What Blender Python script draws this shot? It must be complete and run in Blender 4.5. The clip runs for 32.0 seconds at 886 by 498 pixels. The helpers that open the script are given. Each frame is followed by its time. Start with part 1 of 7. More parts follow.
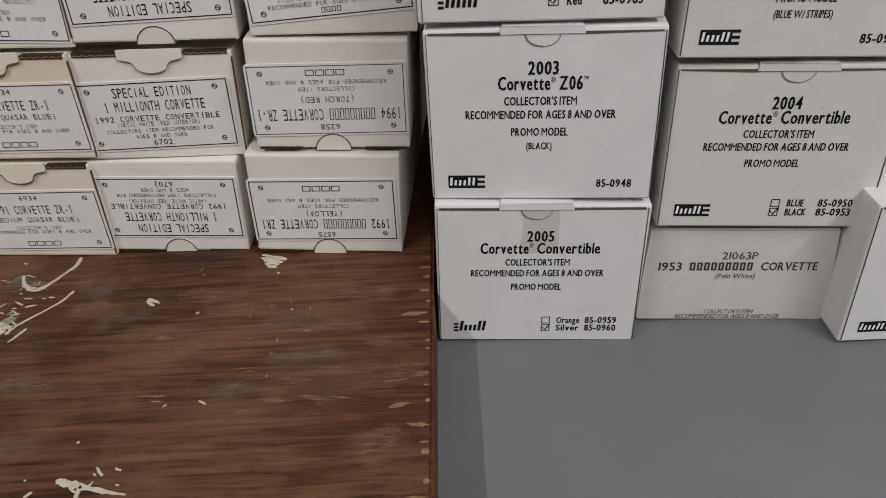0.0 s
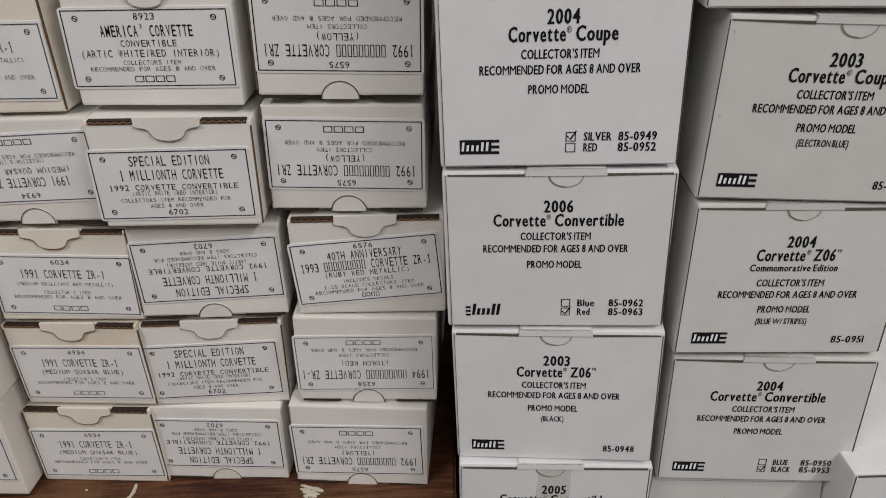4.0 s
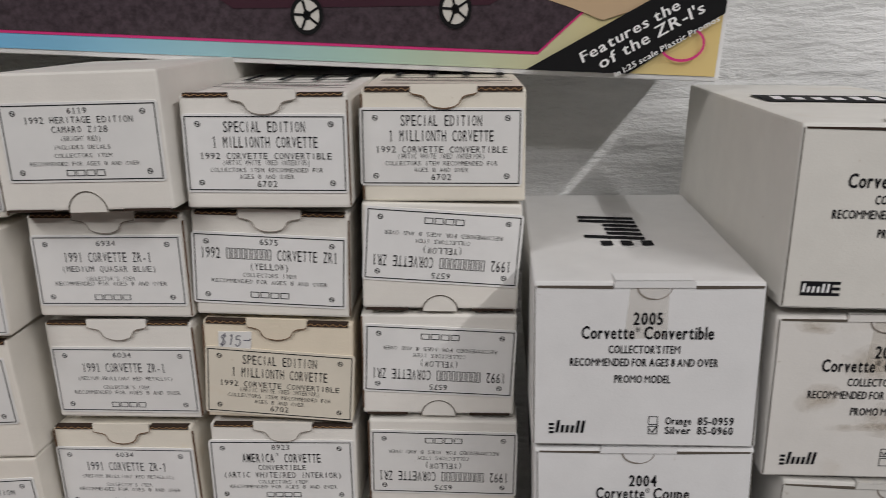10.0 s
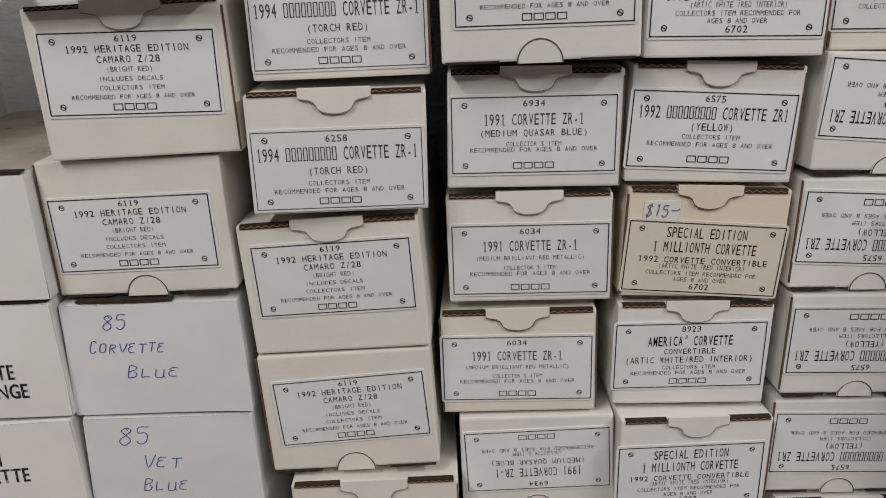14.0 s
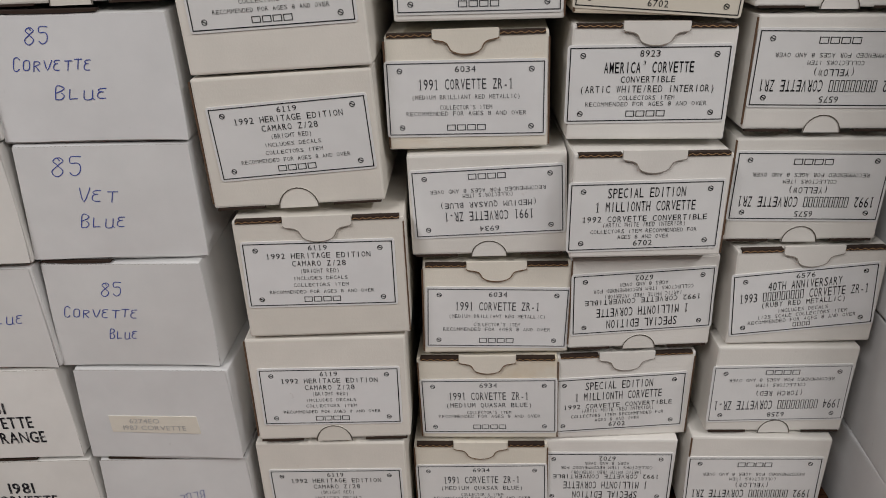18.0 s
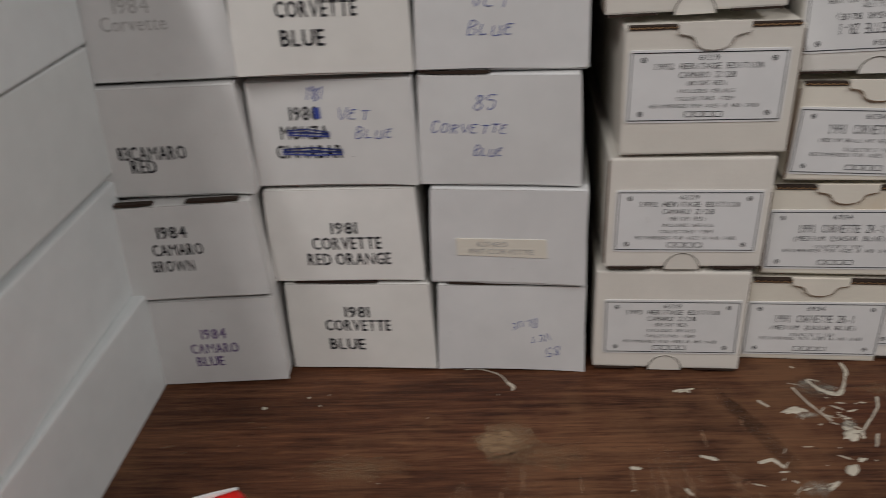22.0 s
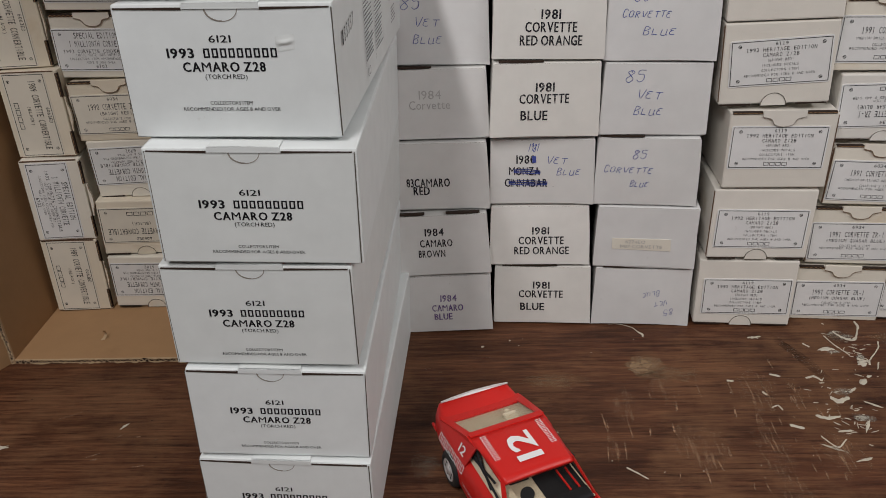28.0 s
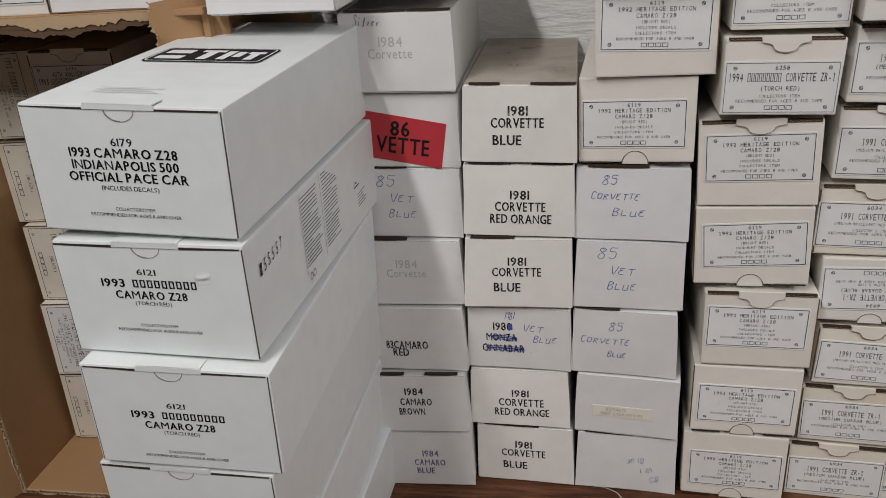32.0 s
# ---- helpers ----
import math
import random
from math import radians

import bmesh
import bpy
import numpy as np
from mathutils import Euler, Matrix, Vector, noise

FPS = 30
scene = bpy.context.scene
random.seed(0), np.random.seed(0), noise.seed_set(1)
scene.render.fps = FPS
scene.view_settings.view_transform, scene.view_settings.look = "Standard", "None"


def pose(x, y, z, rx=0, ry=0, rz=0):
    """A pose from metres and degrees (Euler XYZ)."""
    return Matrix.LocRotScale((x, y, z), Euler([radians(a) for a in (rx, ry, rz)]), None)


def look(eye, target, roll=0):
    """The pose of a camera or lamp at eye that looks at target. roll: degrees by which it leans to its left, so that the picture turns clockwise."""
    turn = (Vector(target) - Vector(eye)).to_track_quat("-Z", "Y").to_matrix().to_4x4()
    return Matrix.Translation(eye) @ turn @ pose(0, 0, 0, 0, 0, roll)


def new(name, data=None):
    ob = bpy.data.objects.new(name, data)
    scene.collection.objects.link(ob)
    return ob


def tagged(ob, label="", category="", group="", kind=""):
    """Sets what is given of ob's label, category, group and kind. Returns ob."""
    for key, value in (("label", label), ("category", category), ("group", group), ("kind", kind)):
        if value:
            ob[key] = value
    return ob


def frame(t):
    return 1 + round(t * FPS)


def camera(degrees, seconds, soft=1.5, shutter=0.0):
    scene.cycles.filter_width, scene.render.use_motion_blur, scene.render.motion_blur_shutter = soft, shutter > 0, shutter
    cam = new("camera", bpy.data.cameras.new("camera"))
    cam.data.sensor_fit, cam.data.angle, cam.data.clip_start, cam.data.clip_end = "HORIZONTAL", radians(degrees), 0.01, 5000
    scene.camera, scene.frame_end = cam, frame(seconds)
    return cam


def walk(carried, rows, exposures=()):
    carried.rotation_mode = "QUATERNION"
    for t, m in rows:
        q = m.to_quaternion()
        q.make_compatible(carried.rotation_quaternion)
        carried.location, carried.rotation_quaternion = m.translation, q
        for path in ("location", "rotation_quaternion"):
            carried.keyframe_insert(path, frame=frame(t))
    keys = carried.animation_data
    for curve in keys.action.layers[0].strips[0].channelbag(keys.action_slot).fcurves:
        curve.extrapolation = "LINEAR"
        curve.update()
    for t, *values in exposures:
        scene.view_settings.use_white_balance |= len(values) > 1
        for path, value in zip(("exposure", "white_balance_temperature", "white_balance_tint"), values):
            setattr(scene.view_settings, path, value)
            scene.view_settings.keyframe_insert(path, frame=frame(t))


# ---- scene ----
cam = camera(57.50, 32.0, soft=0.45, shutter=0.25)
EXPOSURES = [(0.0, 0.08), (3.0, 0.06), (6.0, 0.0), (9.0, 0.0), (18.0, -0.02), (20.0, -0.04), (21.0, -0.12), (22.0, -0.28), (23.0, -0.06), (24.0, -0.02), (26.5, -0.04), (30.0, -0.04), (32.0, 0.0)]
PATH = [
    (0, (0.4392, -0.3988, 0.2525), (0.4286, 0.4399, -0.2919), -3.51),
    (0.5, (0.4255, -0.4042, 0.2663), (0.4211, 0.4378, -0.2731), -3.22),
    (1, (0.4177, -0.4064, 0.2784), (0.4206, 0.4445, -0.2469), -2.89),
    (1.5, (0.4198, -0.4021, 0.2916), (0.4202, 0.4501, -0.2316), -2.98),
    (2, (0.4212, -0.4004, 0.3025), (0.4201, 0.4606, -0.2062), -3.04),
    (2.5, (0.4238, -0.3970, 0.3170), (0.4217, 0.4685, -0.1839), -3.12),
    (3, (0.4243, -0.3980, 0.3274), (0.4237, 0.4755, -0.1594), -2.99),
    (3.5, (0.4324, -0.3887, 0.3545), (0.4215, 0.4843, -0.1330), -3.36),
    (5.5, (0.4339, -0.3955, 0.4074), (0.4330, 0.5209, 0.0069), -2.42),
    (6, (0.4328, -0.3945, 0.4229), (0.4296, 0.5279, 0.0367), -2.45),
    (6.5, (0.4331, -0.3947, 0.4363), (0.4298, 0.5342, 0.0658), -2.46),
    (7, (0.4376, -0.3971, 0.4526), (0.4325, 0.5375, 0.0970), -2.49),
    (7.5, (0.4351, -0.4005, 0.4666), (0.4301, 0.5394, 0.1250), -2.44),
    (8, (0.4337, -0.4005, 0.4788), (0.4288, 0.5454, 0.1544), -2.42),
    (8.5, (0.4310, -0.3997, 0.4972), (0.4270, 0.5507, 0.1860), -2.40),
    (9, (0.4298, -0.4015, 0.5107), (0.4238, 0.5531, 0.2126), -2.48),
    (9.5, (0.4271, -0.4027, 0.5265), (0.4141, 0.5556, 0.2410), -2.56),
    (10, (0.3966, -0.4047, 0.5268), (0.3796, 0.5561, 0.2501), -2.74),
    (10.5, (0.3097, -0.4056, 0.5386), (0.2847, 0.5550, 0.2617), -2.77),
    (11, (0.2279, -0.3878, 0.5421), (0.2074, 0.5700, 0.2554), -2.51),
    (11.5, (0.1488, -0.3791, 0.5201), (0.1556, 0.5794, 0.2350), -2.54),
    (12, (0.1416, -0.3733, 0.4989), (0.1653, 0.5838, 0.2103), -2.25),
    (12.5, (0.1383, -0.3697, 0.5012), (0.1706, 0.5870, 0.2117), -2.31),
    (13, (0.1413, -0.3651, 0.5002), (0.1743, 0.5883, 0.2003), -2.61),
    (13.5, (0.1474, -0.3719, 0.4954), (0.1782, 0.5771, 0.1816), -2.92),
    (14, (0.1519, -0.3794, 0.4809), (0.1784, 0.5662, 0.1565), -3.05),
    (14.5, (0.1535, -0.3795, 0.4738), (0.1814, 0.5580, 0.1270), -2.87),
    (16.5, (0.1685, -0.3866, 0.4247), (0.1886, 0.5332, 0.0328), -2.61),
    (17, (0.1701, -0.3911, 0.4096), (0.1896, 0.5238, 0.0066), -2.52),
    (17.5, (0.1746, -0.3976, 0.3923), (0.1876, 0.5170, -0.0119), -2.81),
    (18, (0.1782, -0.3971, 0.3816), (0.1908, 0.5098, -0.0394), -2.85),
    (18.5, (0.1779, -0.3961, 0.3734), (0.1928, 0.5033, -0.0634), -2.94),
    (19, (0.1831, -0.3987, 0.3585), (0.1971, 0.4970, -0.0859), -3.11),
    (19.5, (0.1837, -0.3999, 0.3502), (0.1961, 0.4886, -0.1084), -2.99),
    (20, (0.1840, -0.4035, 0.3381), (0.1982, 0.4807, -0.1288), -2.81),
    (20.5, (0.1824, -0.4058, 0.3330), (0.1932, 0.4770, -0.1366), -2.83),
    (21, (0.1690, -0.4090, 0.3318), (0.1677, 0.4720, -0.1413), -2.89),
    (21.5, (0.1018, -0.4180, 0.3341), (0.0793, 0.4613, -0.1416), -2.98),
    (22, (-0.0016, -0.4246, 0.3246), (-0.0570, 0.4522, -0.1530), -3.56),
    (22.5, (-0.1609, -0.4343, 0.3256), (-0.1802, 0.4428, -0.1544), -2.84),
    (23, (-0.1927, -0.4642, 0.3317), (-0.1937, 0.4101, -0.1538), -2.38),
    (23.5, (-0.2022, -0.5504, 0.3639), (-0.1963, 0.3223, -0.1243), -2.16),
    (24, (-0.2153, -0.5786, 0.3799), (-0.2080, 0.2916, -0.1128), -2.02),
    (24.5, (-0.2183, -0.6178, 0.3836), (-0.2141, 0.2483, -0.1162), -1.78),
    (26.5, (-0.1883, -0.6663, 0.4243), (-0.1982, 0.1996, -0.0759), -1.98),
    (27, (-0.1688, -0.6725, 0.4350), (-0.1885, 0.1980, -0.0568), -2.26),
    (27.5, (-0.1589, -0.6707, 0.4485), (-0.1903, 0.2021, -0.0386), -2.32),
    (28, (-0.1431, -0.6738, 0.4620), (-0.1919, 0.2019, -0.0184), -2.75),
    (28.5, (-0.1279, -0.6719, 0.4675), (-0.1916, 0.2075, -0.0042), -3.11),
    (29, (-0.1176, -0.6679, 0.4753), (-0.1987, 0.2141, 0.0111), -3.42),
    (29.5, (-0.0981, -0.6636, 0.4836), (-0.1936, 0.2208, 0.0268), -3.75),
    (30, (-0.0864, -0.6570, 0.4942), (-0.1976, 0.2297, 0.0454), -3.92),
    (30.5, (-0.0744, -0.6572, 0.5075), (-0.2024, 0.2323, 0.0689), -4.17),
    (31, (-0.0678, -0.6508, 0.5260), (-0.2070, 0.2411, 0.0957), -4.29),
    (31.5, (-0.0478, -0.6422, 0.5401), (-0.2011, 0.2514, 0.1181), -4.25),
    (32, (-0.0342, -0.6330, 0.5521), (-0.1989, 0.2626, 0.1389), -4.25),
]
walk(cam, [(t, look(eye, target, roll)) for t, eye, target, roll in PATH], EXPOSURES)
# ---- world and light ----
world = bpy.data.worlds.new("room_air")
scene.world = world
world.use_nodes = True
world.node_tree.nodes["Background"].inputs[0].default_value = (0.9, 0.95, 1.0, 1)
world.node_tree.nodes["Background"].inputs[1].default_value = 0.005


def tube_light(x, y, z, length, width, watts, rz, colour):
    data = bpy.data.lights.new("ceiling_or_fill_tube", "AREA")
    data.shape, data.size, data.size_y = "RECTANGLE", width, length
    data.energy, data.color = watts, colour
    lamp = new("ceiling_or_fill_tube", data)
    lamp.matrix_world = pose(x, y, z, 0, 0, rz)
    return lamp


TUBE = (0.987, 0.957, 0.95)
tube_light(-0.55, -1.22, 1.62, 1.2, 0.06, 22.6, 0, TUBE)
tube_light(1.60, -1.15, 1.62, 1.2, 0.06, 29.6, 0, TUBE)
# Added fill lamp across the room, to brighten the front faces.
tube_light(1.00, -1.9, 1.62, 1.2, 0.12, 16.0, 90, TUBE)

# ---- materials ----


def material(name, base, rough=0.6, metal=0.0, spec=0.4):
    m = bpy.data.materials.new(name)
    m.use_nodes = True
    b = m.node_tree.nodes["Principled BSDF"]
    b.inputs["Base Color"].default_value = (*base, 1)
    b.inputs["Roughness"].default_value = rough
    b.inputs["Metallic"].default_value = metal
    b.inputs["Specular IOR Level"].default_value = spec
    return m, m.node_tree.nodes, m.node_tree.links, b


def noise_node(n, l, scale, detail=4.0, vec=None, rough=0.55):
    t = n.new("ShaderNodeTexNoise")
    t.inputs["Scale"].default_value, t.inputs["Detail"].default_value = scale, detail
    t.inputs["Roughness"].default_value = rough
    if vec:
        l.new(vec, t.inputs["Vector"])
    return t


def ramp(n, l, src, a, b, ca, cb):
    r = n.new("ShaderNodeValToRGB")
    r.color_ramp.elements[0].position, r.color_ramp.elements[1].position = a, b
    r.color_ramp.elements[0].color, r.color_ramp.elements[1].color = (*ca, 1), (*cb, 1)
    l.new(src, r.inputs["Fac"])
    return r


def mixed(n, l, kind, fac, a, b):
    m = n.new("ShaderNodeMix")
    m.data_type, m.blend_type = "RGBA", kind
    if isinstance(fac, float):
        m.inputs["Factor"].default_value = fac
    else:
        l.new(fac, m.inputs["Factor"])
    for sock, v in ((m.inputs[6], a), (m.inputs[7], b)):
        if isinstance(v, tuple):
            sock.default_value = (*v, 1)
        else:
            l.new(v, sock)
    return m.outputs[2]


def bump(n, l, b, src, strength, distance):
    k = n.new("ShaderNodeBump")
    k.inputs["Strength"].default_value, k.inputs["Distance"].default_value = strength, distance
    l.new(src, k.inputs["Height"])
    l.new(k.outputs["Normal"], b.inputs["Normal"])


def card(name, base, stain, amount, ribs=0.0, rough=0.62, speck=0.0):
    """Paperboard: faint mottling, stains of the given colour and amount, fine scuffs, and the ribs of the fluting under the liner."""
    m, n, l, b = material(name, base, rough)
    co = n.new("ShaderNodeTexCoord")
    info = n.new("ShaderNodeObjectInfo")
    shift = n.new("ShaderNodeVectorMath")
    shift.operation = "MULTIPLY_ADD"
    l.new(info.outputs["Random"], shift.inputs[0])
    shift.inputs[1].default_value = (31, 17, 23)
    l.new(co.outputs["Object"], shift.inputs[2])
    v = shift.outputs[0]
    mott = noise_node(n, l, 55, 6, v)
    tone = ramp(n, l, mott.outputs["Fac"], 0.3, 0.75, tuple(c * 0.93 for c in base), base)
    big = noise_node(n, l, 13, 5, v, 0.62)
    lo = 0.72 - 0.3 * amount
    mask = ramp(n, l, big.outputs["Fac"], lo, lo + 0.22, (0, 0, 0), (1, 1, 1))
    col = mixed(n, l, "MIX", mask.outputs["Color"], tone.outputs["Color"], stain)
    rnd = ramp(n, l, info.outputs["Random"], 0.0, 1.0, (0.93, 0.925, 0.91), (1, 1, 1))
    col = mixed(n, l, "MULTIPLY", 1.0, col, rnd.outputs["Color"])
    scuff = noise_node(n, l, 140, 3, v, 0.7)
    marks = ramp(n, l, scuff.outputs["Fac"], 0.70, 0.78, (0, 0, 0), (0.35 + speck, 0.35 + speck, 0.35 + speck))
    col = mixed(n, l, "MIX", marks.outputs["Color"], col, tuple(c * 0.72 for c in stain))
    l.new(col, b.inputs["Base Color"])
    fine = noise_node(n, l, 900, 2, v)
    slow = noise_node(n, l, 16, 3, v)
    grain = n.new("ShaderNodeMath")
    grain.operation = "MULTIPLY_ADD"
    l.new(slow.outputs["Fac"], grain.inputs[0])
    grain.inputs[1].default_value = 9.0
    l.new(fine.outputs["Fac"], grain.inputs[2])
    if ribs:
        w = n.new("ShaderNodeTexWave")
        w.bands_direction = "Z"
        w.inputs["Scale"].default_value, w.inputs["Distortion"].default_value = 105, 0.6
        w.inputs["Detail"].default_value = 1
        l.new(v, w.inputs["Vector"])
        add = n.new("ShaderNodeMath")
        add.operation = "MULTIPLY_ADD"
        l.new(w.outputs["Fac"], add.inputs[0])
        add.inputs[1].default_value = ribs
        l.new(grain.outputs[0], add.inputs[2])
        bump(n, l, b, add.outputs[0], 0.14, 0.0005)
    else:
        bump(n, l, b, grain.outputs[0], 0.06, 0.0004)
    return m


WHITE = card("white_paperboard", (0.788, 0.764, 0.718), (0.72, 0.66, 0.55), 0.14, 0.12)
IVORY = card("ivory_paperboard", (0.787, 0.752, 0.688), (0.70, 0.60, 0.45), 0.24, 0.12)
CREAM = card("aged_cream_paperboard", (0.80, 0.755, 0.66), (0.68, 0.55, 0.38), 0.42, 0.12)
YELLOWED = card("yellowed_stained_paperboard", (0.77, 0.69, 0.555), (0.64, 0.50, 0.33), 0.42, 0.12)
GLOSSY = card("smooth_white_cardboard", (0.80, 0.80, 0.80), (0.76, 0.72, 0.66), 0.04, 0.0, 0.42)
COOL_CARD = card("cool_grey_white_cardboard", (0.735, 0.735, 0.732), (0.69, 0.67, 0.64), 0.08, 0.0, 0.45)
WARM_CARD = card("warm_white_cardboard", (0.80, 0.785, 0.75), (0.70, 0.62, 0.50), 0.10, 0.0, 0.45)
GREY_CARD = card("greyed_white_cardboard", (0.735, 0.73, 0.72), (0.66, 0.62, 0.56), 0.10, 0.0, 0.48)
COUPE_CARD = card("cool_white_cardboard", (0.745, 0.775, 0.775), (0.74, 0.73, 0.68), 0.04, 0.0, 0.45)
COATED = card("coated_white_cardboard", (0.75, 0.75, 0.752), (0.70, 0.66, 0.60), 0.10, 0.05, 0.5, 0.1)
SPOTTED = card("spotted_old_white_cardboard", (0.715, 0.70, 0.66), (0.58, 0.49, 0.37), 0.30, 0.05, 0.55, 0.45)
DINGY = card("dingy_coated_cardboard", (0.65, 0.638, 0.612), (0.50, 0.43, 0.34), 0.34, 0.05, 0.55, 0.3)
SOILED = card("water_stained_cardboard", (0.70, 0.68, 0.65), (0.52, 0.46, 0.38), 0.45, 0.06, 0.6, 0.3)
KRAFT = card("brown_kraft_cardboard", (0.40, 0.235, 0.115), (0.29, 0.165, 0.08), 0.3, 0.4, 0.75)
# Dark for the brown core and for the shade in hollows and gaps.
FLUTE_AND_SHADE = card("flute_core_and_gap_shade", (0.035, 0.02, 0.013), (0.02, 0.012, 0.008), 0.4, 0.0, 0.9)
PAPER = card("label_paper", (0.79, 0.79, 0.785), (0.74, 0.71, 0.66), 0.04, 0.0, 0.5)
OLD_PAPER = card("aged_label_paper", (0.75, 0.70, 0.60), (0.66, 0.54, 0.38), 0.35, 0.0, 0.55)


def clear_tape():
    m, n, l, b = material("clear_parcel_tape", (0.56, 0.50, 0.41), 0.16, 0.0, 0.6)
    t, mx, out = n.new("ShaderNodeBsdfTransparent"), n.new("ShaderNodeMixShader"), n["Material Output"]
    mx.inputs[0].default_value = 0.12
    l.new(t.outputs[0], mx.inputs[1])
    l.new(b.outputs[0], mx.inputs[2])
    l.new(mx.outputs[0], out.inputs["Surface"])
    return m


TAPE = clear_tape()


def ink(name, colour, rough=0.75, wear=0.0):
    m, n, l, b = material(name, colour, rough, 0.0, 0.12)
    if wear:
        co = n.new("ShaderNodeTexCoord")
        t = noise_node(n, l, 420, 3, co.outputs["Object"])
        r = ramp(n, l, t.outputs["Fac"], 0.55 - 0.2 * wear, 0.85, colour, (0.6, 0.59, 0.57))
        l.new(r.outputs["Color"], b.inputs["Base Color"])
    return m


BLACK_INK = ink("black_print", (0.010, 0.010, 0.012))
STAMP_INK = ink("stamped_black_ink", (0.018, 0.018, 0.022), 0.7, 0.08)
FADED_INK = ink("faded_grey_stamp", (0.42, 0.41, 0.40), 0.7, 0.6)
PURPLE_INK = ink("purple_stamp_ink", (0.13, 0.075, 0.22), 0.7, 0.4)
BLUE_PEN = ink("blue_ballpoint", (0.06, 0.085, 0.32))
GREY_PEN = ink("grey_pencil", (0.16, 0.16, 0.19))
PALE_INK = ink("pale_pressed_print", (0.60, 0.61, 0.61))
WORN_PRINT = ink("rubbed_black_print", (0.055, 0.055, 0.062))
DARK_PRINT = ink("dark_grey_print", (0.05, 0.05, 0.055))
# Dark ink that paints the shade of slits, gaps and turned notches.
SLIT_SHADE = ink("slit_shade_ink", (0.10, 0.085, 0.07), 0.9)
GREY_PRINT = ink("fine_grey_print", (0.18, 0.18, 0.19))
# For cut lines and the shade drawn along tabs and notches.
SHADE_LINE = ink("cut_line_and_notch_shade", (0.27, 0.24, 0.21), 0.8)
AGED_LINE = ink("browned_cut_edge", (0.16, 0.095, 0.055), 0.8)
WHITE_INK = ink("white_decal", (0.80, 0.80, 0.80), 0.35)
RED_TAPE = card("red_label_tape", (0.45, 0.035, 0.045), (0.52, 0.07, 0.08), 0.3, 0.0, 0.4)


def wood():
    m, n, l, b = material("worn_dark_stained_wood", (0.08, 0.038, 0.022), 0.46, 0, 0.22)
    co = n.new("ShaderNodeTexCoord")

    def stretched(sx, sy, scale, detail, rough):
        mp = n.new("ShaderNodeMapping")
        mp.inputs["Scale"].default_value = (sx, sy, 10)
        l.new(co.outputs["Object"], mp.inputs["Vector"])
        t = noise_node(n, l, scale, detail, mp.outputs[0], rough)
        t.inputs["Distortion"].default_value = 0.4
        return t
    g = stretched(3.2, 52, 6.0, 8, 0.66)
    c1 = ramp(n, l, g.outputs["Fac"], 0.30, 0.72, (0.041, 0.0132, 0.0064), (0.188, 0.074, 0.0345))
    e = c1.color_ramp.elements.new(0.52)
    e.color = (0.106, 0.0385, 0.0183, 1)
    broad = stretched(2.0, 7, 4.0, 5, 0.6)
    tone = ramp(n, l, broad.outputs["Fac"], 0.28, 0.72, (0.50, 0.46, 0.45), (1.34, 1.36, 1.36))
    col = mixed(n, l, "MULTIPLY", 1.0, c1.outputs["Color"], tone.outputs["Color"])
    fade = stretched(1.6, 4.5, 3.0, 4, 0.6)
    across = n.new("ShaderNodeSeparateXYZ")
    l.new(co.outputs["Object"], across.inputs[0])
    # the board is darker and redder around x = 0.18, unevenly
    from_mid = n.new("ShaderNodeMath")
    from_mid.operation = "SUBTRACT"
    l.new(across.outputs["X"], from_mid.inputs[0])
    from_mid.inputs[1].default_value = 0.18
    reach = n.new("ShaderNodeMath")
    reach.operation = "ABSOLUTE"
    l.new(from_mid.outputs[0], reach.inputs[0])
    along = n.new("ShaderNodeMath")
    along.operation = "MULTIPLY_ADD"
    l.new(reach.outputs[0], along.inputs[0])
    along.inputs[1].default_value = 1.1
    l.new(fade.outputs["Fac"], along.inputs[2])
    faded = ramp(n, l, along.outputs[0], 0.46, 0.72, (0.68, 0.60, 0.56), (0.98, 1.06, 1.06))
    col = mixed(n, l, "MULTIPLY", 1.0, col, faded.outputs["Color"])
    fine = stretched(20, 270, 6, 5, 0.72)
    pores = ramp(n, l, fine.outputs["Fac"], 0.36, 0.50, (0.34, 0.32, 0.32), (1, 1, 1))
    col = mixed(n, l, "MULTIPLY", 0.42, col, pores.outputs["Color"])
    pale = stretched(12, 190, 5, 6, 0.7)
    thread = ramp(n, l, pale.outputs["Fac"], 0.54, 0.70, (0, 0, 0), (0.42, 0.42, 0.42))
    col = mixed(n, l, "MIX", thread.outputs["Color"], col, (0.150, 0.070, 0.034))
    wornm = noise_node(n, l, 9.0, 8, co.outputs["Object"], 0.72)
    streak = n.new("ShaderNodeMath")
    streak.operation = "MULTIPLY_ADD"
    l.new(g.outputs["Fac"], streak.inputs[0])
    streak.inputs[1].default_value = 0.42
    l.new(wornm.outputs["Fac"], streak.inputs[2])
    worn = ramp(n, l, streak.outputs[0], 0.69, 0.88, (0, 0, 0), (0.62, 0.62, 0.62))
    col = mixed(n, l, "MIX", worn.outputs["Color"], col, (0.180, 0.090, 0.044))
    pin = noise_node(n, l, 260, 2, co.outputs["Object"], 0.5)
    holes = ramp(n, l, pin.outputs["Fac"], 0.735, 0.76, (0, 0, 0), (0.8, 0.8, 0.8))
    col = mixed(n, l, "MIX", holes.outputs["Color"], col, (0.016, 0.008, 0.006))
    dustn = noise_node(n, l, 120, 4, co.outputs["Object"], 0.75)
    dust = ramp(n, l, dustn.outputs["Fac"], 0.72, 0.80, (0, 0, 0), (0.4, 0.4, 0.4))
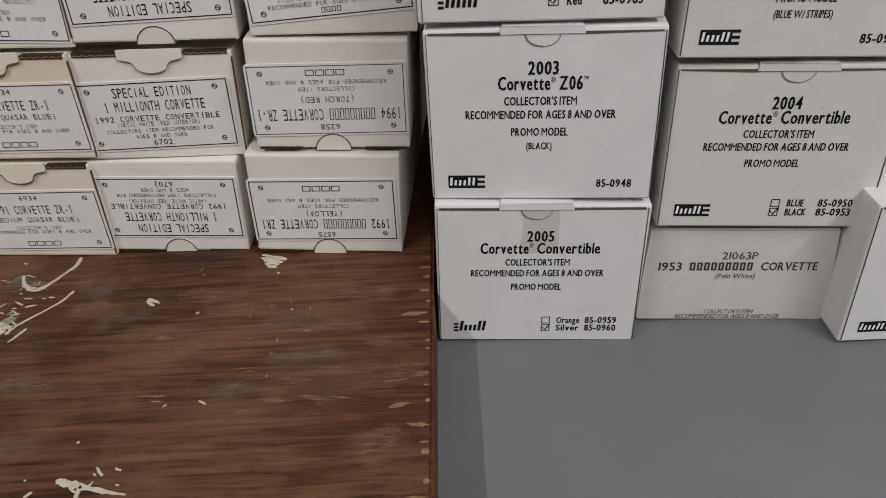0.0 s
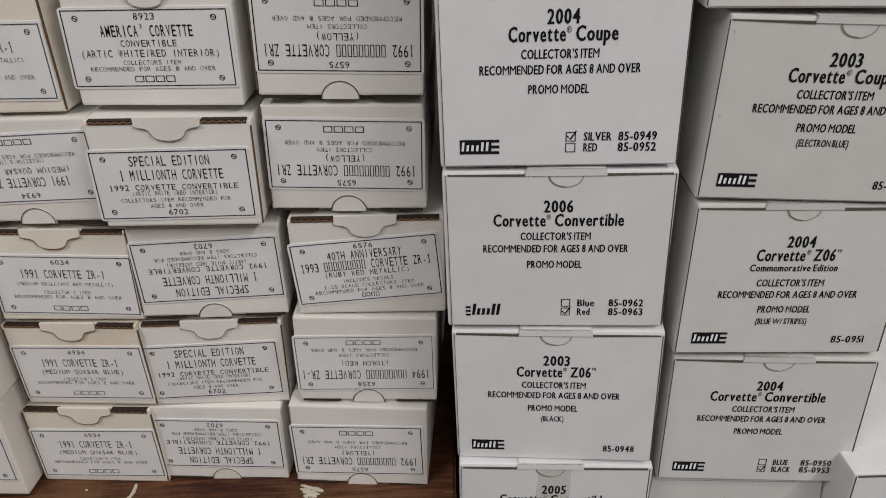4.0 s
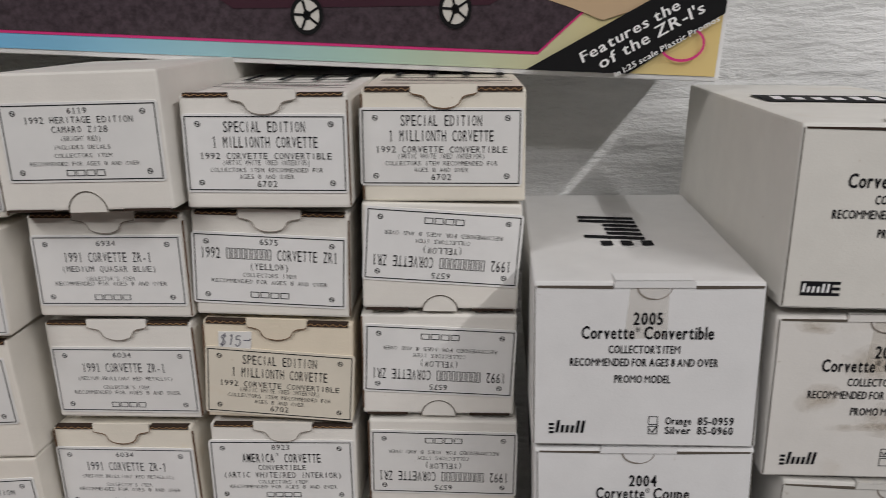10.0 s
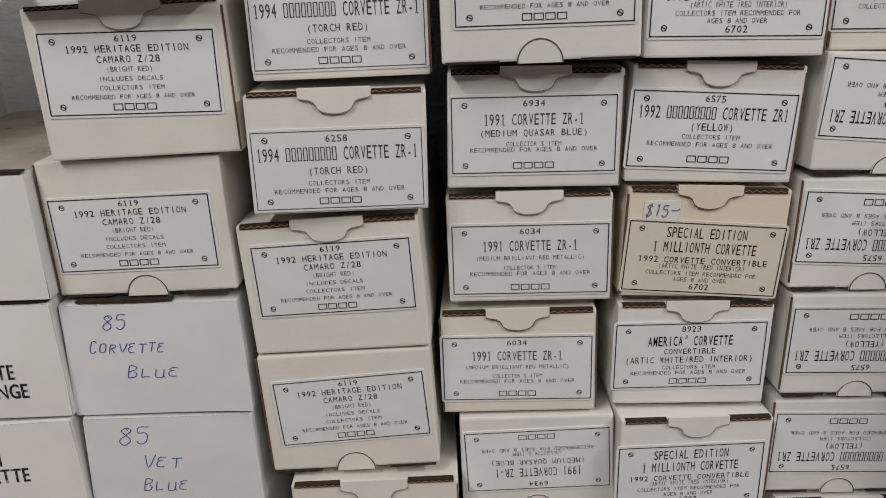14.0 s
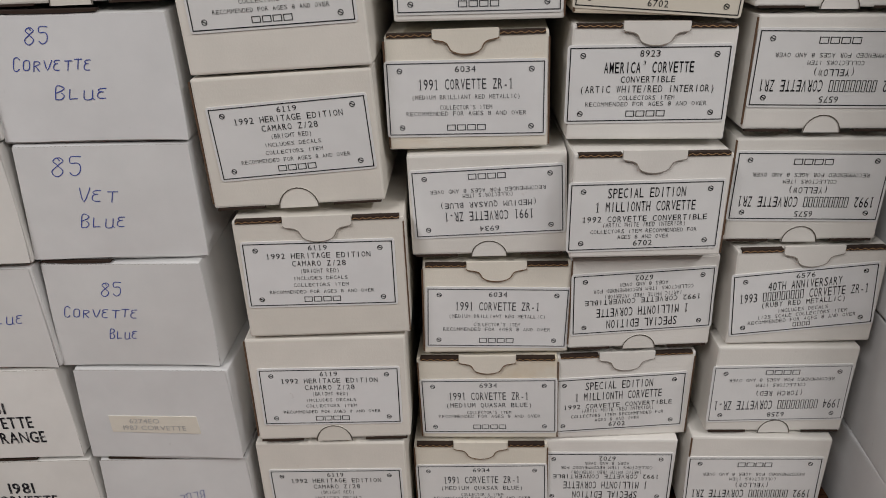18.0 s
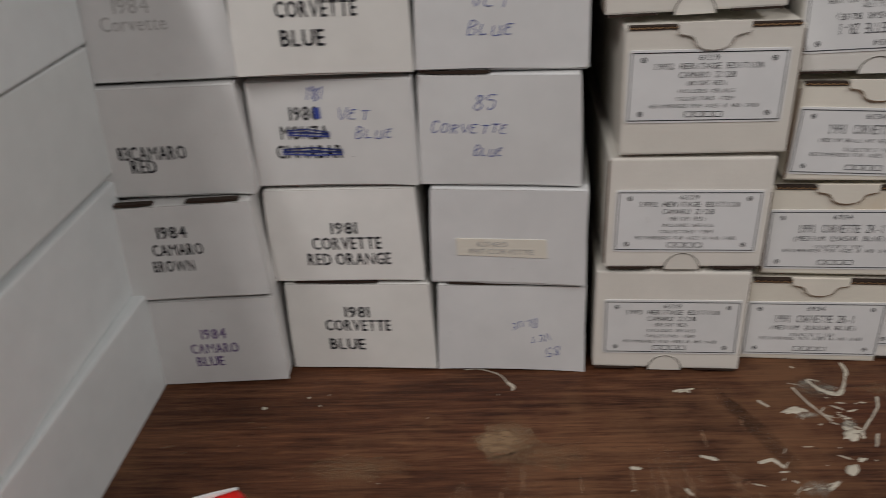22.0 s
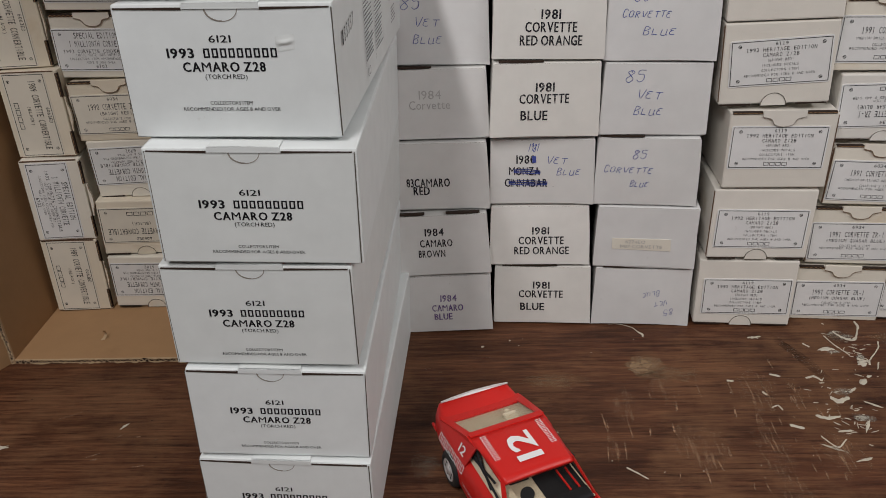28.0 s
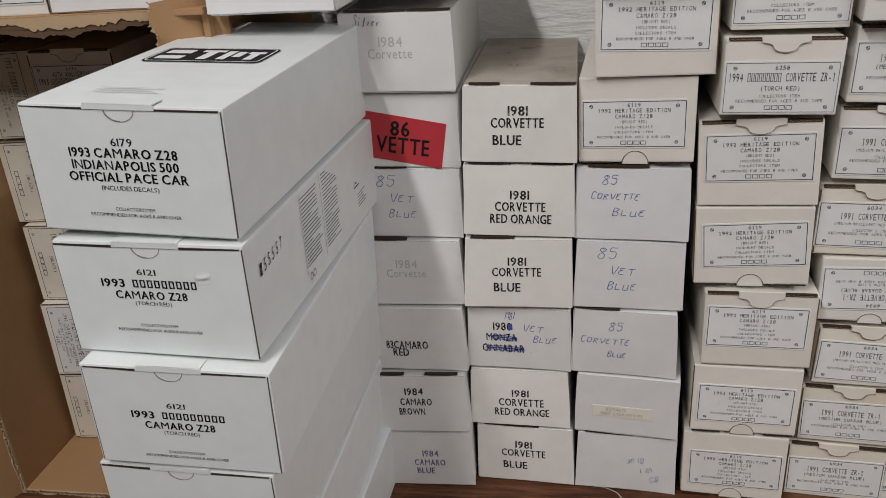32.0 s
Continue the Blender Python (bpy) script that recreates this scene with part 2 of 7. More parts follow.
    col = mixed(n, l, "MIX", dust.outputs["Color"], col, (0.26, 0.19, 0.13))
    l.new(col, b.inputs["Base Color"])
    rr = ramp(n, l, wornm.outputs["Fac"], 0.35, 0.7, (0.44, 0.44, 0.44), (0.70, 0.70, 0.70))
    l.new(rr.outputs["Color"], b.inputs["Roughness"])
    bump(n, l, b, fine.outputs["Fac"], 0.3, 0.0010)
    return m


WOOD = wood()


def plain_noisy(name, base, scale, spread, rough, bump_scale, bump_d, strength=0.5):
    m, n, l, b = material(name, base, rough)
    co = n.new("ShaderNodeTexCoord")
    t = noise_node(n, l, scale, 7, co.outputs["Object"], 0.65)
    r = ramp(n, l, t.outputs["Fac"], 0.3, 0.72, tuple(c * (1 - spread) for c in base), tuple(min(1, c * (1 + spread)) for c in base))
    l.new(r.outputs["Color"], b.inputs["Base Color"])
    h = noise_node(n, l, bump_scale, 6, co.outputs["Object"], 0.7)
    bump(n, l, b, h.outputs["Fac"], strength, bump_d)
    return m


GREY_TOP = plain_noisy("grey_painted_tabletop", (0.155, 0.161, 0.17), 6, 0.10, 0.42, 260, 0.0006, 0.3)


def plaster():
    """Whitewash laid on with level trowel strokes."""
    m, n, l, b = material("whitewashed_rough_wall", (0.72, 0.72, 0.71), 0.8)
    co = n.new("ShaderNodeTexCoord")
    mp = n.new("ShaderNodeMapping")
    mp.inputs["Scale"].default_value = (0.45, 1, 1.5)
    l.new(co.outputs["Object"], mp.inputs["Vector"])
    t = noise_node(n, l, 26, 7, mp.outputs[0], 0.65)
    r = ramp(n, l, t.outputs["Fac"], 0.3, 0.7, (0.66, 0.665, 0.66), (0.84, 0.845, 0.84))
    l.new(r.outputs["Color"], b.inputs["Base Color"])
    h = noise_node(n, l, 60, 5, mp.outputs[0], 0.6)
    bump(n, l, b, h.outputs["Fac"], 0.8, 0.007)
    return m


PLASTER = plaster()
DULL = plain_noisy("dull_room_paint", (0.125, 0.122, 0.118), 2, 0.08, 0.85, 30, 0.002)
CONCRETE = plain_noisy("concrete_floor", (0.13, 0.126, 0.12), 3, 0.15, 0.8, 40, 0.002)


def scuff(name, base, stretch=(60, 260, 60), low=0.36, high=0.62, most=0.62):
    """A rubbed place: patchy, and fading out towards its rim."""
    m, n, l, b = material(name, base, 0.7)
    co = n.new("ShaderNodeTexCoord")
    off = n.new("ShaderNodeVectorMath")
    off.operation = "SUBTRACT"
    l.new(co.outputs["Generated"], off.inputs[0])
    off.inputs[1].default_value = (0.5, 0.5, 0.5)
    flat = n.new("ShaderNodeVectorMath")
    flat.operation = "MULTIPLY"
    l.new(off.outputs[0], flat.inputs[0])
    flat.inputs[1].default_value = (1, 1, 0)
    size = n.new("ShaderNodeVectorMath")
    size.operation = "LENGTH"
    l.new(flat.outputs[0], size.inputs[0])
    rim = noise_node(n, l, 70, 4, co.outputs["Object"], 0.6)
    torn = n.new("ShaderNodeMath")
    torn.operation = "MULTIPLY_ADD"
    l.new(rim.outputs["Fac"], torn.inputs[0])
    torn.inputs[1].default_value = 0.9
    l.new(size.outputs["Value"], torn.inputs[2])
    fall = ramp(n, l, torn.outputs[0], 0.56, 0.95, (1, 1, 1), (0, 0, 0))
    mp = n.new("ShaderNodeMapping")
    mp.inputs["Scale"].default_value = stretch
    l.new(co.outputs["Object"], mp.inputs["Vector"])
    g = noise_node(n, l, 2.5, 5, mp.outputs[0], 0.7)
    patch = ramp(n, l, g.outputs["Fac"], low, high, (0.06, 0.06, 0.06), (most, most, most))
    fac = mixed(n, l, "MULTIPLY", 1.0, fall.outputs["Color"], patch.outputs["Color"])
    t, mx, out = n.new("ShaderNodeBsdfTransparent"), n.new("ShaderNodeMixShader"), n["Material Output"]
    l.new(fac, mx.inputs[0])
    l.new(t.outputs[0], mx.inputs[1])
    l.new(b.outputs[0], mx.inputs[2])
    l.new(mx.outputs[0], out.inputs["Surface"])
    return m


def dust_film():
    """Settled brown dust, thin and uneven."""
    m, n, l, b = material("brown_dust_film", (0.30, 0.235, 0.165), 0.9)
    co = n.new("ShaderNodeTexCoord")
    t = noise_node(n, l, 22, 6, co.outputs["Object"], 0.65)
    r = ramp(n, l, t.outputs["Fac"], 0.25, 0.75, (0.30, 0.30, 0.30), (0.62, 0.62, 0.62))
    clear, mx, out = n.new("ShaderNodeBsdfTransparent"), n.new("ShaderNodeMixShader"), n["Material Output"]
    l.new(r.outputs["Color"], mx.inputs[0])
    l.new(clear.outputs[0], mx.inputs[1])
    l.new(b.outputs[0], mx.inputs[2])
    l.new(mx.outputs[0], out.inputs["Surface"])
    return m


SCUFF = scuff("rubbed_wood", (0.24, 0.140, 0.075))
STAIN = scuff("round_pale_stain", (0.30, 0.195, 0.11), (40, 120, 60), 0.15, 0.55, 0.75)
SCORED = scuff("finely_scored_wood", (0.31, 0.175, 0.10), (190, 14, 60), 0.52, 0.64, 0.8)
SCRATCH = scuff("scratched_wood", (0.36, 0.21, 0.125), (90, 90, 60), 0.25, 0.60, 0.80)
DARK_RUB = scuff("dark_rubbed_mark", (0.026, 0.014, 0.009), (40, 160, 60), 0.30, 0.66, 0.40)
GREY_SCUFF = scuff("grey_rubbed_mark", (0.20, 0.155, 0.112))
SMEAR = scuff("rubbed_paint_smear", (0.46, 0.43, 0.36), (110, 70, 60), 0.34, 0.60, 0.75)
PAINT_CHIP = plain_noisy("dried_cream_paint", (0.52, 0.475, 0.385), 160, 0.12, 0.6, 300, 0.001)
BARE = plain_noisy("splintered_bare_wood", (0.25, 0.145, 0.075), 90, 0.45, 0.75, 300, 0.001)
SCRAPE = plain_noisy("scraped_bare_wood", (0.20, 0.122, 0.070), 120, 0.25, 0.7, 300, 0.001)

# ---- mesh helpers ----


def mesh_from(name, bm, mat, smooth=False):
    me = bpy.data.meshes.new(name)
    bm.to_mesh(me)
    bm.free()
    if isinstance(mat, (list, tuple)):
        for k in mat:
            me.materials.append(k)
    else:
        me.materials.append(mat)
    if smooth:
        me.polygons.foreach_set("use_smooth", [True] * len(me.polygons))
    return me


def part(name, bm, mat, parent, label="", smooth=False):
    ob = new(name, bm if isinstance(bm, bpy.types.Mesh) else mesh_from(name, bm, mat, smooth))
    ob.parent = parent
    if label:
        tagged(ob, label)
    return ob


def block(x0, x1, y0, y1, z0, z1, bevel=0.0, segments=2):
    bm = bmesh.new()
    bmesh.ops.create_cube(bm, size=1.0, matrix=Matrix.LocRotScale(((x0 + x1) / 2, (y0 + y1) / 2, (z0 + z1) / 2), None, (x1 - x0, y1 - y0, z1 - z0)))
    if bevel:
        bmesh.ops.bevel(bm, geom=bm.edges[:], offset=bevel, segments=segments, profile=0.6, affect="EDGES")
    return bm


def plate(points, y0, y1, bm=None):
    """An upright plate: the outline (x, z) drawn out from y0 (front) to y1 (back)."""
    bm = bm or bmesh.new()
    f = [bm.verts.new((x, y0, z)) for x, z in points]
    k = [bm.verts.new((x, y1, z)) for x, z in points]
    n = len(points)
    bm.faces.new(f)
    bm.faces.new(k[::-1])
    for i in range(n):
        bm.faces.new((f[i], k[i], k[(i + 1) % n], f[(i + 1) % n]))
    return bm


def turned(bm, w, h, turn):
    """Turns a front-on piece about the middle of a face w wide and h high; the face keeps standing on z = 0."""
    if turn:
        m = Matrix.Translation((0, 0, (w if turn % 180 else h) / 2)) @ pose(0, 0, 0, 0, turn, 0) @ Matrix.Translation((0, 0, -h / 2))
        bmesh.ops.transform(bm, matrix=m, verts=bm.verts)
    return bm


# ---- writing ----
GLYPHS = {}


def glyph_mesh(text, bold):
    """The outlines of a line in the built-in font, as points and faces, with their extent."""
    key = (text, bold)
    if key not in GLYPHS:
        cu = bpy.data.curves.new("line", "FONT")
        cu.body, cu.resolution_u, cu.fill_mode = text, 2, "FRONT"
        cu.offset = bold
        ob = bpy.data.objects.new("line", cu)
        scene.collection.objects.link(ob)
        me = ob.evaluated_get(bpy.context.evaluated_depsgraph_get()).to_mesh()
        co = np.empty(len(me.vertices) * 3)
        me.vertices.foreach_get("co", co)
        co = co.reshape(-1, 3)[:, :2]
        faces = [tuple(p.vertices) for p in me.polygons]
        ob.to_mesh_clear()
        bpy.data.objects.remove(ob)
        bpy.data.curves.remove(cu)
        GLYPHS[key] = (co, faces, co.min(0), co.max(0))
    return GLYPHS[key]


class Print:
    """Flat ink shapes on an upright face, in metres: x to the right, z up, at y."""

    def __init__(self, y=0.0):
        self.v, self.f, self.y = [], [], y

    def add(self, pts, faces):
        o = len(self.v)
        self.v += [(float(x), self.y, float(z)) for x, z in pts]
        self.f += [tuple(i + o for i in f) for f in faces]

    def text(self, text, cx, cz, width, cap, bold=0.0, slant=0.0, rot=0.0):
        """A line set to the given width, its letters spaced as on the print; heavier weights are struck three times, a hair apart."""
        ref = glyph_mesh("H", 0.0)
        tall = ref[3][1] - ref[2][1]
        cap *= 0.86 if "(" in text else 1.0
        weight = min(bold, 0.0) if bold < 0.03 else bold * 0.22
        gap = 0.10 if bold < 0.02 else 0.125
        pen_at, places = 0.0, []
        for ch in text:
            if ch == " ":
                pen_at += 0.24
                continue
            _, _, lo, hi = glyph_mesh(ch, 0.0)
            wide = (hi[0] - lo[0]) * (1.14 if ch in "MW" else 1.0)
            places.append((ch, pen_at, wide))
            pen_at += wide + gap
        total = pen_at - gap
        k = width / max(total, 1e-6)
        strike = 0.0 if bold <= 0 else bold * min(cap * 1.05, k * 0.46)
        c, s = math.cos(radians(rot)), math.sin(radians(rot))
        flat = self.y
        for ch, at, wide in places:
            dense = ch in "MNW&"
            co, faces, lo, hi = glyph_mesh(ch, 0.0 if dense else weight)
            x = (co[:, 0] - lo[0]) / max(hi[0] - lo[0], 1e-6) * wide * k + at * k - width / 2
            z = ((co[:, 1] - ref[2][1]) / tall - 0.5) * cap
            x = x + slant * z
            for q in ((-1, 0, 1) if strike else (0,)):
                xx = x + q * strike * (0.4 if dense else 1.0)
                self.y = flat - 0.00001 * (q + 1)
                self.add(np.stack([cx + xx * c - z * s, cz + xx * s + z * c], 1), faces)
        self.y = flat

    def spaced(self, text, cx, cz, width, cap, weight=0.0):
        """A line in which every character fills a cell of the same width, as a plotter writes it."""
        ref = glyph_mesh("H", 0.0)
        tall = ref[3][1] - ref[2][1]
        cell = width / len(text)
        for i, ch in enumerate(text):
            if ch == " ":
                continue
            co, faces, lo, hi = glyph_mesh(ch, weight)
            wide = cell * 0.76
            squeeze = cell * 0.76 / ((ref[3][0] - ref[2][0]) / tall * cap)
            if ch in "1I.,'()/-:":
                wide = min(wide, (hi[0] - lo[0]) / tall * cap * min(1.0, squeeze * 1.15))
            up = cap * (0.88 if ch in "()" else 1.0)
            x = cx - width / 2 + cell * (i + 0.5) + (co[:, 0] - (lo[0] + hi[0]) / 2) / max(hi[0] - lo[0], 1e-6) * wide
            z = cz + ((co[:, 1] - ref[2][1]) / tall - 0.5) * up
            self.add(np.stack([x, z], 1), faces)
            if ch == "1":
                mid, t = cx - width / 2 + cell * (i + 0.5), wide * 0.5
                self.stroke([(mid, cz + cap * 0.47), (mid - cell * 0.27, cz + cap * 0.30)], t * 1.1)
                self.bar(mid - cell * 0.26, mid + cell * 0.26, cz - cap * 0.5, cz - cap * 0.5 + t)

    def title(self, text, cx, cz, width, cap, bold=0.0, slant=0.0):
        """A line whose trade signs stand small and raised."""
        pieces, run = [], ""
        for ch in text:
            if ch in "\u00ae\u2122":
                pieces += [run, ch]
                run = ""
            else:
                run += ch
        pieces = [q for q in pieces + [run] if q]
        wide = []
        for q in pieces:
            _, _, lo, hi = glyph_mesh(q.strip(), min(bold, 0.0))
            wide.append((hi[0] - lo[0]) * (0.45 if q in "\u00ae\u2122" else 1.0))
        gap = 0.06
        total = sum(wide) + sum(gap + 0.22 * q.startswith(" ") for q in pieces[1:])
        at = cx - width / 2
        k = width / total
        for i, q in enumerate(pieces):
            if i:
                at += (gap + 0.22 * q.startswith(" ")) * k
            small = q in "\u00ae\u2122"
            self.text(q.strip(), at + wide[i] * k / 2, cz + (cap * 0.26 if small else 0), wide[i] * k, cap * (0.42 if small else 1), 0.0 if small else bold, slant)
            at += wide[i] * k

    def bar(self, x0, x1, z0, z1, slant=0.0):
        self.add([(x0, z0), (x1, z0), (x1 + slant * (z1 - z0), z1), (x0 + slant * (z1 - z0), z1)], [(0, 1, 2, 3)])

    def maker(self, cx, cz, width, cap, letters, slant=0.0, heavy=0.0):
        """A maker's wordmark, as a row of plain open blocks of its size."""
        step = width / letters
        t = max(min(step * 0.14, cap * 0.13), heavy)
        z0, z1 = cz - cap / 2, cz + cap / 2

        def lean(x, z):
            return x + slant * (z - cz)

        def piece(xa, xb, za, zb):
            self.add([(lean(xa, za), za), (lean(xb, za), za), (lean(xb, zb), zb), (lean(xa, zb), zb)], [(0, 1, 2, 3)])
        for i in range(letters):
            fill = 0.86 if step > cap else 0.74
            x0 = cx - width / 2 + step * (i + 0.5 - fill / 2)
            x1 = x0 + step * fill
            piece(x0, x0 + t, z0, z1)
            piece(x1 - t, x1, z0, z1)
            piece(x0 + t, x1 - t, z1 - t * 0.9, z1)
            piece(x0 + t, x1 - t, z0, z0 + t * 0.9)

    def stroke(self, pts, width):
        pts = [Vector((*p, 0)).to_2d() if len(p) == 2 else Vector(p) for p in pts]
        out = []
        for i, p in enumerate(pts):
            a, b = pts[max(i - 1, 0)], pts[min(i + 1, len(pts) - 1)]
            d = (b - a).normalized() if (b - a).length > 1e-9 else Vector((1, 0))
            nrm = Vector((-d.y, d.x)) * width / 2
            out += [p + nrm, p - nrm]
        self.add([(q.x, q.y) for q in out], [(2 * i, 2 * i + 1, 2 * i + 3, 2 * i + 2) for i in range(len(pts) - 1)])

    def ring(self, cx, cz, r, width, n=14):
        pts = []
        for i in range(n):
            a = 2 * math.pi * i / n
            pts += [(cx + r * math.cos(a), cz + r * math.sin(a)), (cx + (r - width) * math.cos(a), cz + (r - width) * math.sin(a))]
        self.add(pts, [(2 * i, 2 * i + 1, (2 * i + 3) % (2 * n), (2 * i + 2) % (2 * n)) for i in range(n)])

    def frame_line(self, w, h, t):
        for x0, x1, z0, z1 in ((-w / 2, w / 2, h / 2 - t, h / 2), (-w / 2, w / 2, -h / 2, -h / 2 + t), (-w / 2, -w / 2 + t, -h / 2 + t, h / 2 - t), (w / 2 - t, w / 2, -h / 2 + t, h / 2 - t)):
            self.bar(x0, x1, z0, z1)

    def mesh(self, name, mat):
        me = bpy.data.meshes.new(name)
        me.from_pydata(self.v, [], self.f)
        me.materials.append(mat)
        return me


# Pen letters: strokes on a grid 4 wide and 6 high, two digits a point.
PEN = {
    "8": ["25 16 05 14 23 32 31 20 10 01 02 13 24 35 26 16"], "5": ["36 06 04 24 33 31 20 10 01"], "1": ["15 26 20"], "9": ["35 26 16 05 14 24 35 30"],
    "C": ["35 26 16 05 01 10 20 31"], "O": ["16 05 01 10 20 31 35 26 16"], "R": ["00 06", "06 26 35 24 03", "13 30"], "V": ["06 20 46"],
    "E": ["36 16 05 14 24", "14 03 01 10 30"], "T": ["06 46", "26 20"], "B": ["00 06 26 35 24 03", "23 32 31 20 00"], "L": ["06 00 10 30"],
    "U": ["06 01 10 20 31 36", "31 40"], "S": ["35 26 16 05 14 23 32 31 20 10 01"], "$": ["35 26 16 05 14 23 32 31 20 10 01", "27 1~"], "-": ["03 43 54"],
    "i": ["13 10 21", "15 16"], "l": ["10 16 26 10 21"], "v": ["03 10 23"], "e": ["02 22 23 13 02 01 10 21"], "r": ["03 10 12 23 33"], "c": ["23 13 02 01 10 21"],
}


def pen(pr, text, cx, cz, width, cap, thick, slant=0.25, rot=0.0):
    """Handwriting in single strokes."""
    step = width / max(len(text), 1)
    c, s = math.cos(radians(rot)), math.sin(radians(rot))
    for i, ch in enumerate(text):
        size = cap * (0.74 if i and ch.isalpha() else 1.0)
        for line in PEN.get(ch, ()):
            pts = []
            for q in line.split():
                gx, gz = int(q[0]), (-1 if q[1] == "~" else int(q[1]))
                x = -width / 2 + step * (i + gx / 5.2) + slant * size * gz / 6
                z = size * gz / 6 - cap * 0.5 + 0.06 * cap * math.sin(i * 2.3)
                pts.append(Vector((cx + x * c - z * s, cz + x * s + z * c)))
            soft = []
            for a in range(len(pts) - 1):
                p0, p1, p2, p3 = pts[max(a - 1, 0)], pts[a], pts[a + 1], pts[min(a + 2, len(pts) - 1)]
                for k in range(3):
                    u = k / 3
                    soft.append(0.5 * (2 * p1 + (p2 - p0) * u + (2 * p0 - 5 * p1 + 4 * p2 - p3) * u * u + (3 * p1 - p0 - 3 * p2 + p3) * u ** 3))
            soft.append(pts[-1])
            pr.stroke(soft, thick)


# ---- the room ----
def slab(name, x0, x1, y0, y1, z0, z1, mat, label, category, bevel=0.0):
    ob = new(name, mesh_from(name, block(x0, x1, y0, y1, z0, z1, bevel), mat))
    return tagged(ob, label, category, "", "structure")


WALL_Y = 0.205
slab("wall_north", -2.6, 2.6, WALL_Y, WALL_Y + 0.15, -0.8, 1.7, PLASTER, "rough whitewashed masonry wall behind the boxes", "wall")
slab("wall_south", -2.6, 2.6, -3.35, -3.2, -0.8, 1.7, DULL, "plain painted room wall", "wall")
slab("wall_west", -2.75, -2.6, -3.2, WALL_Y, -0.8, 1.7, DULL, "plain painted room wall", "wall")
slab("wall_east", 2.6, 2.75, -3.2, WALL_Y, -0.8, 1.7, DULL, "plain painted room wall", "wall")
slab("floor", -2.75, 2.75, -3.35, WALL_Y + 0.15, -0.9, -0.8, CONCRETE, "bare grey concrete floor", "floor")
slab("ceiling", -2.75, 2.75, -3.35, WALL_Y + 0.15, 1.7, 1.8, DULL, "plain painted ceiling", "ceiling")

# ---- tables ----
TABLE_Z = -0.0385


def grey_table():
    t = tagged(new("table"), "grey painted table against the whitewashed wall", "table")
    t.location = (0, 0, -0.8)
    part("tabletop", block(-1.5, 1.5, -0.56, WALL_Y - 0.004, 0.8 + TABLE_Z - 0.03, 0.8 + TABLE_Z, 0.003), GREY_TOP, t)
    for x in (-1.42, 1.42):
        for y in (-0.50, 0.12):
            part("leg", block(x - 0.03, x + 0.03, y - 0.03, y + 0.03, 0, 0.8 + TABLE_Z - 0.03, 0.003), GREY_TOP, t)


grey_table()
BOARD_X = 0.4285


def brown_board():
    b = tagged(new("wooden_board"), "worn dark brown wooden board with paint flecks on the grey table", "board")
    b.location = (0, 0, TABLE_Z)
    bm = block(-1.45, BOARD_X, -0.54, 0.196, 0.0, -TABLE_Z, 0.0)
    bmesh.ops.transform(bm, matrix=Matrix.Shear("XZ", 4, (0.0, 0.0)), verts=bm.verts)
    for v in bm.verts:
        if v.co.x > 0:
            v.co.x += 0.012 * (v.co.y + 0.043)
    bmesh.ops.bevel(bm, geom=bm.edges[:], offset=0.0018, segments=2, affect="EDGES")
    part("plank", bm, WOOD, b)
    return b


BOARD = brown_board()

# ---- cartons of models ----


def box_body(w, h, d, seed, bevel=0.0013, skew=0.0006, flare=0.0):
    """A folded carton, slightly out of true."""
    bm = block(-w / 2, w / 2, 0, d, 0, h)
    rnd = random.Random(seed)
    for v in bm.verts:
        v.co.x += rnd.uniform(-skew, skew)
        if v.co.z < h / 2:
            v.co.x *= 1.0 + flare
        if v.co.z > h / 2:
            v.co.z += rnd.uniform(-0.0009, 0.0001)
    bmesh.ops.bevel(bm, geom=bm.edges[:], offset=bevel, segments=2, profile=0.6, affect="EDGES")
    return bm


def tongue(w, drop, reach, top):
    """Outline of a tuck tab with its rounded thumb tongue, hanging from z = top."""
    half = [(w / 2, top), (w / 2, top - drop * 0.34), (w * 0.485, top - drop * 0.40), (w * 0.42, top - drop * 0.43), (w * 0.34, top - drop * 0.47), (w * 0.285, top - drop * 0.55), (w * 0.262, top - drop * 0.66)]
    pts = list(half)
    for i in range(1, 8):
        a = math.pi * i / 8
        pts.append((w * 0.255 * math.cos(a), top - drop * 0.68 - (drop * 0.32) * math.sin(a)))
    pts += [(-x, z) for x, z in half[::-1]]
    return pts[::-1]


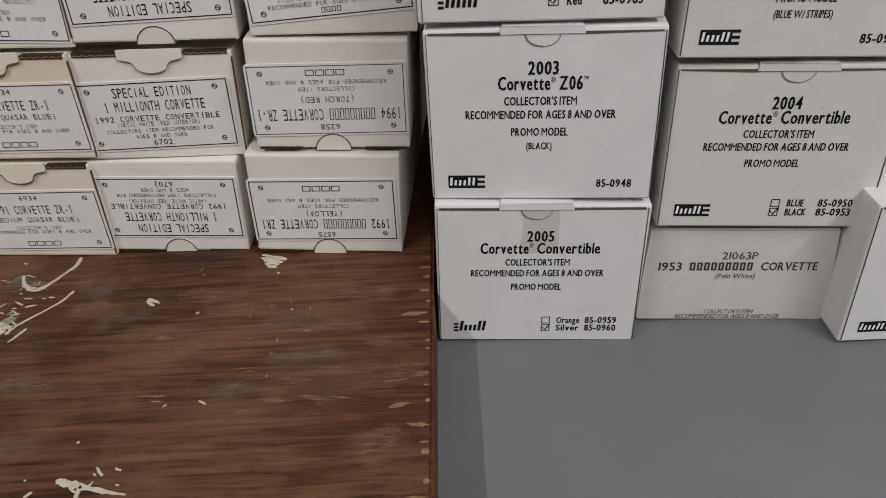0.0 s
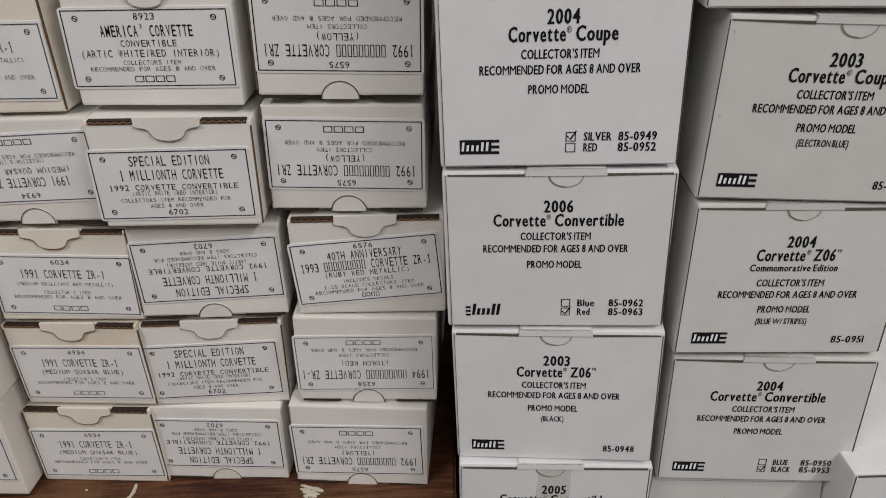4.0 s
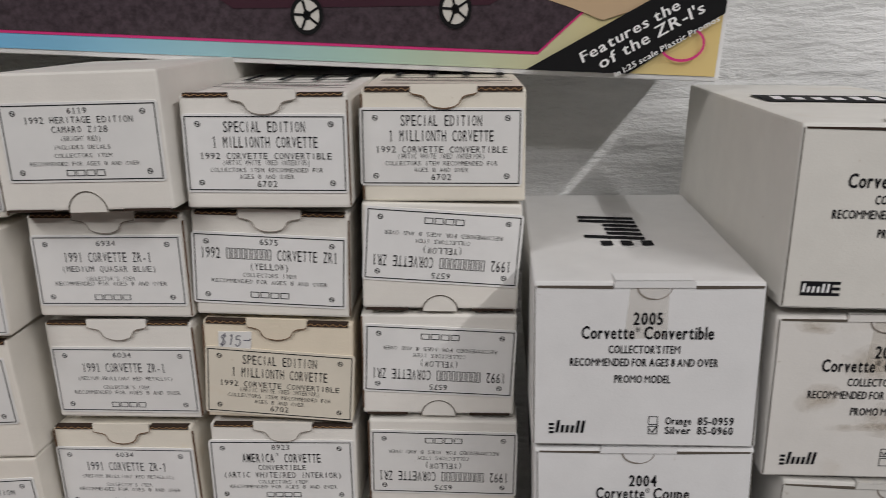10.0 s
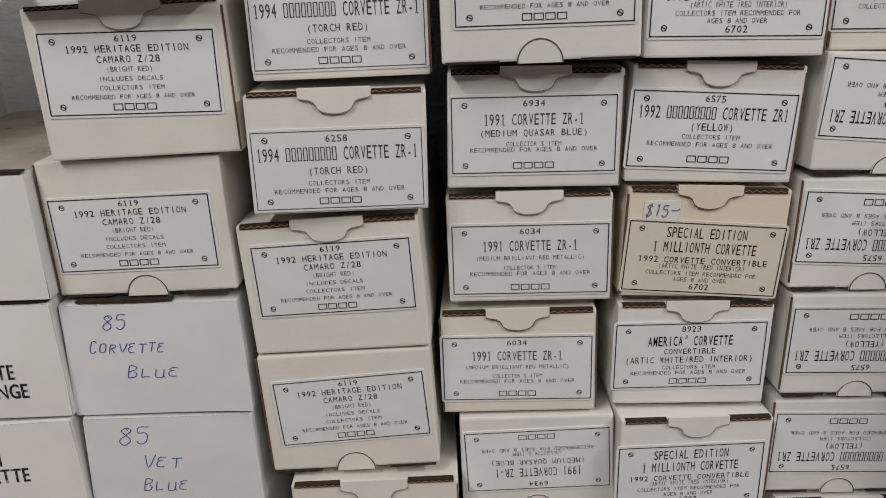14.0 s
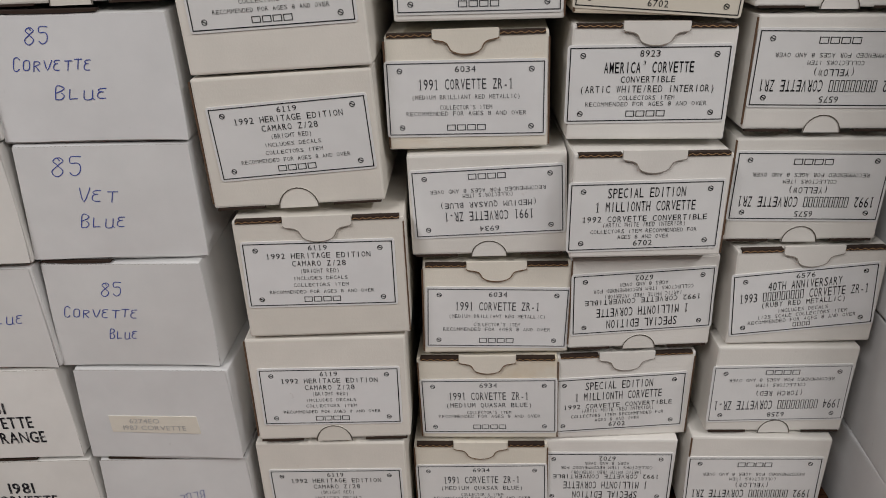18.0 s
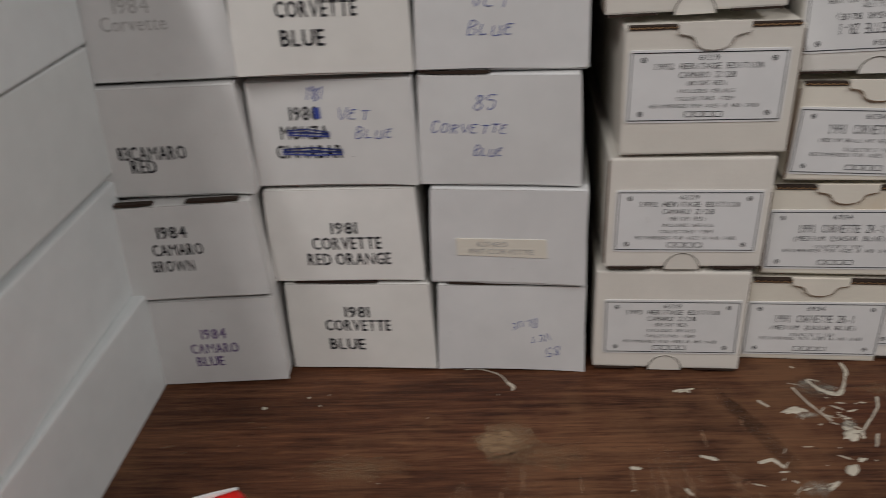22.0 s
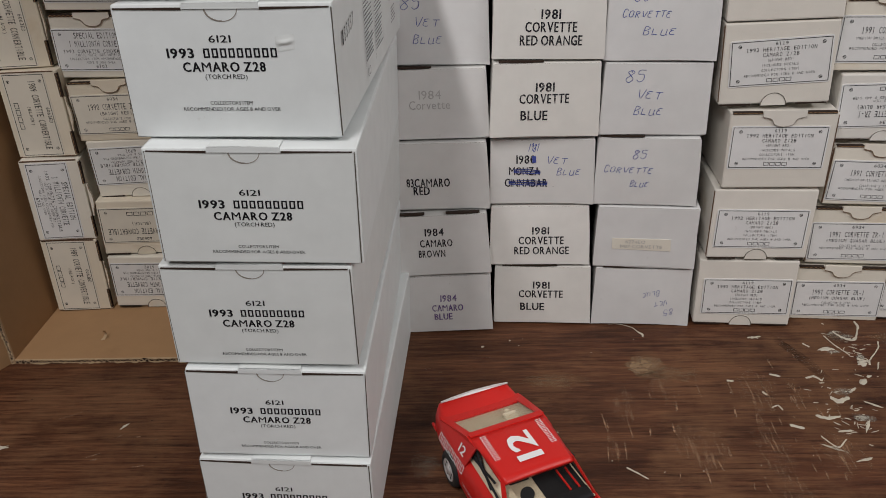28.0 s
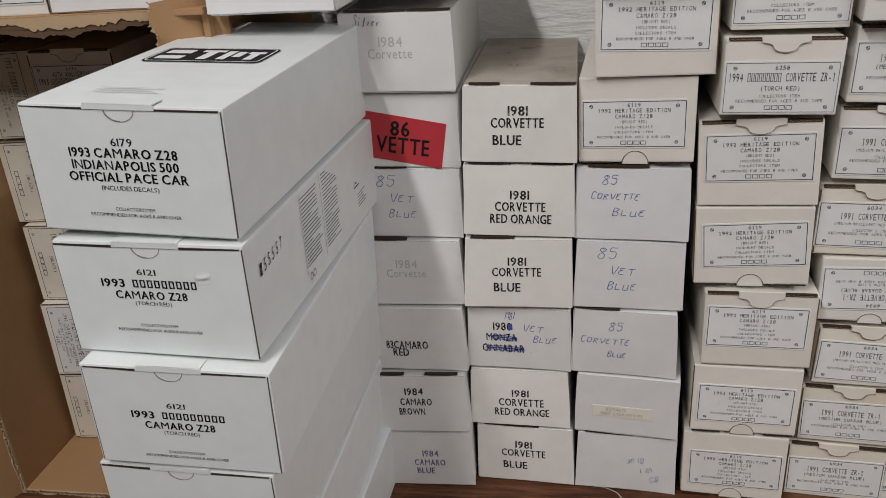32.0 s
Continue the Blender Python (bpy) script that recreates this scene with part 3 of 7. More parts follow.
LABELS = {
    "camaro": [("6119", 0, .08, .135, .075, 0), ("1992 HERITAGE EDITION", 0, .20, .71, .085, 0), ("CAMARO Z/28", 0, .325, .37, .085, 0), ("(BRIGHT RED)", 0, .445, .27, .065, 0), ("INCLUDES DECALS", 0, .56, .375, .055, 0), ("COLLECTORS ITEM", 0, .67, .38, .055, 0), ("RECOMMENDED FOR AGES 8 AND OVER", 0, .78, .72, .055, 0), ("*4", 0, .905, .26, .085, 0)],
    "special": [("SPECIAL EDITION", 0, .14, .52, .145, 0), ("1 MILLIONTH CORVETTE", 0, .345, .67, .15, 0), ("1992 CORVETTE CONVERTIBLE", 0, .53, .84, .085, 0), ("(ARTIC WHITE /RED INTERIOR)", 0, .62, .56, .07, 0), ("COLLECTORS ITEM RECOMMENDED FOR", 0, .72, .72, .06, 0), ("AGES 8 AND OVER", 0, .81, .35, .06, 0), ("6702", 0, .91, .135, .085, 0)],
    "yellow": [("6575", 0, .085, .13, .085, 0), ("1992 *9 CORVETTE ZR1", 0, .27, .92, .16, 0), ("(YELLOW)", 0, .45, .27, .095, 0), ("COLLECTORS ITEM", 0, .58, .36, .06, 0), ("RECOMMENDED FOR AGES 8 AND OVER", 0, .68, .78, .06, 0), ("*4", 0, .875, .27, .09, 0)],
    "torch": [("6258", 0, .10, .135, .085, 0), ("1994 *9 CORVETTE ZR-1", 0, .29, .95, .17, 0), ("(TORCH RED)", 0, .51, .36, .09, 0), ("COLLECTORS ITEM", 0, .665, .37, .06, 0), ("RECOMMENDED FOR AGES 8 AND OVER", 0, .765, .78, .06, 0), ("*4", 0, .90, .26, .085, 0)],
    "quasar": [("6934", 0, .09, .14, .08, 0), ("1991 CORVETTE ZR-1", 0, .295, .61, .145, 0), ("(MEDIUM QUASAR BLUE)", 0, .47, .66, .085, 0), ("COLLECTOR'S ITEM", 0, .615, .34, .06, 0), ("RECOMMENDED FOR AGES 8 AND OVER", 0, .69, .78, .06, 0), ("*4", 0, .90, .26, .085, 0)],
    "red91": [("6034", 0, .09, .14, .08, 0), ("1991 CORVETTE ZR-1", 0, .295, .61, .145, 0), ("(MEDIUM BRILLIANT RED METALLIC)", 0, .47, .70, .06, 0), ("COLLECTOR'S ITEM", 0, .615, .34, .06, 0), ("RECOMMENDED FOR AGES 8 AND OVER", 0, .70, .78, .06, 0), ("*4", 0, .90, .26, .085, 0)],
    "red90": [("6034", 0, .09, .14, .08, 0), ("1990 CORVETTE ZR-1", 0, .295, .65, .16, 0), ("(BRIGHT RED)", 0, .47, .40, .085, 0), ("COLLECTOR'S ITEM", 0, .615, .34, .06, 0), ("RECOMMENDED FOR AGES 8 AND OVER", 0, .70, .78, .06, 0), ("*4", 0, .90, .26, .085, 0)],
    "america": [("8923", 0, .085, .135, .085, 0), ("AMERICA  CORVETTE", 0, .27, .57, .145, .01), ("3", -.03, .21, .02, .055, 0), ("CONVERTIBLE", 0, .43, .35, .085, 0), ("(ARTIC WHITE/RED INTERIOR)", 0, .56, .86, .095, 0), ("COLLECTORS ITEM", 0, .68, .36, .06, 0), ("RECOMMENDED FOR AGES 8 AND OVER", 0, .765, .78, .06, 0), ("*4", 0, .90, .26, .085, 0)],
    "ruby": [("6576", 0, .08, .14, .08, 0), ("40TH ANNIVERSARY", 0, .22, .52, .14, 0), ("1993 *9 CORVETTE ZR-1", 0, .39, .91, .15, 0), ("(RUBY RED METALLIC)", 0, .53, .60, .085, 0), ("INCLUDES DECALS", 0, .65, .36, .06, 0), ("1/25 SCALE COLLECTORS ITEM", 0, .74, .64, .06, 0), ("RECOMMENDED FOR AGES 8 AND OVER", 0, .825, .77, .06, 0), ("*4", 0, .915, .13, .07, 0)],
    "black89": [("6063ED", 0, .09, .2, .09, 0), ("1989 CORVETTE CONVERTIBLE", 0, .32, .86, .17, 0), ("(BLACK)", 0, .55, .25, .085, 0), ("*4", 0, .85, .34, .11, 0)],
}
LABEL_W, LABEL_H = 0.0800, 0.0375
LABEL_MESH = {}


def label_print(kind):
    if kind not in LABEL_MESH:
        pr = Print(-0.0007)
        pr.frame_line(LABEL_W, LABEL_H, 0.00034 if kind == "torch" else 0.00050)
        for sx in (-1, 1):
            for sz in (-1, 1):
                x, z = sx * LABEL_W * 0.418, sz * LABEL_H * 0.395
                pr.ring(x, z, 0.00145, 0.00040)
                pr.stroke([(x - 0.0012, z + 0.0006), (x + 0.0012, z - 0.0006)], 0.0005)
        for text, cx, cz, wf, hf, bold in LABELS[kind]:
            x, z, w, h = cx * LABEL_W, LABEL_H * (0.5 - cz), wf * LABEL_W, hf * LABEL_H
            fine = hf < 0.075
            if text.startswith("*"):
                pr.maker(x, z, w, h, int(text[1:]))
            elif "*" in text:
                words = text.split(" ")
                total = sum(int(q[1:]) if q[0] == "*" else len(q) for q in words) + len(words) - 1
                at = x - w / 2
                for q in words:
                    n = int(q[1:]) if q[0] == "*" else len(q)
                    ww = w * n / total
                    if q[0] == "*":
                        pr.maker(at + ww / 2, z, ww, h, n)
                    else:
                        pr.spaced(q, at + ww / 2, z, ww, h, -0.002)
                    at += ww + w / total
            else:
                pr.spaced(text, x, z, w, h, -0.010 if fine else bold - 0.002)
        LABEL_MESH[kind] = pr.mesh("print", WORN_PRINT if kind in ("torch", "quasar", "red91", "red90") else BLACK_INK)
    return LABEL_MESH[kind]


LABEL_WORDS = {"camaro": "bright red heritage coupe", "special": "millionth convertible special edition", "yellow": "yellow coupe", "torch": "torch red coupe", "quasar": "medium quasar blue coupe", "red91": "metallic red coupe", "red90": "bright red coupe", "america": "white convertible", "ruby": "ruby red anniversary coupe", "black89": "black convertible"}
TONES = {"white": (WHITE, PAPER, "white"), "ivory": (IVORY, PAPER, "ivory white"), "cream": (CREAM, PAPER, "aged cream"), "yellowed": (YELLOWED, OLD_PAPER, "yellowed stained")}
COUNT = [0]
# Brown raw board, also used to darken the seam round plain end flaps.
RAW_AND_SEAM = card("raw_edge_and_seam_shade", (0.13, 0.075, 0.045), (0.05, 0.03, 0.02), 0.5, 0.0, 0.9)


def flap_edges(w, h, box, wide, turn):
    """The cut corrugated edge of the lid on both sides of the tab."""
    deep = 0.0023 + 0.0007 * (COUNT[0] * 37 % 10) / 10 if turn != 180 else 0.0016
    for x0, x1 in ((-w / 2 + 0.002, -wide / 2 - 0.0004), (wide / 2 + 0.0004, w / 2 - 0.002)):
        # The block is dark so that its colour carries the shade between flutes.
        bm = block(x0, x1, -0.0006, 0.003, h - deep, h - 0.0005)
        part("flute_edge", turned(bm, w, h, turn), FLUTE_AND_SHADE, box, "dark corrugated lid edge")
        if turn == 180:
            continue
        n = max(4, int((x1 - x0) / 0.0019))
        lo, hi = h - deep + 0.0004, h - 0.0012
        zig = bmesh.new()
        a = [zig.verts.new((x0 + (x1 - x0) * i / n, -0.0011, hi if i % 2 else lo)) for i in range(n + 1)]
        b = [zig.verts.new((x0 + (x1 - x0) * i / n, -0.0011, (hi if i % 2 else lo) + 0.0004)) for i in range(n + 1)]
        for i in range(n):
            zig.faces.new((a[i], a[i + 1], b[i + 1], b[i]))
        part("flute", turned(zig, w, h, turn), KRAFT, box)


def model_box(kind, x, y, z, yaw, roll, w, h, label=(0, 0.028, 0), turn=0, label_turn=None, tone="white", depth=0.195, price=False, note=""):
    """A small corrugated carton with a printed end label, a tuck tab and a fluted lid edge."""
    COUNT[0] += 1
    card_mat, paper, word = TONES[tone]
    how = {0: "", 90: ", lying sideways", 180: ", upside down"}[turn]
    box = tagged(new("model_box"), f"{word} model carton for a {LABEL_WORDS[kind]}{how}{note}", "box", "stacked labelled model cartons")
    box.matrix_world = pose(x, y, z, 0, roll, yaw)
    part("body", turned(box_body(w, h - 0.0008, depth, COUNT[0]), w, h, turn), card_mat, box)
    wide = w * 0.40
    flap_edges(w, h, box, wide, turn)
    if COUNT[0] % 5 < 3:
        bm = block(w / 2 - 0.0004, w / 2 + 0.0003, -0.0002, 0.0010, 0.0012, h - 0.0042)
        part("raw_edge", turned(bm, w, h, turn), RAW_AND_SEAM, box, "brown raw edge of the board")
    if turn == 180:
        arc = [(w * 0.115 * math.cos(math.pi * i / 12), h - h * 0.155 * math.sin(math.pi * i / 12)) for i in range(13)]
        outline, shape = arc, arc[::-1]
    else:
        shape = tongue(wide, min(h * 0.205, h + 0.0002 - label[1] - LABEL_H / 2), 0, h + 0.0010)
        outline = shape[1:-1]
    proud = 0.0004 if turn == 180 else 0.0013
    part("tuck_tab", turned(plate(shape, -proud, 0.0004), w, h, turn), card_mat, box)
    pr = Print(-proud - 0.0003)
    pr.stroke(outline, 0.0006 if turn == 180 else 0.00055 if tone == "cream" else 0.00045)
    bm = bmesh.new()
    # On pale tabs and turned notches the outline draws their shade in ink.
    line = SLIT_SHADE if turn == 180 else SHADE_LINE if tone in ("white", "ivory") else AGED_LINE
    bm.from_mesh(pr.mesh("tab_outline", line))
    part("tab_edge", turned(bm, w, h, turn), line, box)
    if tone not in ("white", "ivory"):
        part("raw_edge", turned(block(-w / 2 - 0.0003, -w / 2 + 0.0006, -0.0002, 0.0012, 0.0012, h - 0.0042), w, h, turn), RAW_AND_SEAM, box, "browned raw edge of the board")
    cx, cz, rot = label
    lt = turn if label_turn is None else label_turn
    m = pose(cx, 0, cz, 0, lt - rot, 0)
    sheet = []
    for sx, sz, a0 in ((-1, -1, 180), (1, -1, 270), (1, 1, 0), (-1, 1, 90)):
        sheet += [(sx * (LABEL_W / 2 - 0.0003) + 0.0016 * math.cos(radians(a0 + 30 * q)), sz * (LABEL_H / 2 - 0.0004) + 0.0016 * math.sin(radians(a0 + 30 * q))) for q in range(4)]
    bm = plate(sheet, -0.0005, 0.0002)
    lab = part("label", bm, paper, box)
    lab.matrix_local = m
    part("print", label_print(kind), None, lab)
    if price:
        bm = plate([(-w * .40, h * .70), (-w * .18, h * .71), (-w * .17, h * .88), (-w * .395, h * .87)], -0.0004, 0.0002)
        st = part("price_sticker", bm, PAPER, box)
        pr = Print(-0.0006)
        pen(pr, "$15-", -w * 0.285, h * 0.79, w * 0.20, h * 0.10, 0.0006, 0.2)
        part("price", pr.mesh("price", GREY_PEN), None, st)
    return box


BOWS = {}


def drape(ob, box):
    """Lays flat ink onto the bowed end flap of its carton."""
    bow = BOWS.get(box.name)
    if bow:
        for v in ob.data.vertices:
            v.co.y += bow(v.co.x, v.co.z)
    return ob


def end_flap(w, h, rnd, bow):
    """The end flap of a plain carton: wider at its foot, bowed outwards, kicked out and curled at the lower corners."""
    kick, side = rnd.uniform(0.2, 1.0) * bow, rnd.uniform(-0.5, 0.5)
    belly, curl = rnd.uniform(0.0002, 0.0010), (rnd.uniform(-0.0006, 0.0012), rnd.uniform(-0.0006, 0.0012))
    sag = rnd.uniform(0.0004, 0.0014)

    def lift(x, z):
        u, v = max(-1.0, min(1.0, 2 * x / w)), max(0.0, min(1.0, z / h))
        return -bow * (1 - u * u) * math.sin(math.pi * min(1.0, v + 0.04)) * (1 + side * u) - kick * (1 - v) ** 3
    n, m = 12, 7
    bm = bmesh.new()
    grid = []
    for i in range(n + 1):
        u = i / n * 2 - 1
        row = []
        for j in range(m + 1):
            v = j / m
            x = u * (w / 2 * (1 + 0.046 * (1 - v) ** 1.5) - 0.0008 + belly * math.sin(math.pi * v))
            low = 0.0008 + sag * (1 - u * u) + curl[0 if u < 0 else 1] * abs(u) ** 5
            z = low + (h - 0.0014 - low) * v
            row.append(bm.verts.new((x, -0.0004 + lift(x, z), z)))
        grid.append(row)
    for i in range(n):
        for j in range(m):
            bm.faces.new((grid[i][j], grid[i + 1][j], grid[i + 1][j + 1], grid[i][j + 1]))
    rim = [grid[i][0] for i in range(n + 1)] + [grid[n][j] for j in range(1, m + 1)] + [grid[i][m] for i in range(n - 1, -1, -1)] + [grid[0][j] for j in range(m - 1, 0, -1)]
    back = [bm.verts.new((q.co.x * 0.995, -0.0002, q.co.z)) for q in rim]
    rim = [bm.verts.new(q.co) for q in rim]
    for i in range(len(rim)):
        # The cut rim takes a dark brown that also paints the seam's shade.
        bm.faces.new((rim[i], back[i], back[(i + 1) % len(rim)], rim[(i + 1) % len(rim)])).material_index = 1
    bmesh.ops.recalc_face_normals(bm, faces=bm.faces)
    return bm, lift


def sealed_box(name, x, y, z, yaw, roll, w, h, depth, mat, label, group, tab=True, bow=0.0):
    """A smooth carton with an end flap tucked under the lid."""
    COUNT[0] += 1
    box = tagged(new(name), label, "box", group)
    box.matrix_world = pose(x, y, z, 0, roll, yaw)
    rnd = random.Random(COUNT[0] * 7)
    part("body", box_body(w, h - 0.0004, depth, COUNT[0], 0.0016, 0.0011, 0.0 if tab else 0.030), mat, box)
    if not tab:
        bm, lift = end_flap(w, h, rnd, bow)
        part("end_flap", bm, (mat, RAW_AND_SEAM), box, smooth=True)
        BOWS[box.name] = lift
        # where the lid stands off the flap, dark plates stand in for its shade
        for k in range(rnd.choice((0, 1, 1, 2))):
            x0 = (-0.485, 0.05)[k] * w + rnd.uniform(0, 0.1) * w
            x1 = min(x0 + rnd.uniform(0.25, 0.6) * w, 0.485 * w)
            deep = rnd.uniform(0.0001, 0.0006)
            part("lid_gap", plate([(x0, h - 0.0002), (x0 * 0.7 + x1 * 0.3, h - 0.0005 - deep * 0.4), (x0 * 0.3 + x1 * 0.7, h - 0.0006 - deep * 0.4), (x1, h - 0.0002), (x1, h + 0.0010), (x0, h + 0.0010)], -0.0003, 0.0040), FLUTE_AND_SHADE, box, "dark strip, painted shade under the lid")
        return box
    bm = bmesh.new()
    n = 8
    rows = []
    for k in range(n + 1):
        u = k / n * 2 - 1
        px = u * (w / 2 - 0.0012)
        rows.append([bm.verts.new((px, -0.0004, zz)) for zz in (0.0012, h * 0.5, h - 0.0026)])
    for k in range(n):
        for q in range(2):
            bm.faces.new((rows[k][q], rows[k + 1][q], rows[k + 1][q + 1], rows[k][q + 1]))
    part("end_flap", bm, mat, box, smooth=True)
    if mat is COUPE_CARD or name == "promo_box":
        # Thin dark plates paint the shade of the slit beside the flap.
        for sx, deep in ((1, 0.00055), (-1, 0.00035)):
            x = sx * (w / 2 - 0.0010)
            part("edge_slit_shade", plate([(x, 0.0016), (x + deep, 0.0016), (x + deep * 0.6, h - 0.0026), (x, h - 0.0026)], -0.0006, 0.0002), SLIT_SHADE, box, "dark strip painting the slit shade beside the end flap")
    wide, off = w * 0.35, rnd.uniform(-0.03, 0.03) * w
    # the tongue of the lid comes over the edge and is tucked into a half-moon notch
    pts = [(off - wide / 2, h - 0.0030), (off + wide / 2, h - 0.0030), (off + wide / 2 - 0.0008, h + 0.0003), (off - wide / 2 + 0.0008, h + 0.0003)]
    part("tuck_tab", plate(pts, -0.0010, 0.0004), mat, box)
    part("tab_fold", block(off - wide / 2 + 0.0008, off + wide / 2 - 0.0008, -0.0010, 0.011, h - 0.0002, h + 0.0003, 0.0002), mat, box)
    pr = Print(-0.0006)
    rx, rz = w * 0.074, w * 0.055
    arc = [(off + rx * math.cos(math.pi * i / 16), h - 0.0030 - rz * math.sin(math.pi * i / 16)) for i in range(17)]
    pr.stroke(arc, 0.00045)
    # A wider offset stroke on the left half draws the notch's shadow.
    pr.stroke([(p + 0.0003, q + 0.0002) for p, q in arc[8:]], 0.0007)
    pr.stroke([(off - wide / 2, h - 0.0031), (off - rx, h - 0.0031)], 0.0004)
    pr.stroke([(off + rx, h - 0.0031), (off + wide / 2, h - 0.0031)], 0.0004)
    part("notch_line_and_shade", pr.mesh("notch_line_and_shade", SHADE_LINE), None, box)
    # Dark strips beside the tab: lid-gap shade put into the colour.
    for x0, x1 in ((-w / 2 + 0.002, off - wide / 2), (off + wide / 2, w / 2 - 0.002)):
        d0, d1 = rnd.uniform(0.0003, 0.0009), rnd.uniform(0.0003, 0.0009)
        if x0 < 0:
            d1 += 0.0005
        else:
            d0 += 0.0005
        part("lid_gap", plate([(x0, h - 0.0024 - d0), (x1, h - 0.0024 - d1), (x1, h - 0.0023), (x0, h - 0.0023)], -0.0007, 0.0002), FLUTE_AND_SHADE if mat in (COUPE_CARD, SPOTTED) else SLIT_SHADE, box, "dark strip, painted shade under the lid")
    return box


def face_print(box, w, h, lines, mat=None, y=-0.0006, name="print_line", drop=0.0):
    """Lines of (text, centre, height from the top, width, cap height, bold, slant), as shares of the face; each line is a part."""
    for text, cx, cz, wf, hf, bold, slant in lines:
        pr, kind = Print(y), name
        X, Z, W, H = (cx - 0.5) * w, h * (1 - cz - drop), wf * w, hf * h
        if text in ("[]", "[x]"):
            kind, s = "checkbox", 0.021 * w
            for a in ((-s, s, s - .0004, s), (-s, s, -s, -s + .0004), (-s, -s + .0004, -s, s), (s - .0004, s, -s, s)):
                pr.bar(X + a[0], X + a[1], Z + a[2], Z + a[3])
            if text == "[x]":
                pr.stroke([(X - s * .7, Z + s * .2), (X - s * .1, Z - s * .6), (X + s * 1.1, Z + s * 1.2)], 0.0007)
        elif " *" in text:
            words = text.split(" ")
            total = sum(int(q[1:]) if q[0] == "*" else len(q) * (0.82 if q.isdigit() else 1.0) for q in words) + len(words) - 1
            at = X - W / 2
            for q in words:
                n = int(q[1:]) if q[0] == "*" else len(q) * (0.82 if q.isdigit() else 1.0)
                ww = W * n / total
                if q[0] == "*":
                    pr.maker(at + ww / 2, Z, ww, H, n, slant, H * 0.19)
                else:
                    pr.text(q, at + ww / 2, Z, ww * 0.97, H, bold, slant)
                at += ww + W / total
        else:
            pr.title(text, X, Z, W, H, bold, slant)
        drape(part(kind, pr.mesh(kind, mat or BLACK_INK), None, box), box)


# ---- coupe cartons in the front stack ----
COUPES = "stacked coupe cartons"


def coupe_box(x, y, z, yaw, roll, w, h, lines, drop=0.0, depth=0.262):
    box = sealed_box("model_box", x, y, z, yaw, roll, w, h, depth, COUPE_CARD, "smooth white coupe model carton with black print", COUPES)
    face_print(box, w, h, lines, drop=drop)
    return box


COLLECT = [("COLLECTORS ITEM", .49, .837, .2, .026, .004, 0), ("RECOMMENDED FOR AGES 8 AND OVER", .489, .884, .458, .026, .004, 0)]
Z28 = [("6121", .48, .365, .10, .05, .02, 0), ("1993 *9", .482, .466, .51, .068, .050, 0), ("CAMARO Z28", .482, .567, .38, .068, .050, 0), ("(TORCH RED)", .485, .639, .195, .04, .008, 0)] + COLLECT
PACE = [("6179", .494, .279, .105, .058, .02, 0), ("1993 CAMARO Z28", .49, .362, .535, .07, .048, 0), ("INDIANAPOLIS 500", .49, .455, .53, .07, .048, 0), ("OFFICIAL PACE CAR", .495, .547, .595, .07, .048, 0), ("(INCLUDES DECALS)", .495, .632, .29, .04, .01, 0), ("COLLECTORS ITEM", .50, .797, .2, .026, .004, 0), ("RECOMMENDED FOR AGES 8 AND OVER", .498, .845, .463, .026, .004, 0)]
coupe_box(-0.2845, -0.2622, 0.0003, -1.9, 1.3, 0.1200, 0.0736, Z28)
coupe_box(-0.2821, -0.2588, 0.0748, -0.2, 2.4, 0.1194, 0.0738, Z28)
coupe_box(-0.2828, -0.2559, 0.1503, -1.4, 1.0, 0.1191, 0.0744, Z28)
coupe_box(-0.2747, -0.2570, 0.2262, -0.2, 1.9, 0.1204, 0.0744, Z28, 0.006)
SIDE_BOX = coupe_box(-0.2797, -0.2449, 0.3015, -2.4, 0.9, 0.1207, 0.0753, Z28, -0.115)


def crease(box, x, z, size):
    """A shallow pressed dent in the end of a carton."""
    bm = bmesh.new()
    n, m = 14, 10
    grid = []
    for i in range(n + 1):
        row = []
        for k in range(m + 1):
            u, v = i / n * 2 - 1, k / m * 2 - 1
            fall = max(0.0, 1 - u * u) * max(0.0, 1 - v * v)
            fold = math.exp(-((v - 0.25 * u * u - 0.1) / 0.22) ** 2) - 0.8 * math.exp(-((v + 0.45) / 0.25) ** 2)
            row.append(bm.verts.new((x + size * u, -0.0005 - 0.0007 * fall * fold - 0.0003 * fall, z + size * (0.8 * v + 0.15 * u))))
        grid.append(row)
    for i in range(n):
        for k in range(m):
            bm.faces.new((grid[i][k], grid[i + 1][k], grid[i + 1][k + 1], grid[i][k + 1]))
    part("dent", bm, COUPE_CARD, box, smooth=True)


crease(SIDE_BOX, 0.033, 0.054, 0.0052)

TOP_BOX = coupe_box(-0.2811, -0.2412, 0.3802, -2.2, 2.6, 0.1212, 0.0761, PACE)


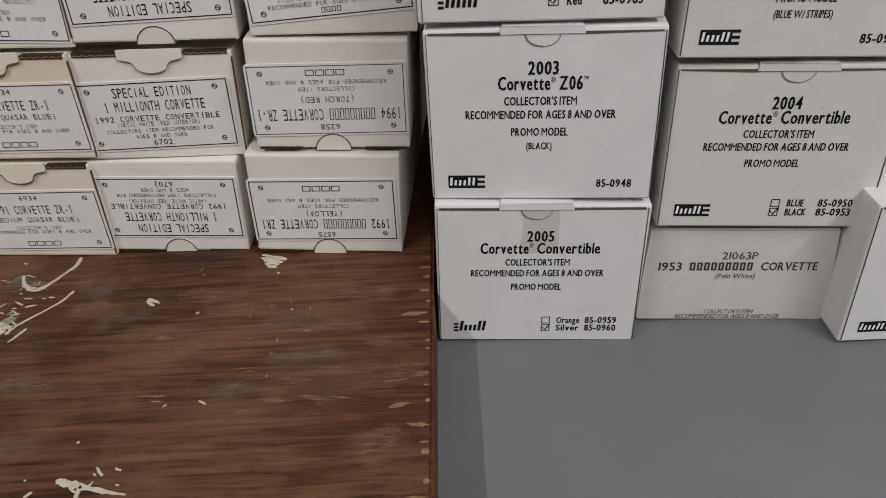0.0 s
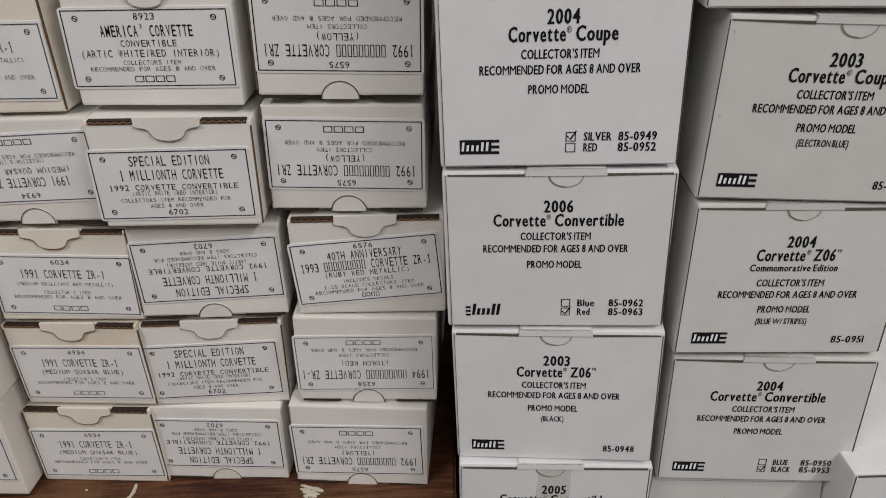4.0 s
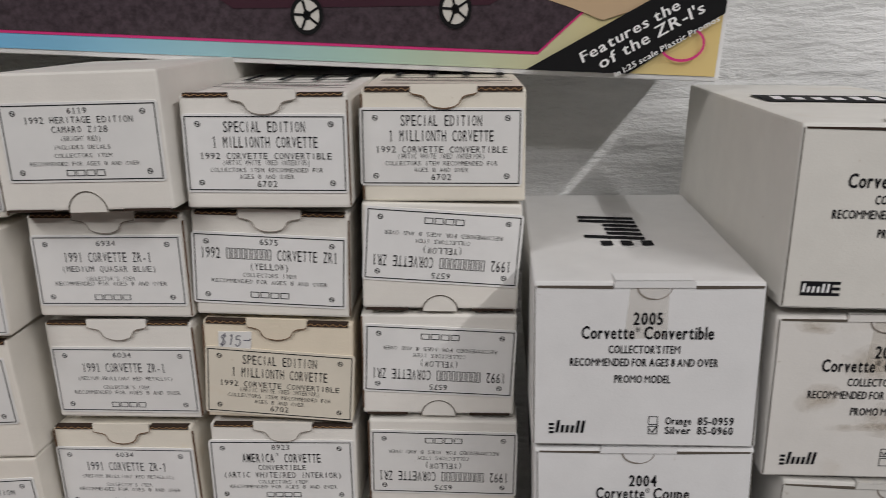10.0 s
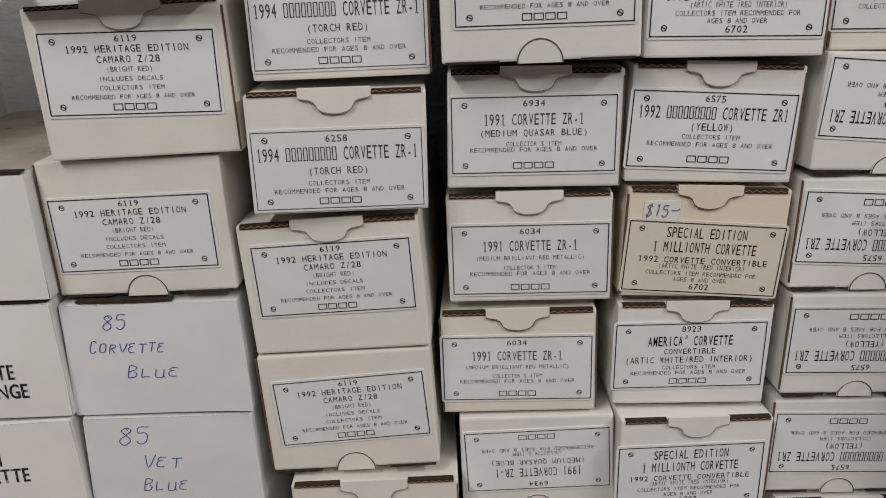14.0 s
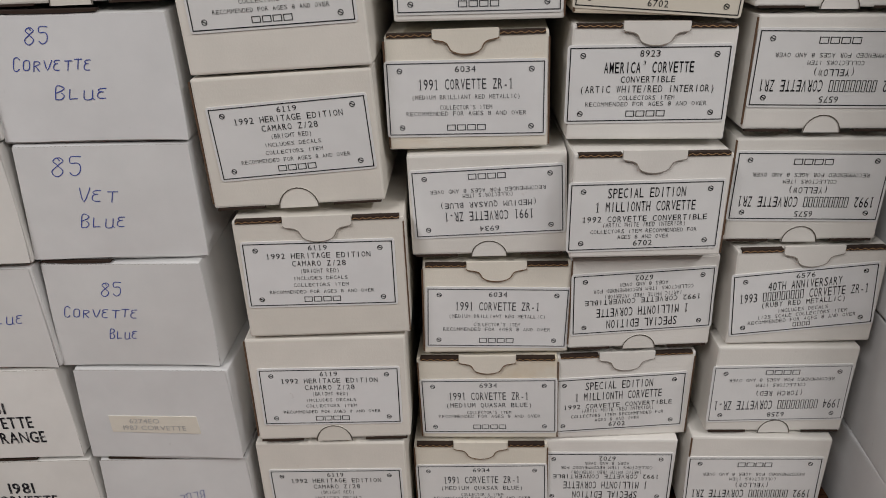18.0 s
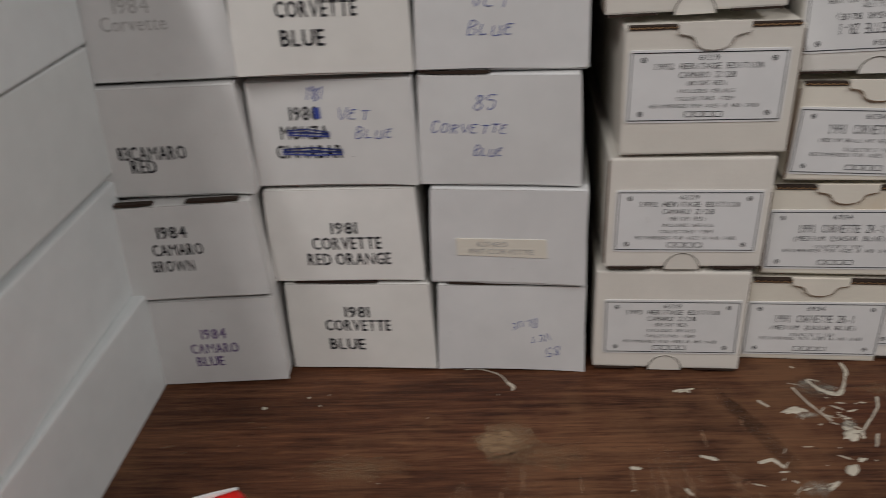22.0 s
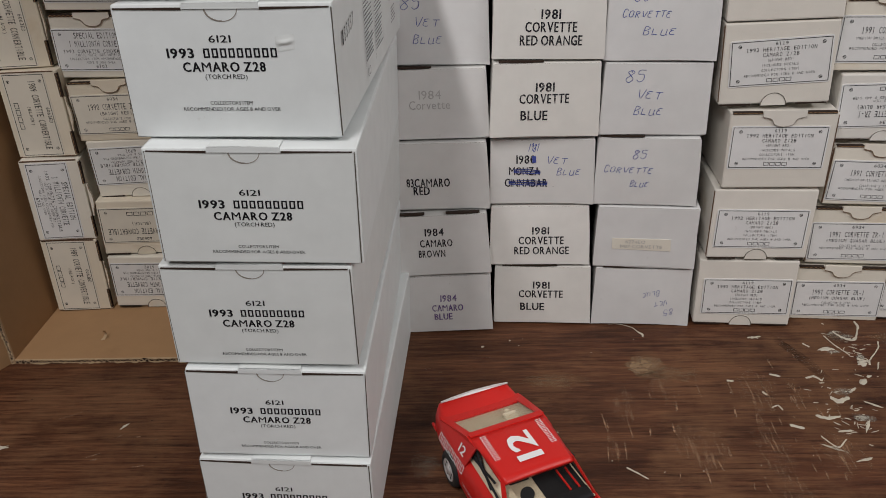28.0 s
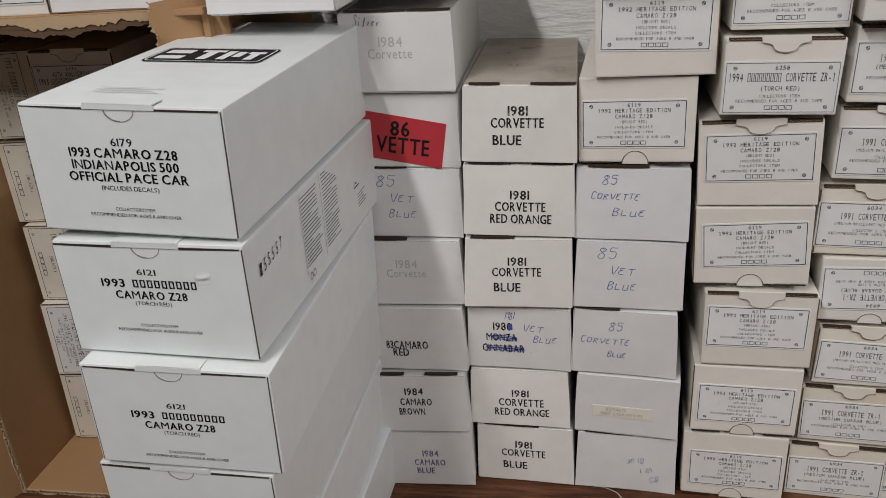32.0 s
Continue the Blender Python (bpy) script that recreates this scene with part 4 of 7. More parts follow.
def side_print(box, w):
    """Columns of fine print, a stamped number and a maker's panel along the right-hand side of a coupe carton."""
    side = pose(w / 2 + 0.0004, 0, 0, 0, 0, 90)

    def put(name, pr, mat, label="", parent=box):
        bm = bmesh.new()
        bm.from_mesh(pr.mesh("m", mat))
        bmesh.ops.transform(bm, matrix=side, verts=bm.verts)
        return part(name, bm, mat, parent, label)
    rnd = random.Random(11)
    for x0, x1, lines, top in ((0.088, 0.122, 20, 0.068), (0.130, 0.164, 22, 0.070), (0.205, 0.236, 5, 0.071), (0.207, 0.230, 5, 0.026)):
        pr = Print(0)
        for k in range(lines):
            z = top - 0.0026 * k
            pr.bar(x0, x1 - rnd.uniform(0, 0.007) - (0.014 if k % 7 == 6 else 0), z, z + 0.0008)
        put("text_column", pr, GREY_PRINT, "column of fine grey print")
    for x, z0, z1 in ((0.0862, 0.014, 0.072), (0.1262, 0.010, 0.074)):
        pr = Print(0)
        pr.bar(x, x + 0.0004, z0, z1)
        put("column_rule", pr, GREY_PRINT)
    for x in (0.0925, 0.0985):
        pr = Print(0)
        pr.ring(x, 0.0105, 0.0028, 0.0006)
        put("round_mark", pr, GREY_PRINT)
    pr = Print(0)
    for p, q in (((0.200, 0.034), (0.229, 0.034)), ((0.229, 0.034), (0.234, 0.046)), ((0.234, 0.046), (0.205, 0.046)), ((0.205, 0.046), (0.200, 0.034))):
        pr.stroke([p, q], 0.0010)
    pr.maker(0.217, 0.040, 0.024, 0.0075, 4, 0.4, 0.0012)
    put("maker_panel", pr, STAMP_INK, "slanted outlined maker's panel")
    for k, n in enumerate("155557"):
        pr = Print(0)
        pr.text(n, 0.018 + 0.0064 * k, 0.052 + 0.0006 * k, 0.0028, 0.0080, 0.0, 0.1)
        put("stamped_figure", pr, STAMP_INK)


side_print(SIDE_BOX, 0.1207)


def rounded(w, h, r):
    pts = []
    for sx, sz, a0 in ((1, 1, 0), (-1, 1, 90), (-1, -1, 180), (1, -1, 270)):
        pts += [(sx * (w / 2 - r) + r * math.cos(radians(a0 + 30 * k)), sz * (h / 2 - r) + r * math.sin(radians(a0 + 30 * k))) for k in range(4)]
    return pts


def top_panel(box, h):
    """A black rounded maker's panel with a white line and white blocks, printed across the lid."""
    lay = pose(-0.005, 0.128, h - 0.0002, -90, 0, 0)
    bm = plate(rounded(0.084, 0.044, 0.005), -0.0001, 0.0)
    bmesh.ops.transform(bm, matrix=lay, verts=bm.verts)
    panel = part("top_panel", bm, BLACK_INK, box, "black printed panel with white blocks")

    def print_on(name, pr, mat, m, parent):
        bm = bmesh.new()
        bm.from_mesh(pr.mesh("m", mat))
        bmesh.ops.transform(bm, matrix=m, verts=bm.verts)
        return part(name, bm, mat, parent)
    pr = Print(-0.0003)
    line = rounded(0.080, 0.040, 0.004)
    pr.stroke(line + line[:1], 0.0010)
    print_on("panel_line", pr, WHITE_INK, lay, panel)
    for x0, x1, z0, z1 in ((-0.036, -0.017, 0.003, 0.014), (-0.036, -0.017, -0.014, -0.004), (-0.011, 0.006, 0.008, 0.014), (-0.006, 0.001, -0.014, 0.008), (0.008, 0.014, -0.014, 0.012), (0.016, 0.022, -0.006, 0.010), (0.024, 0.036, 0.004, 0.010), (0.027, 0.033, -0.014, 0.004)):
        pr = Print(-0.0003)
        pr.bar(x0, x1, z0, z1)
        print_on("block", pr, WHITE_INK, lay, panel)
    for at in (0.030, 0.222):
        pr = Print(-0.0002)
        for k in range(3):
            pr.bar(-0.020, 0.020 - 0.006 * (k == 1), 0.0045 * k - 0.0045, 0.0045 * k - 0.0030)
        print_on("lid_print", pr, PALE_INK, pose(-0.010 if at < 0.1 else 0.012, at, h - 0.0001, -90, 0, 0), box)


top_panel(TOP_BOX, 0.0761)

# ---- plain hand-marked cartons ----
PLAIN = "stacked hand-marked cartons"


def plain_box(x, y, z, yaw, roll, w, h, what, depth=0.2, mat=GLOSSY, bow=0.0):
    return sealed_box("plain_box", x, y, z, yaw, roll, w, h, depth, mat, f"plain white carton {what}", PLAIN, tab=False, bow=bow)


def stamped(box, w, h, lines, mat=STAMP_INK):
    face_print(box, w, h, [(t, cx, cz, wf, hf, .045, 0) for t, cx, cz, wf, hf in lines], mat, -0.0006, "stamp")


def handwritten(box, w, h, lines, mat=BLUE_PEN, thick=0.00050):
    pr = Print(-0.0006)
    for text, cx, cz, wf, hf, rot in lines:
        pen(pr, text, (cx - .5) * w, h * (1 - cz), wf * w, hf * h, thick, 0.25, rot)
    drape(part("handwriting", pr.mesh("handwriting", mat), None, box), box)


def marked(kind, x, y, z, yaw, roll, w, h, depth=0.2):
    what = {"blue81": "stamped for a 1981 blue coupe", "orange81": "stamped for a 1981 red orange coupe", "monza": "stamped, struck out and relabelled in blue pen",
            "vet": "marked in blue pen for an 85 blue coupe", "cor": "marked in blue pen for an 85 blue coupe", "cor_wide": "marked in blue pen for an 85 blue coupe", "upside": "marked upside down in blue pen", "sticker": "with a small typed sticker",
            "camblue": "with a faded purple stamp", "cambrown": "stamped for a 1984 brown coupe", "camred": "stamped for a red 83 coupe", "pale84": "with a pale grey stamp", "silver84": "with a pale grey stamp and a pen note",
            "red86": "with a wide red tape label", "blank": "without marks"}[kind]
    card_of = {"blue81": WARM_CARD, "orange81": WARM_CARD, "vet": COOL_CARD, "cor": COOL_CARD, "cor_wide": COOL_CARD, "upside": COOL_CARD, "sticker": COOL_CARD, "blank": GLOSSY}
    bow = 0.0 if kind in ("sticker", "red86") else 0.0007 + 0.0013 * ((COUNT[0] * 29) % 10) / 10
    b = plain_box(x, y, z, yaw, roll, w, h, what, depth, card_of.get(kind, GREY_CARD), bow)
    if kind == "blue81":
        stamped(b, w, h, [("1981", .49, .32, .17, .115), ("CORVETTE", .485, .47, .46, .12), ("BLUE", .395, .69, .25, .125)])
    elif kind == "orange81":
        stamped(b, w, h, [("1981", .51, .41, .17, .115), ("CORVETTE", .515, .57, .46, .125), ("RED ORANGE", .52, .74, .56, .125)])
    elif kind == "monza":
        stamped(b, w, h, [("1980", .347, .302, .18, .12), ("MONZA", .335, .477, .30, .12), ("CINNABAR", .35, .655, .415, .12), (".", .62, .70, .012, .02)])
        pr = Print(-0.0008)
        for k in range(7):
            zz = h * (0.545 - 0.013 * (k % 4))
            pr.stroke([(-.27 * w, zz), (-.15 * w, zz + .012 * h * (-1) ** k), (-.01 * w, zz - .02 * h)], 0.0008)
            zz = h * (0.37 - 0.014 * (k % 4))
            pr.stroke([(-.32 * w, zz), (-.12 * w, zz + .015 * h * (-1) ** k), (.06 * w, zz - .01 * h)], 0.0008)
        pr.stroke([(-.075 * w, h * .75), (-.07 * w, h * .65)], 0.0035)
        drape(part("crossing_out", pr.mesh("crossing_out", BLUE_PEN), None, b), b)
        handwritten(b, w, h, [("1981", .417, .13, .11, .11, 0), ("VET", .65, .31, .21, .11, 0), ("BLUE", .77, .487, .24, .10, 0)])
    elif kind == "vet":
        handwritten(b, w, h, [("85", .30, .185, .20, .15, 0), ("VET", .44, .417, .24, .12, 0), ("BLUE", .445, .643, .28, .11, 0)])
    elif kind == "cor":
        handwritten(b, w, h, [("85", .42, .246, .15, .12, 0), ("CORVETTE", .32, .456, .49, .10, 0), ("BLUE", .435, .663, .19, .09, 0)])
    elif kind == "cor_wide":
        handwritten(b, w, h, [("85", .30, .17, .15, .12, 0), ("CORVETTE", .35, .375, .44, .10, 0), ("BLUE", .48, .597, .31, .10, 0)])
    elif kind == "upside":
        handwritten(b, w, h, [("BLUE", .593, .444, .19, .09, 194), ("VET", .708, .60, .15, .09, 198), ("85", .79, .746, .115, .10, 190)], BLUE_PEN, 0.00036)
    elif kind == "sticker":
        bm = plate([(-.33 * w, .315 * h), (.26 * w, .30 * h), (.25 * w, .49 * h), (-.335 * w, .49 * h)], -0.0008, -0.0003)
        st = part("sticker", bm, CREAM, b, "cream typed sticker")
        face_print(st, w, h, [("6274EO", .40, .56, .2, .05, 0, 0), ("1987 CORVETTE", .46, .635, .42, .05, 0, 0)], FADED_INK, -0.0011)
    elif kind == "camblue":
        stamped(b, w, h, [("1984", .547, .394, .17, .11), ("CAMARO", .534, .56, .33, .11), ("BLUE", .485, .714, .19, .11)], PURPLE_INK)
    elif kind == "cambrown":
        stamped(b, w, h, [("1984", .456, .277, .19, .115), ("CAMARO", .47, .451, .33, .115), ("BROWN", .42, .62, .27, .115)])
    elif kind == "camred":
        stamped(b, w, h, [("83CAMARO", .41, .58, .43, .12), ("RED", .342, .70, .16, .12)])
    elif kind in ("pale84", "silver84"):
        face_print(b, w, h, [("1984", .458, .36, .21, .12, 0, 0), ("Corvette", .45, .50, .39, .12, 0, 0)], FADED_INK, -0.0006, "stamp")
        if kind == "silver84":
            handwritten(b, w, h, [("Silver", .26, .10, .25, .13, 0)], GREY_PEN)
    elif kind == "red86":
        bm = plate([(-.49 * w, .18 * h), (.335 * w, .0 * h), (.393 * w, .594 * h), (-.49 * w, .80 * h)], -0.0009, -0.0003)
        st = part("tape_label", bm, RED_TAPE, b, "red tape label with black letters")
        pr = Print(-0.0012)
        pr.text("86", -.036 * w, .53 * h, .175 * w, .19 * h, .03, 0, -5)
        pr.text("VETTE", -.02 * w, .305 * h, .49 * w, .21 * h, .03, 0, -6)
        part("print", pr.mesh("print", BLACK_INK), None, st)
    return b


marked("camblue", -0.1816, -0.0041, 0.0005, 2.0, -0.2, 0.0921, 0.0656)
marked("cambrown", -0.1831, -0.0059, 0.0671, 1.4, -0.8, 0.0921, 0.0651)
marked("camred", -0.1831, 0.0013, 0.1334, 0.2, 0.2, 0.0921, 0.0670)
marked("pale84", -0.1823, 0.0066, 0.2008, 0.5, 0.2, 0.0921, 0.0651)
marked("vet", -0.1808, 0.0121, 0.2662, 0.8, 1.2, 0.0921, 0.0649)
marked("red86", -0.1795, 0.0124, 0.3311, -0.2, 1.7, 0.0921, 0.0655)
marked("silver84", -0.1790, 0.0072, 0.3971, 0.6, 1.2, 0.0921, 0.0654)
marked("blank", -0.1720, 0.0000, 0.4760, 0.5, 2.0, 0.0942, 0.0674)
marked("blank", -0.2560, -0.0500, 0.4725, 0.5, 0.3, 0.0942, 0.0674)
marked("blank", -0.3830, -0.0500, 0.4800, 0.5, 0.2, 0.0900, 0.0674)
model_box("special", -0.4760, -0.0480, 0.4800, 0.4, 0.3, 0.0840, 0.0610)
marked("blue81", -0.0850, 0.0075, 0.0009, -3.6, -0.3, 0.0931, 0.0665)
marked("orange81", -0.0884, 0.0072, 0.0686, -2.7, -0.4, 0.0923, 0.0644)
marked("monza", -0.0882, 0.0073, 0.1337, -2.8, 0.3, 0.0929, 0.0649)
marked("blue81", -0.0867, 0.0022, 0.2014, 2.0, 1.4, 0.0925, 0.0679)
marked("orange81", -0.0847, 0.0048, 0.2701, 0.4, 1.8, 0.0923, 0.0655)
GRIMY = marked("blue81", -0.0823, 0.0041, 0.3365, -0.2, 1.6, 0.0923, 0.0656)
grime = bmesh.new()
grime.faces.new([grime.verts.new(p) for p in ((-0.046, 0.001, 0.0658), (0.046, 0.001, 0.0658), (0.046, 0.198, 0.0658), (-0.046, 0.198, 0.0658))])
part("lid_grime", grime, dust_film(), GRIMY, "brown dust on the lid")
marked("upside", 0.0110, 0.0033, 0.0000, -3.6, 0.5, 0.0921, 0.0655)
marked("sticker", 0.0101, 0.0021, 0.0657, -6.0, 0.3, 0.0919, 0.0653)
marked("cor", 0.0065, 0.0053, 0.1310, -5.1, 0.8, 0.0902, 0.0670)
marked("vet", 0.0086, 0.0076, 0.1984, -1.2, 1.6, 0.0918, 0.0660)
marked("cor_wide", 0.0099, 0.0079, 0.2647, -2.1, 1.1, 0.0915, 0.0653)

# ---- larger promo cartons on the grey table ----
PROMO = "stacked promo model cartons"


def wordmark(pr, cx, cz, w, h, boxed):
    """The maker's mark, as plain slanted bars, in a black panel or alone."""
    if boxed:
        pr.bar(cx - w / 2, cx + w * 0.3, cz - h / 2, cz + h / 2)
        for k in (0.0, 0.4, 0.8):
            pr.bar(cx + w * 0.3, cx + w / 2, cz - h / 2 + h * k, cz - h / 2 + h * (k + 0.2))
    else:
        for k in (0.0, 0.4, 0.8):
            pr.bar(cx - w / 2, cx - w * 0.36, cz - h / 2 + h * k * .8, cz - h / 2 + h * (k * .8 + 0.18))
        for i in range(6):
            x0 = cx - w * 0.33 + w * 0.135 * i
            pr.bar(x0, x0 + w * 0.085, cz - h * 0.42, cz + h * (0.55 if i in (0, 4, 5) else 0.16), 0.15)


WATER_STAIN = scuff("dried_water_stain", (0.44, 0.365, 0.275), (22, 40, 20), 0.34, 0.62, 0.52)


def stain_patch(long, wide, seed):
    """An uneven round patch, flat in its own plane."""
    rnd, bm = random.Random(seed), bmesh.new()
    bm.faces.new([bm.verts.new((long / 2 * math.cos(a * math.pi / 12) * rnd.uniform(0.88, 1.0), wide / 2 * math.sin(a * math.pi / 12) * rnd.uniform(0.85, 1.0), 0)) for a in range(24)])
    return bm


def promo_box(x, y, z, yaw, roll, w, h, year, title, wide, extra="", codes=(), boxed=False, mat=COATED, depth=0.19, sub="", typo=False, taped=False, top_mark=False, lid_panel=False, what="white promo model carton with bold black print"):
    box = sealed_box("promo_box", x, y, z, yaw, roll, w, h, depth, mat, what, PROMO)
    d = 0.0
    lines = [(year, .5, .235 if sub else .215, .125, .070, .055, .015), (title, .5, .32 if sub else .298, wide, .073, .055, .015)]
    if sub:
        lines.append((sub, .49, .402, .40, .043, .050, .015))
        d = .104
    lines += [("COLLECTOR'S ITEM", .49, .397 + d, .31, .046, .050, .015), ("RECOMMENED FOR AGES 8 AND OVER" if typo else "RECOMMENDED FOR AGES 8 AND OVER", .49, .475 + d, .645, .046, .050, .015), ("PROMO MODEL", .488, .576 + d, .245, .046, .050, .015)]
    if extra:
        lines.append((extra, .488, .66 + d, .042 * len(extra) * .31 + .02, .046, .04, .015))
    if len(codes) == 1:
        lines.append((codes[0], .827, .893, .155, .048, .045, .0))
    else:
        for k, (tick, name, code) in enumerate(codes):
            zz = .832 + .06 * k
            lines += [("[x]" if tick else "[]", .545, zz, 0, 0, 0, 0), (name, .60 + .0095 * len(name), zz, .019 * len(name), .045, .045, 0), (code, .822, zz, .157, .047, .045, 0)]
    face_print(box, w, h, lines)
    pr = Print(-0.0006)
    wordmark(pr, -w * .338, h * .118, w * .168, h * .080, boxed)
    mark = part("wordmark", pr.mesh("wordmark", BLACK_INK), None, box)
    if boxed:
        for i in range(6):
            pr = Print(-0.0008)
            x0 = -w * .338 - w * .168 * (0.46 - 0.122 * i)
            up = 0.028 if i in (0, 4, 5) else 0.012
            pr.bar(x0, x0 + w * .0105, h * (.118 - .022), h * (.118 + up), 0.1)
            part("bar", pr.mesh("bar", WHITE_INK), None, mark)
    if taped:
        part("tape", plate([(-w * .10, h * .66), (w * .085, h * .68), (w * .085, h), (-w * .08, h)], -0.00055, -0.0005), TAPE, box, "strip of clear parcel tape")
    if mat is SOILED:
        for x0, z0, long, high, turn in ((.17, .40, .62, .34, 4), (-.06, .71, .21, .40, 86), (.34, .66, .34, .36, 12), (-.33, .93, .20, .12, -8), (-.28, .50, .24, .20, 15), (.05, .335, .74, .07, 3)):
            stain = part("stain", stain_patch(long * w, high * h, int(x0 * 100) + 50), WATER_STAIN, box, "brown water stain")
            stain.matrix_local = pose(x0 * w, -0.00052, z0 * h, 90, 0, 0) @ pose(0, 0, 0, 0, 0, turn)
    if top_mark:
        pr = Print(0)
        wordmark(pr, 0, 0, 0.066, 0.034, False)
        bm = bmesh.new()
        bm.from_mesh(pr.mesh("m", BLACK_INK))
        bmesh.ops.transform(bm, matrix=pose(-0.004, 0.094, h + 0.0001, -90, 0, 0) @ pose(0, 0, 0, 0, -90, 0), verts=bm.verts)
        part("top_wordmark", bm, BLACK_INK, box)
    if lid_panel:
        def on_lid(name, pr, mat):
            bm = bmesh.new()
            bm.from_mesh(pr.mesh("m", mat))
            bmesh.ops.transform(bm, matrix=pose(0, 0.105, h + 0.0001, -90, 0, 0), verts=bm.verts)
            part(name, bm, mat, box)
        pr = Print(0)
        pr.bar(-0.040, 0.034, -0.017, 0.017)
        on_lid("lid_panel", pr, BLACK_INK)
        for i in range(6):
            pr = Print(-0.0002)
            pr.bar(-0.034 + 0.011 * i, -0.028 + 0.011 * i, -0.010, 0.010 if i in (0, 4, 5) else 0.004, 0.15)
            on_lid("bar", pr, WHITE_INK)
    return box


CV, CP, ZZ = "Corvette\u00ae Convertible", "Corvette\u00ae Coupe", "Corvette\u00ae Z06\u2122"
SILVER5 = [(False, "Orange", "85-0959"), (True, "Silver", "85-0960")]
promo_box(0.4833, -0.0491, -0.0385, -2.9, 1.6, 0.1078, 0.0878, "2005", CV, .57, codes=SILVER5, taped=True)
promo_box(0.4851, -0.0458, 0.0500, -5.5, 0.4, 0.1087, 0.0879, "2003", ZZ, .38, "(BLACK)", ["85-0948"], True)
promo_box(0.4846, -0.0446, 0.1397, -4.7, 0.4, 0.1083, 0.0874, "2006", CV, .57, codes=[(False, "Blue", "85-0962"), (True, "Red", "85-0963")])
promo_box(0.4848, -0.0443, 0.2284, -4.0, 0.6, 0.1079, 0.0873, "2004", CP, .43, codes=[(True, "SILVER", "85-0949"), (False, "RED", "85-0952")], boxed=True)
promo_box(0.4842, -0.0452, 0.3168, -3.7, 1.4, 0.1089, 0.0866, "2005", CV, .57, codes=SILVER5, taped=True, top_mark=True)
promo_box(0.5996, -0.0443, 0.0253, -3.8, 1.6, 0.1075, 0.0880, "2004", CV, .57, codes=[(False, "BLUE", "85-0950"), (True, "BLACK", "85-0953")], boxed=True, mat=DINGY)
promo_box(0.6008, -0.0451, 0.1162, -0.7, 2.7, 0.1082, 0.0872, "2004", ZZ, .38, "(BLUE W/ STRIPES)", ["85-0951"], True, sub="Commemorative Edition", mat=DINGY)
promo_box(0.6036, -0.0462, 0.2049, -2.1, 3.8, 0.1082, 0.0861, "2003", CP, .43, "(ELECTRON BLUE)", ["85-0946"], True, mat=DINGY)
promo_box(0.5989, -0.0462, 0.2945, -3.1, 2.1, 0.1082, 0.0870, "2005", CV, .57, codes=[(True, "Orange", "85-0959"), (False, "Silver", "85-0960")], mat=SOILED, taped=True, what="water-stained promo carton with a strip of old tape")
promo_box(0.6007, -0.0492, 0.3849, -2.6, 3.0, 0.1082, 0.0876, "2001", "Corvette Convertible", .57, "(White)", ["85-6221"], True, mat=SPOTTED, typo=True, lid_panel=True, depth=0.205, what="spotted old white promo carton topping its stack")
promo_box(0.6981, -0.0650, -0.0385, 0.8, 1.7, 0.1082, 0.0857, "2004", CP, .43, codes=[(False, "SILVER", "85-0949"), (True, "RED", "85-0952")], boxed=True)


def polo_box(x, y, z, yaw, roll, w, h):
    box = sealed_box("promo_box", x, y, z, yaw, roll, w, h, 0.17, DINGY, "low cream promo carton under the taller stack", PROMO, tab=False)
    face_print(box, w, h, [("21063P", .499, .281, .19, .075, .0, 0), ("1953 *9 CORVETTE", .498, .394, .855, .085, .032, 0), ("(Polo White)", .493, .496, .21, .06, .0, .1), ("COLLECTOR'S ITEM", .493, .895, .27, .045, 0, .2), ("RECOMMENDED FOR AGES 8 AND OVER", .491, .947, .58, .045, 0, .2)], DARK_PRINT)


polo_box(0.5930, -0.0401, -0.0385, -3.6, 1.2, 0.0994, 0.0611)

# ---- open carton on its side ----


TORN = card("torn_kraft_fibre", (0.50, 0.36, 0.22), (0.24, 0.15, 0.08), 0.5, 0.0, 0.9)


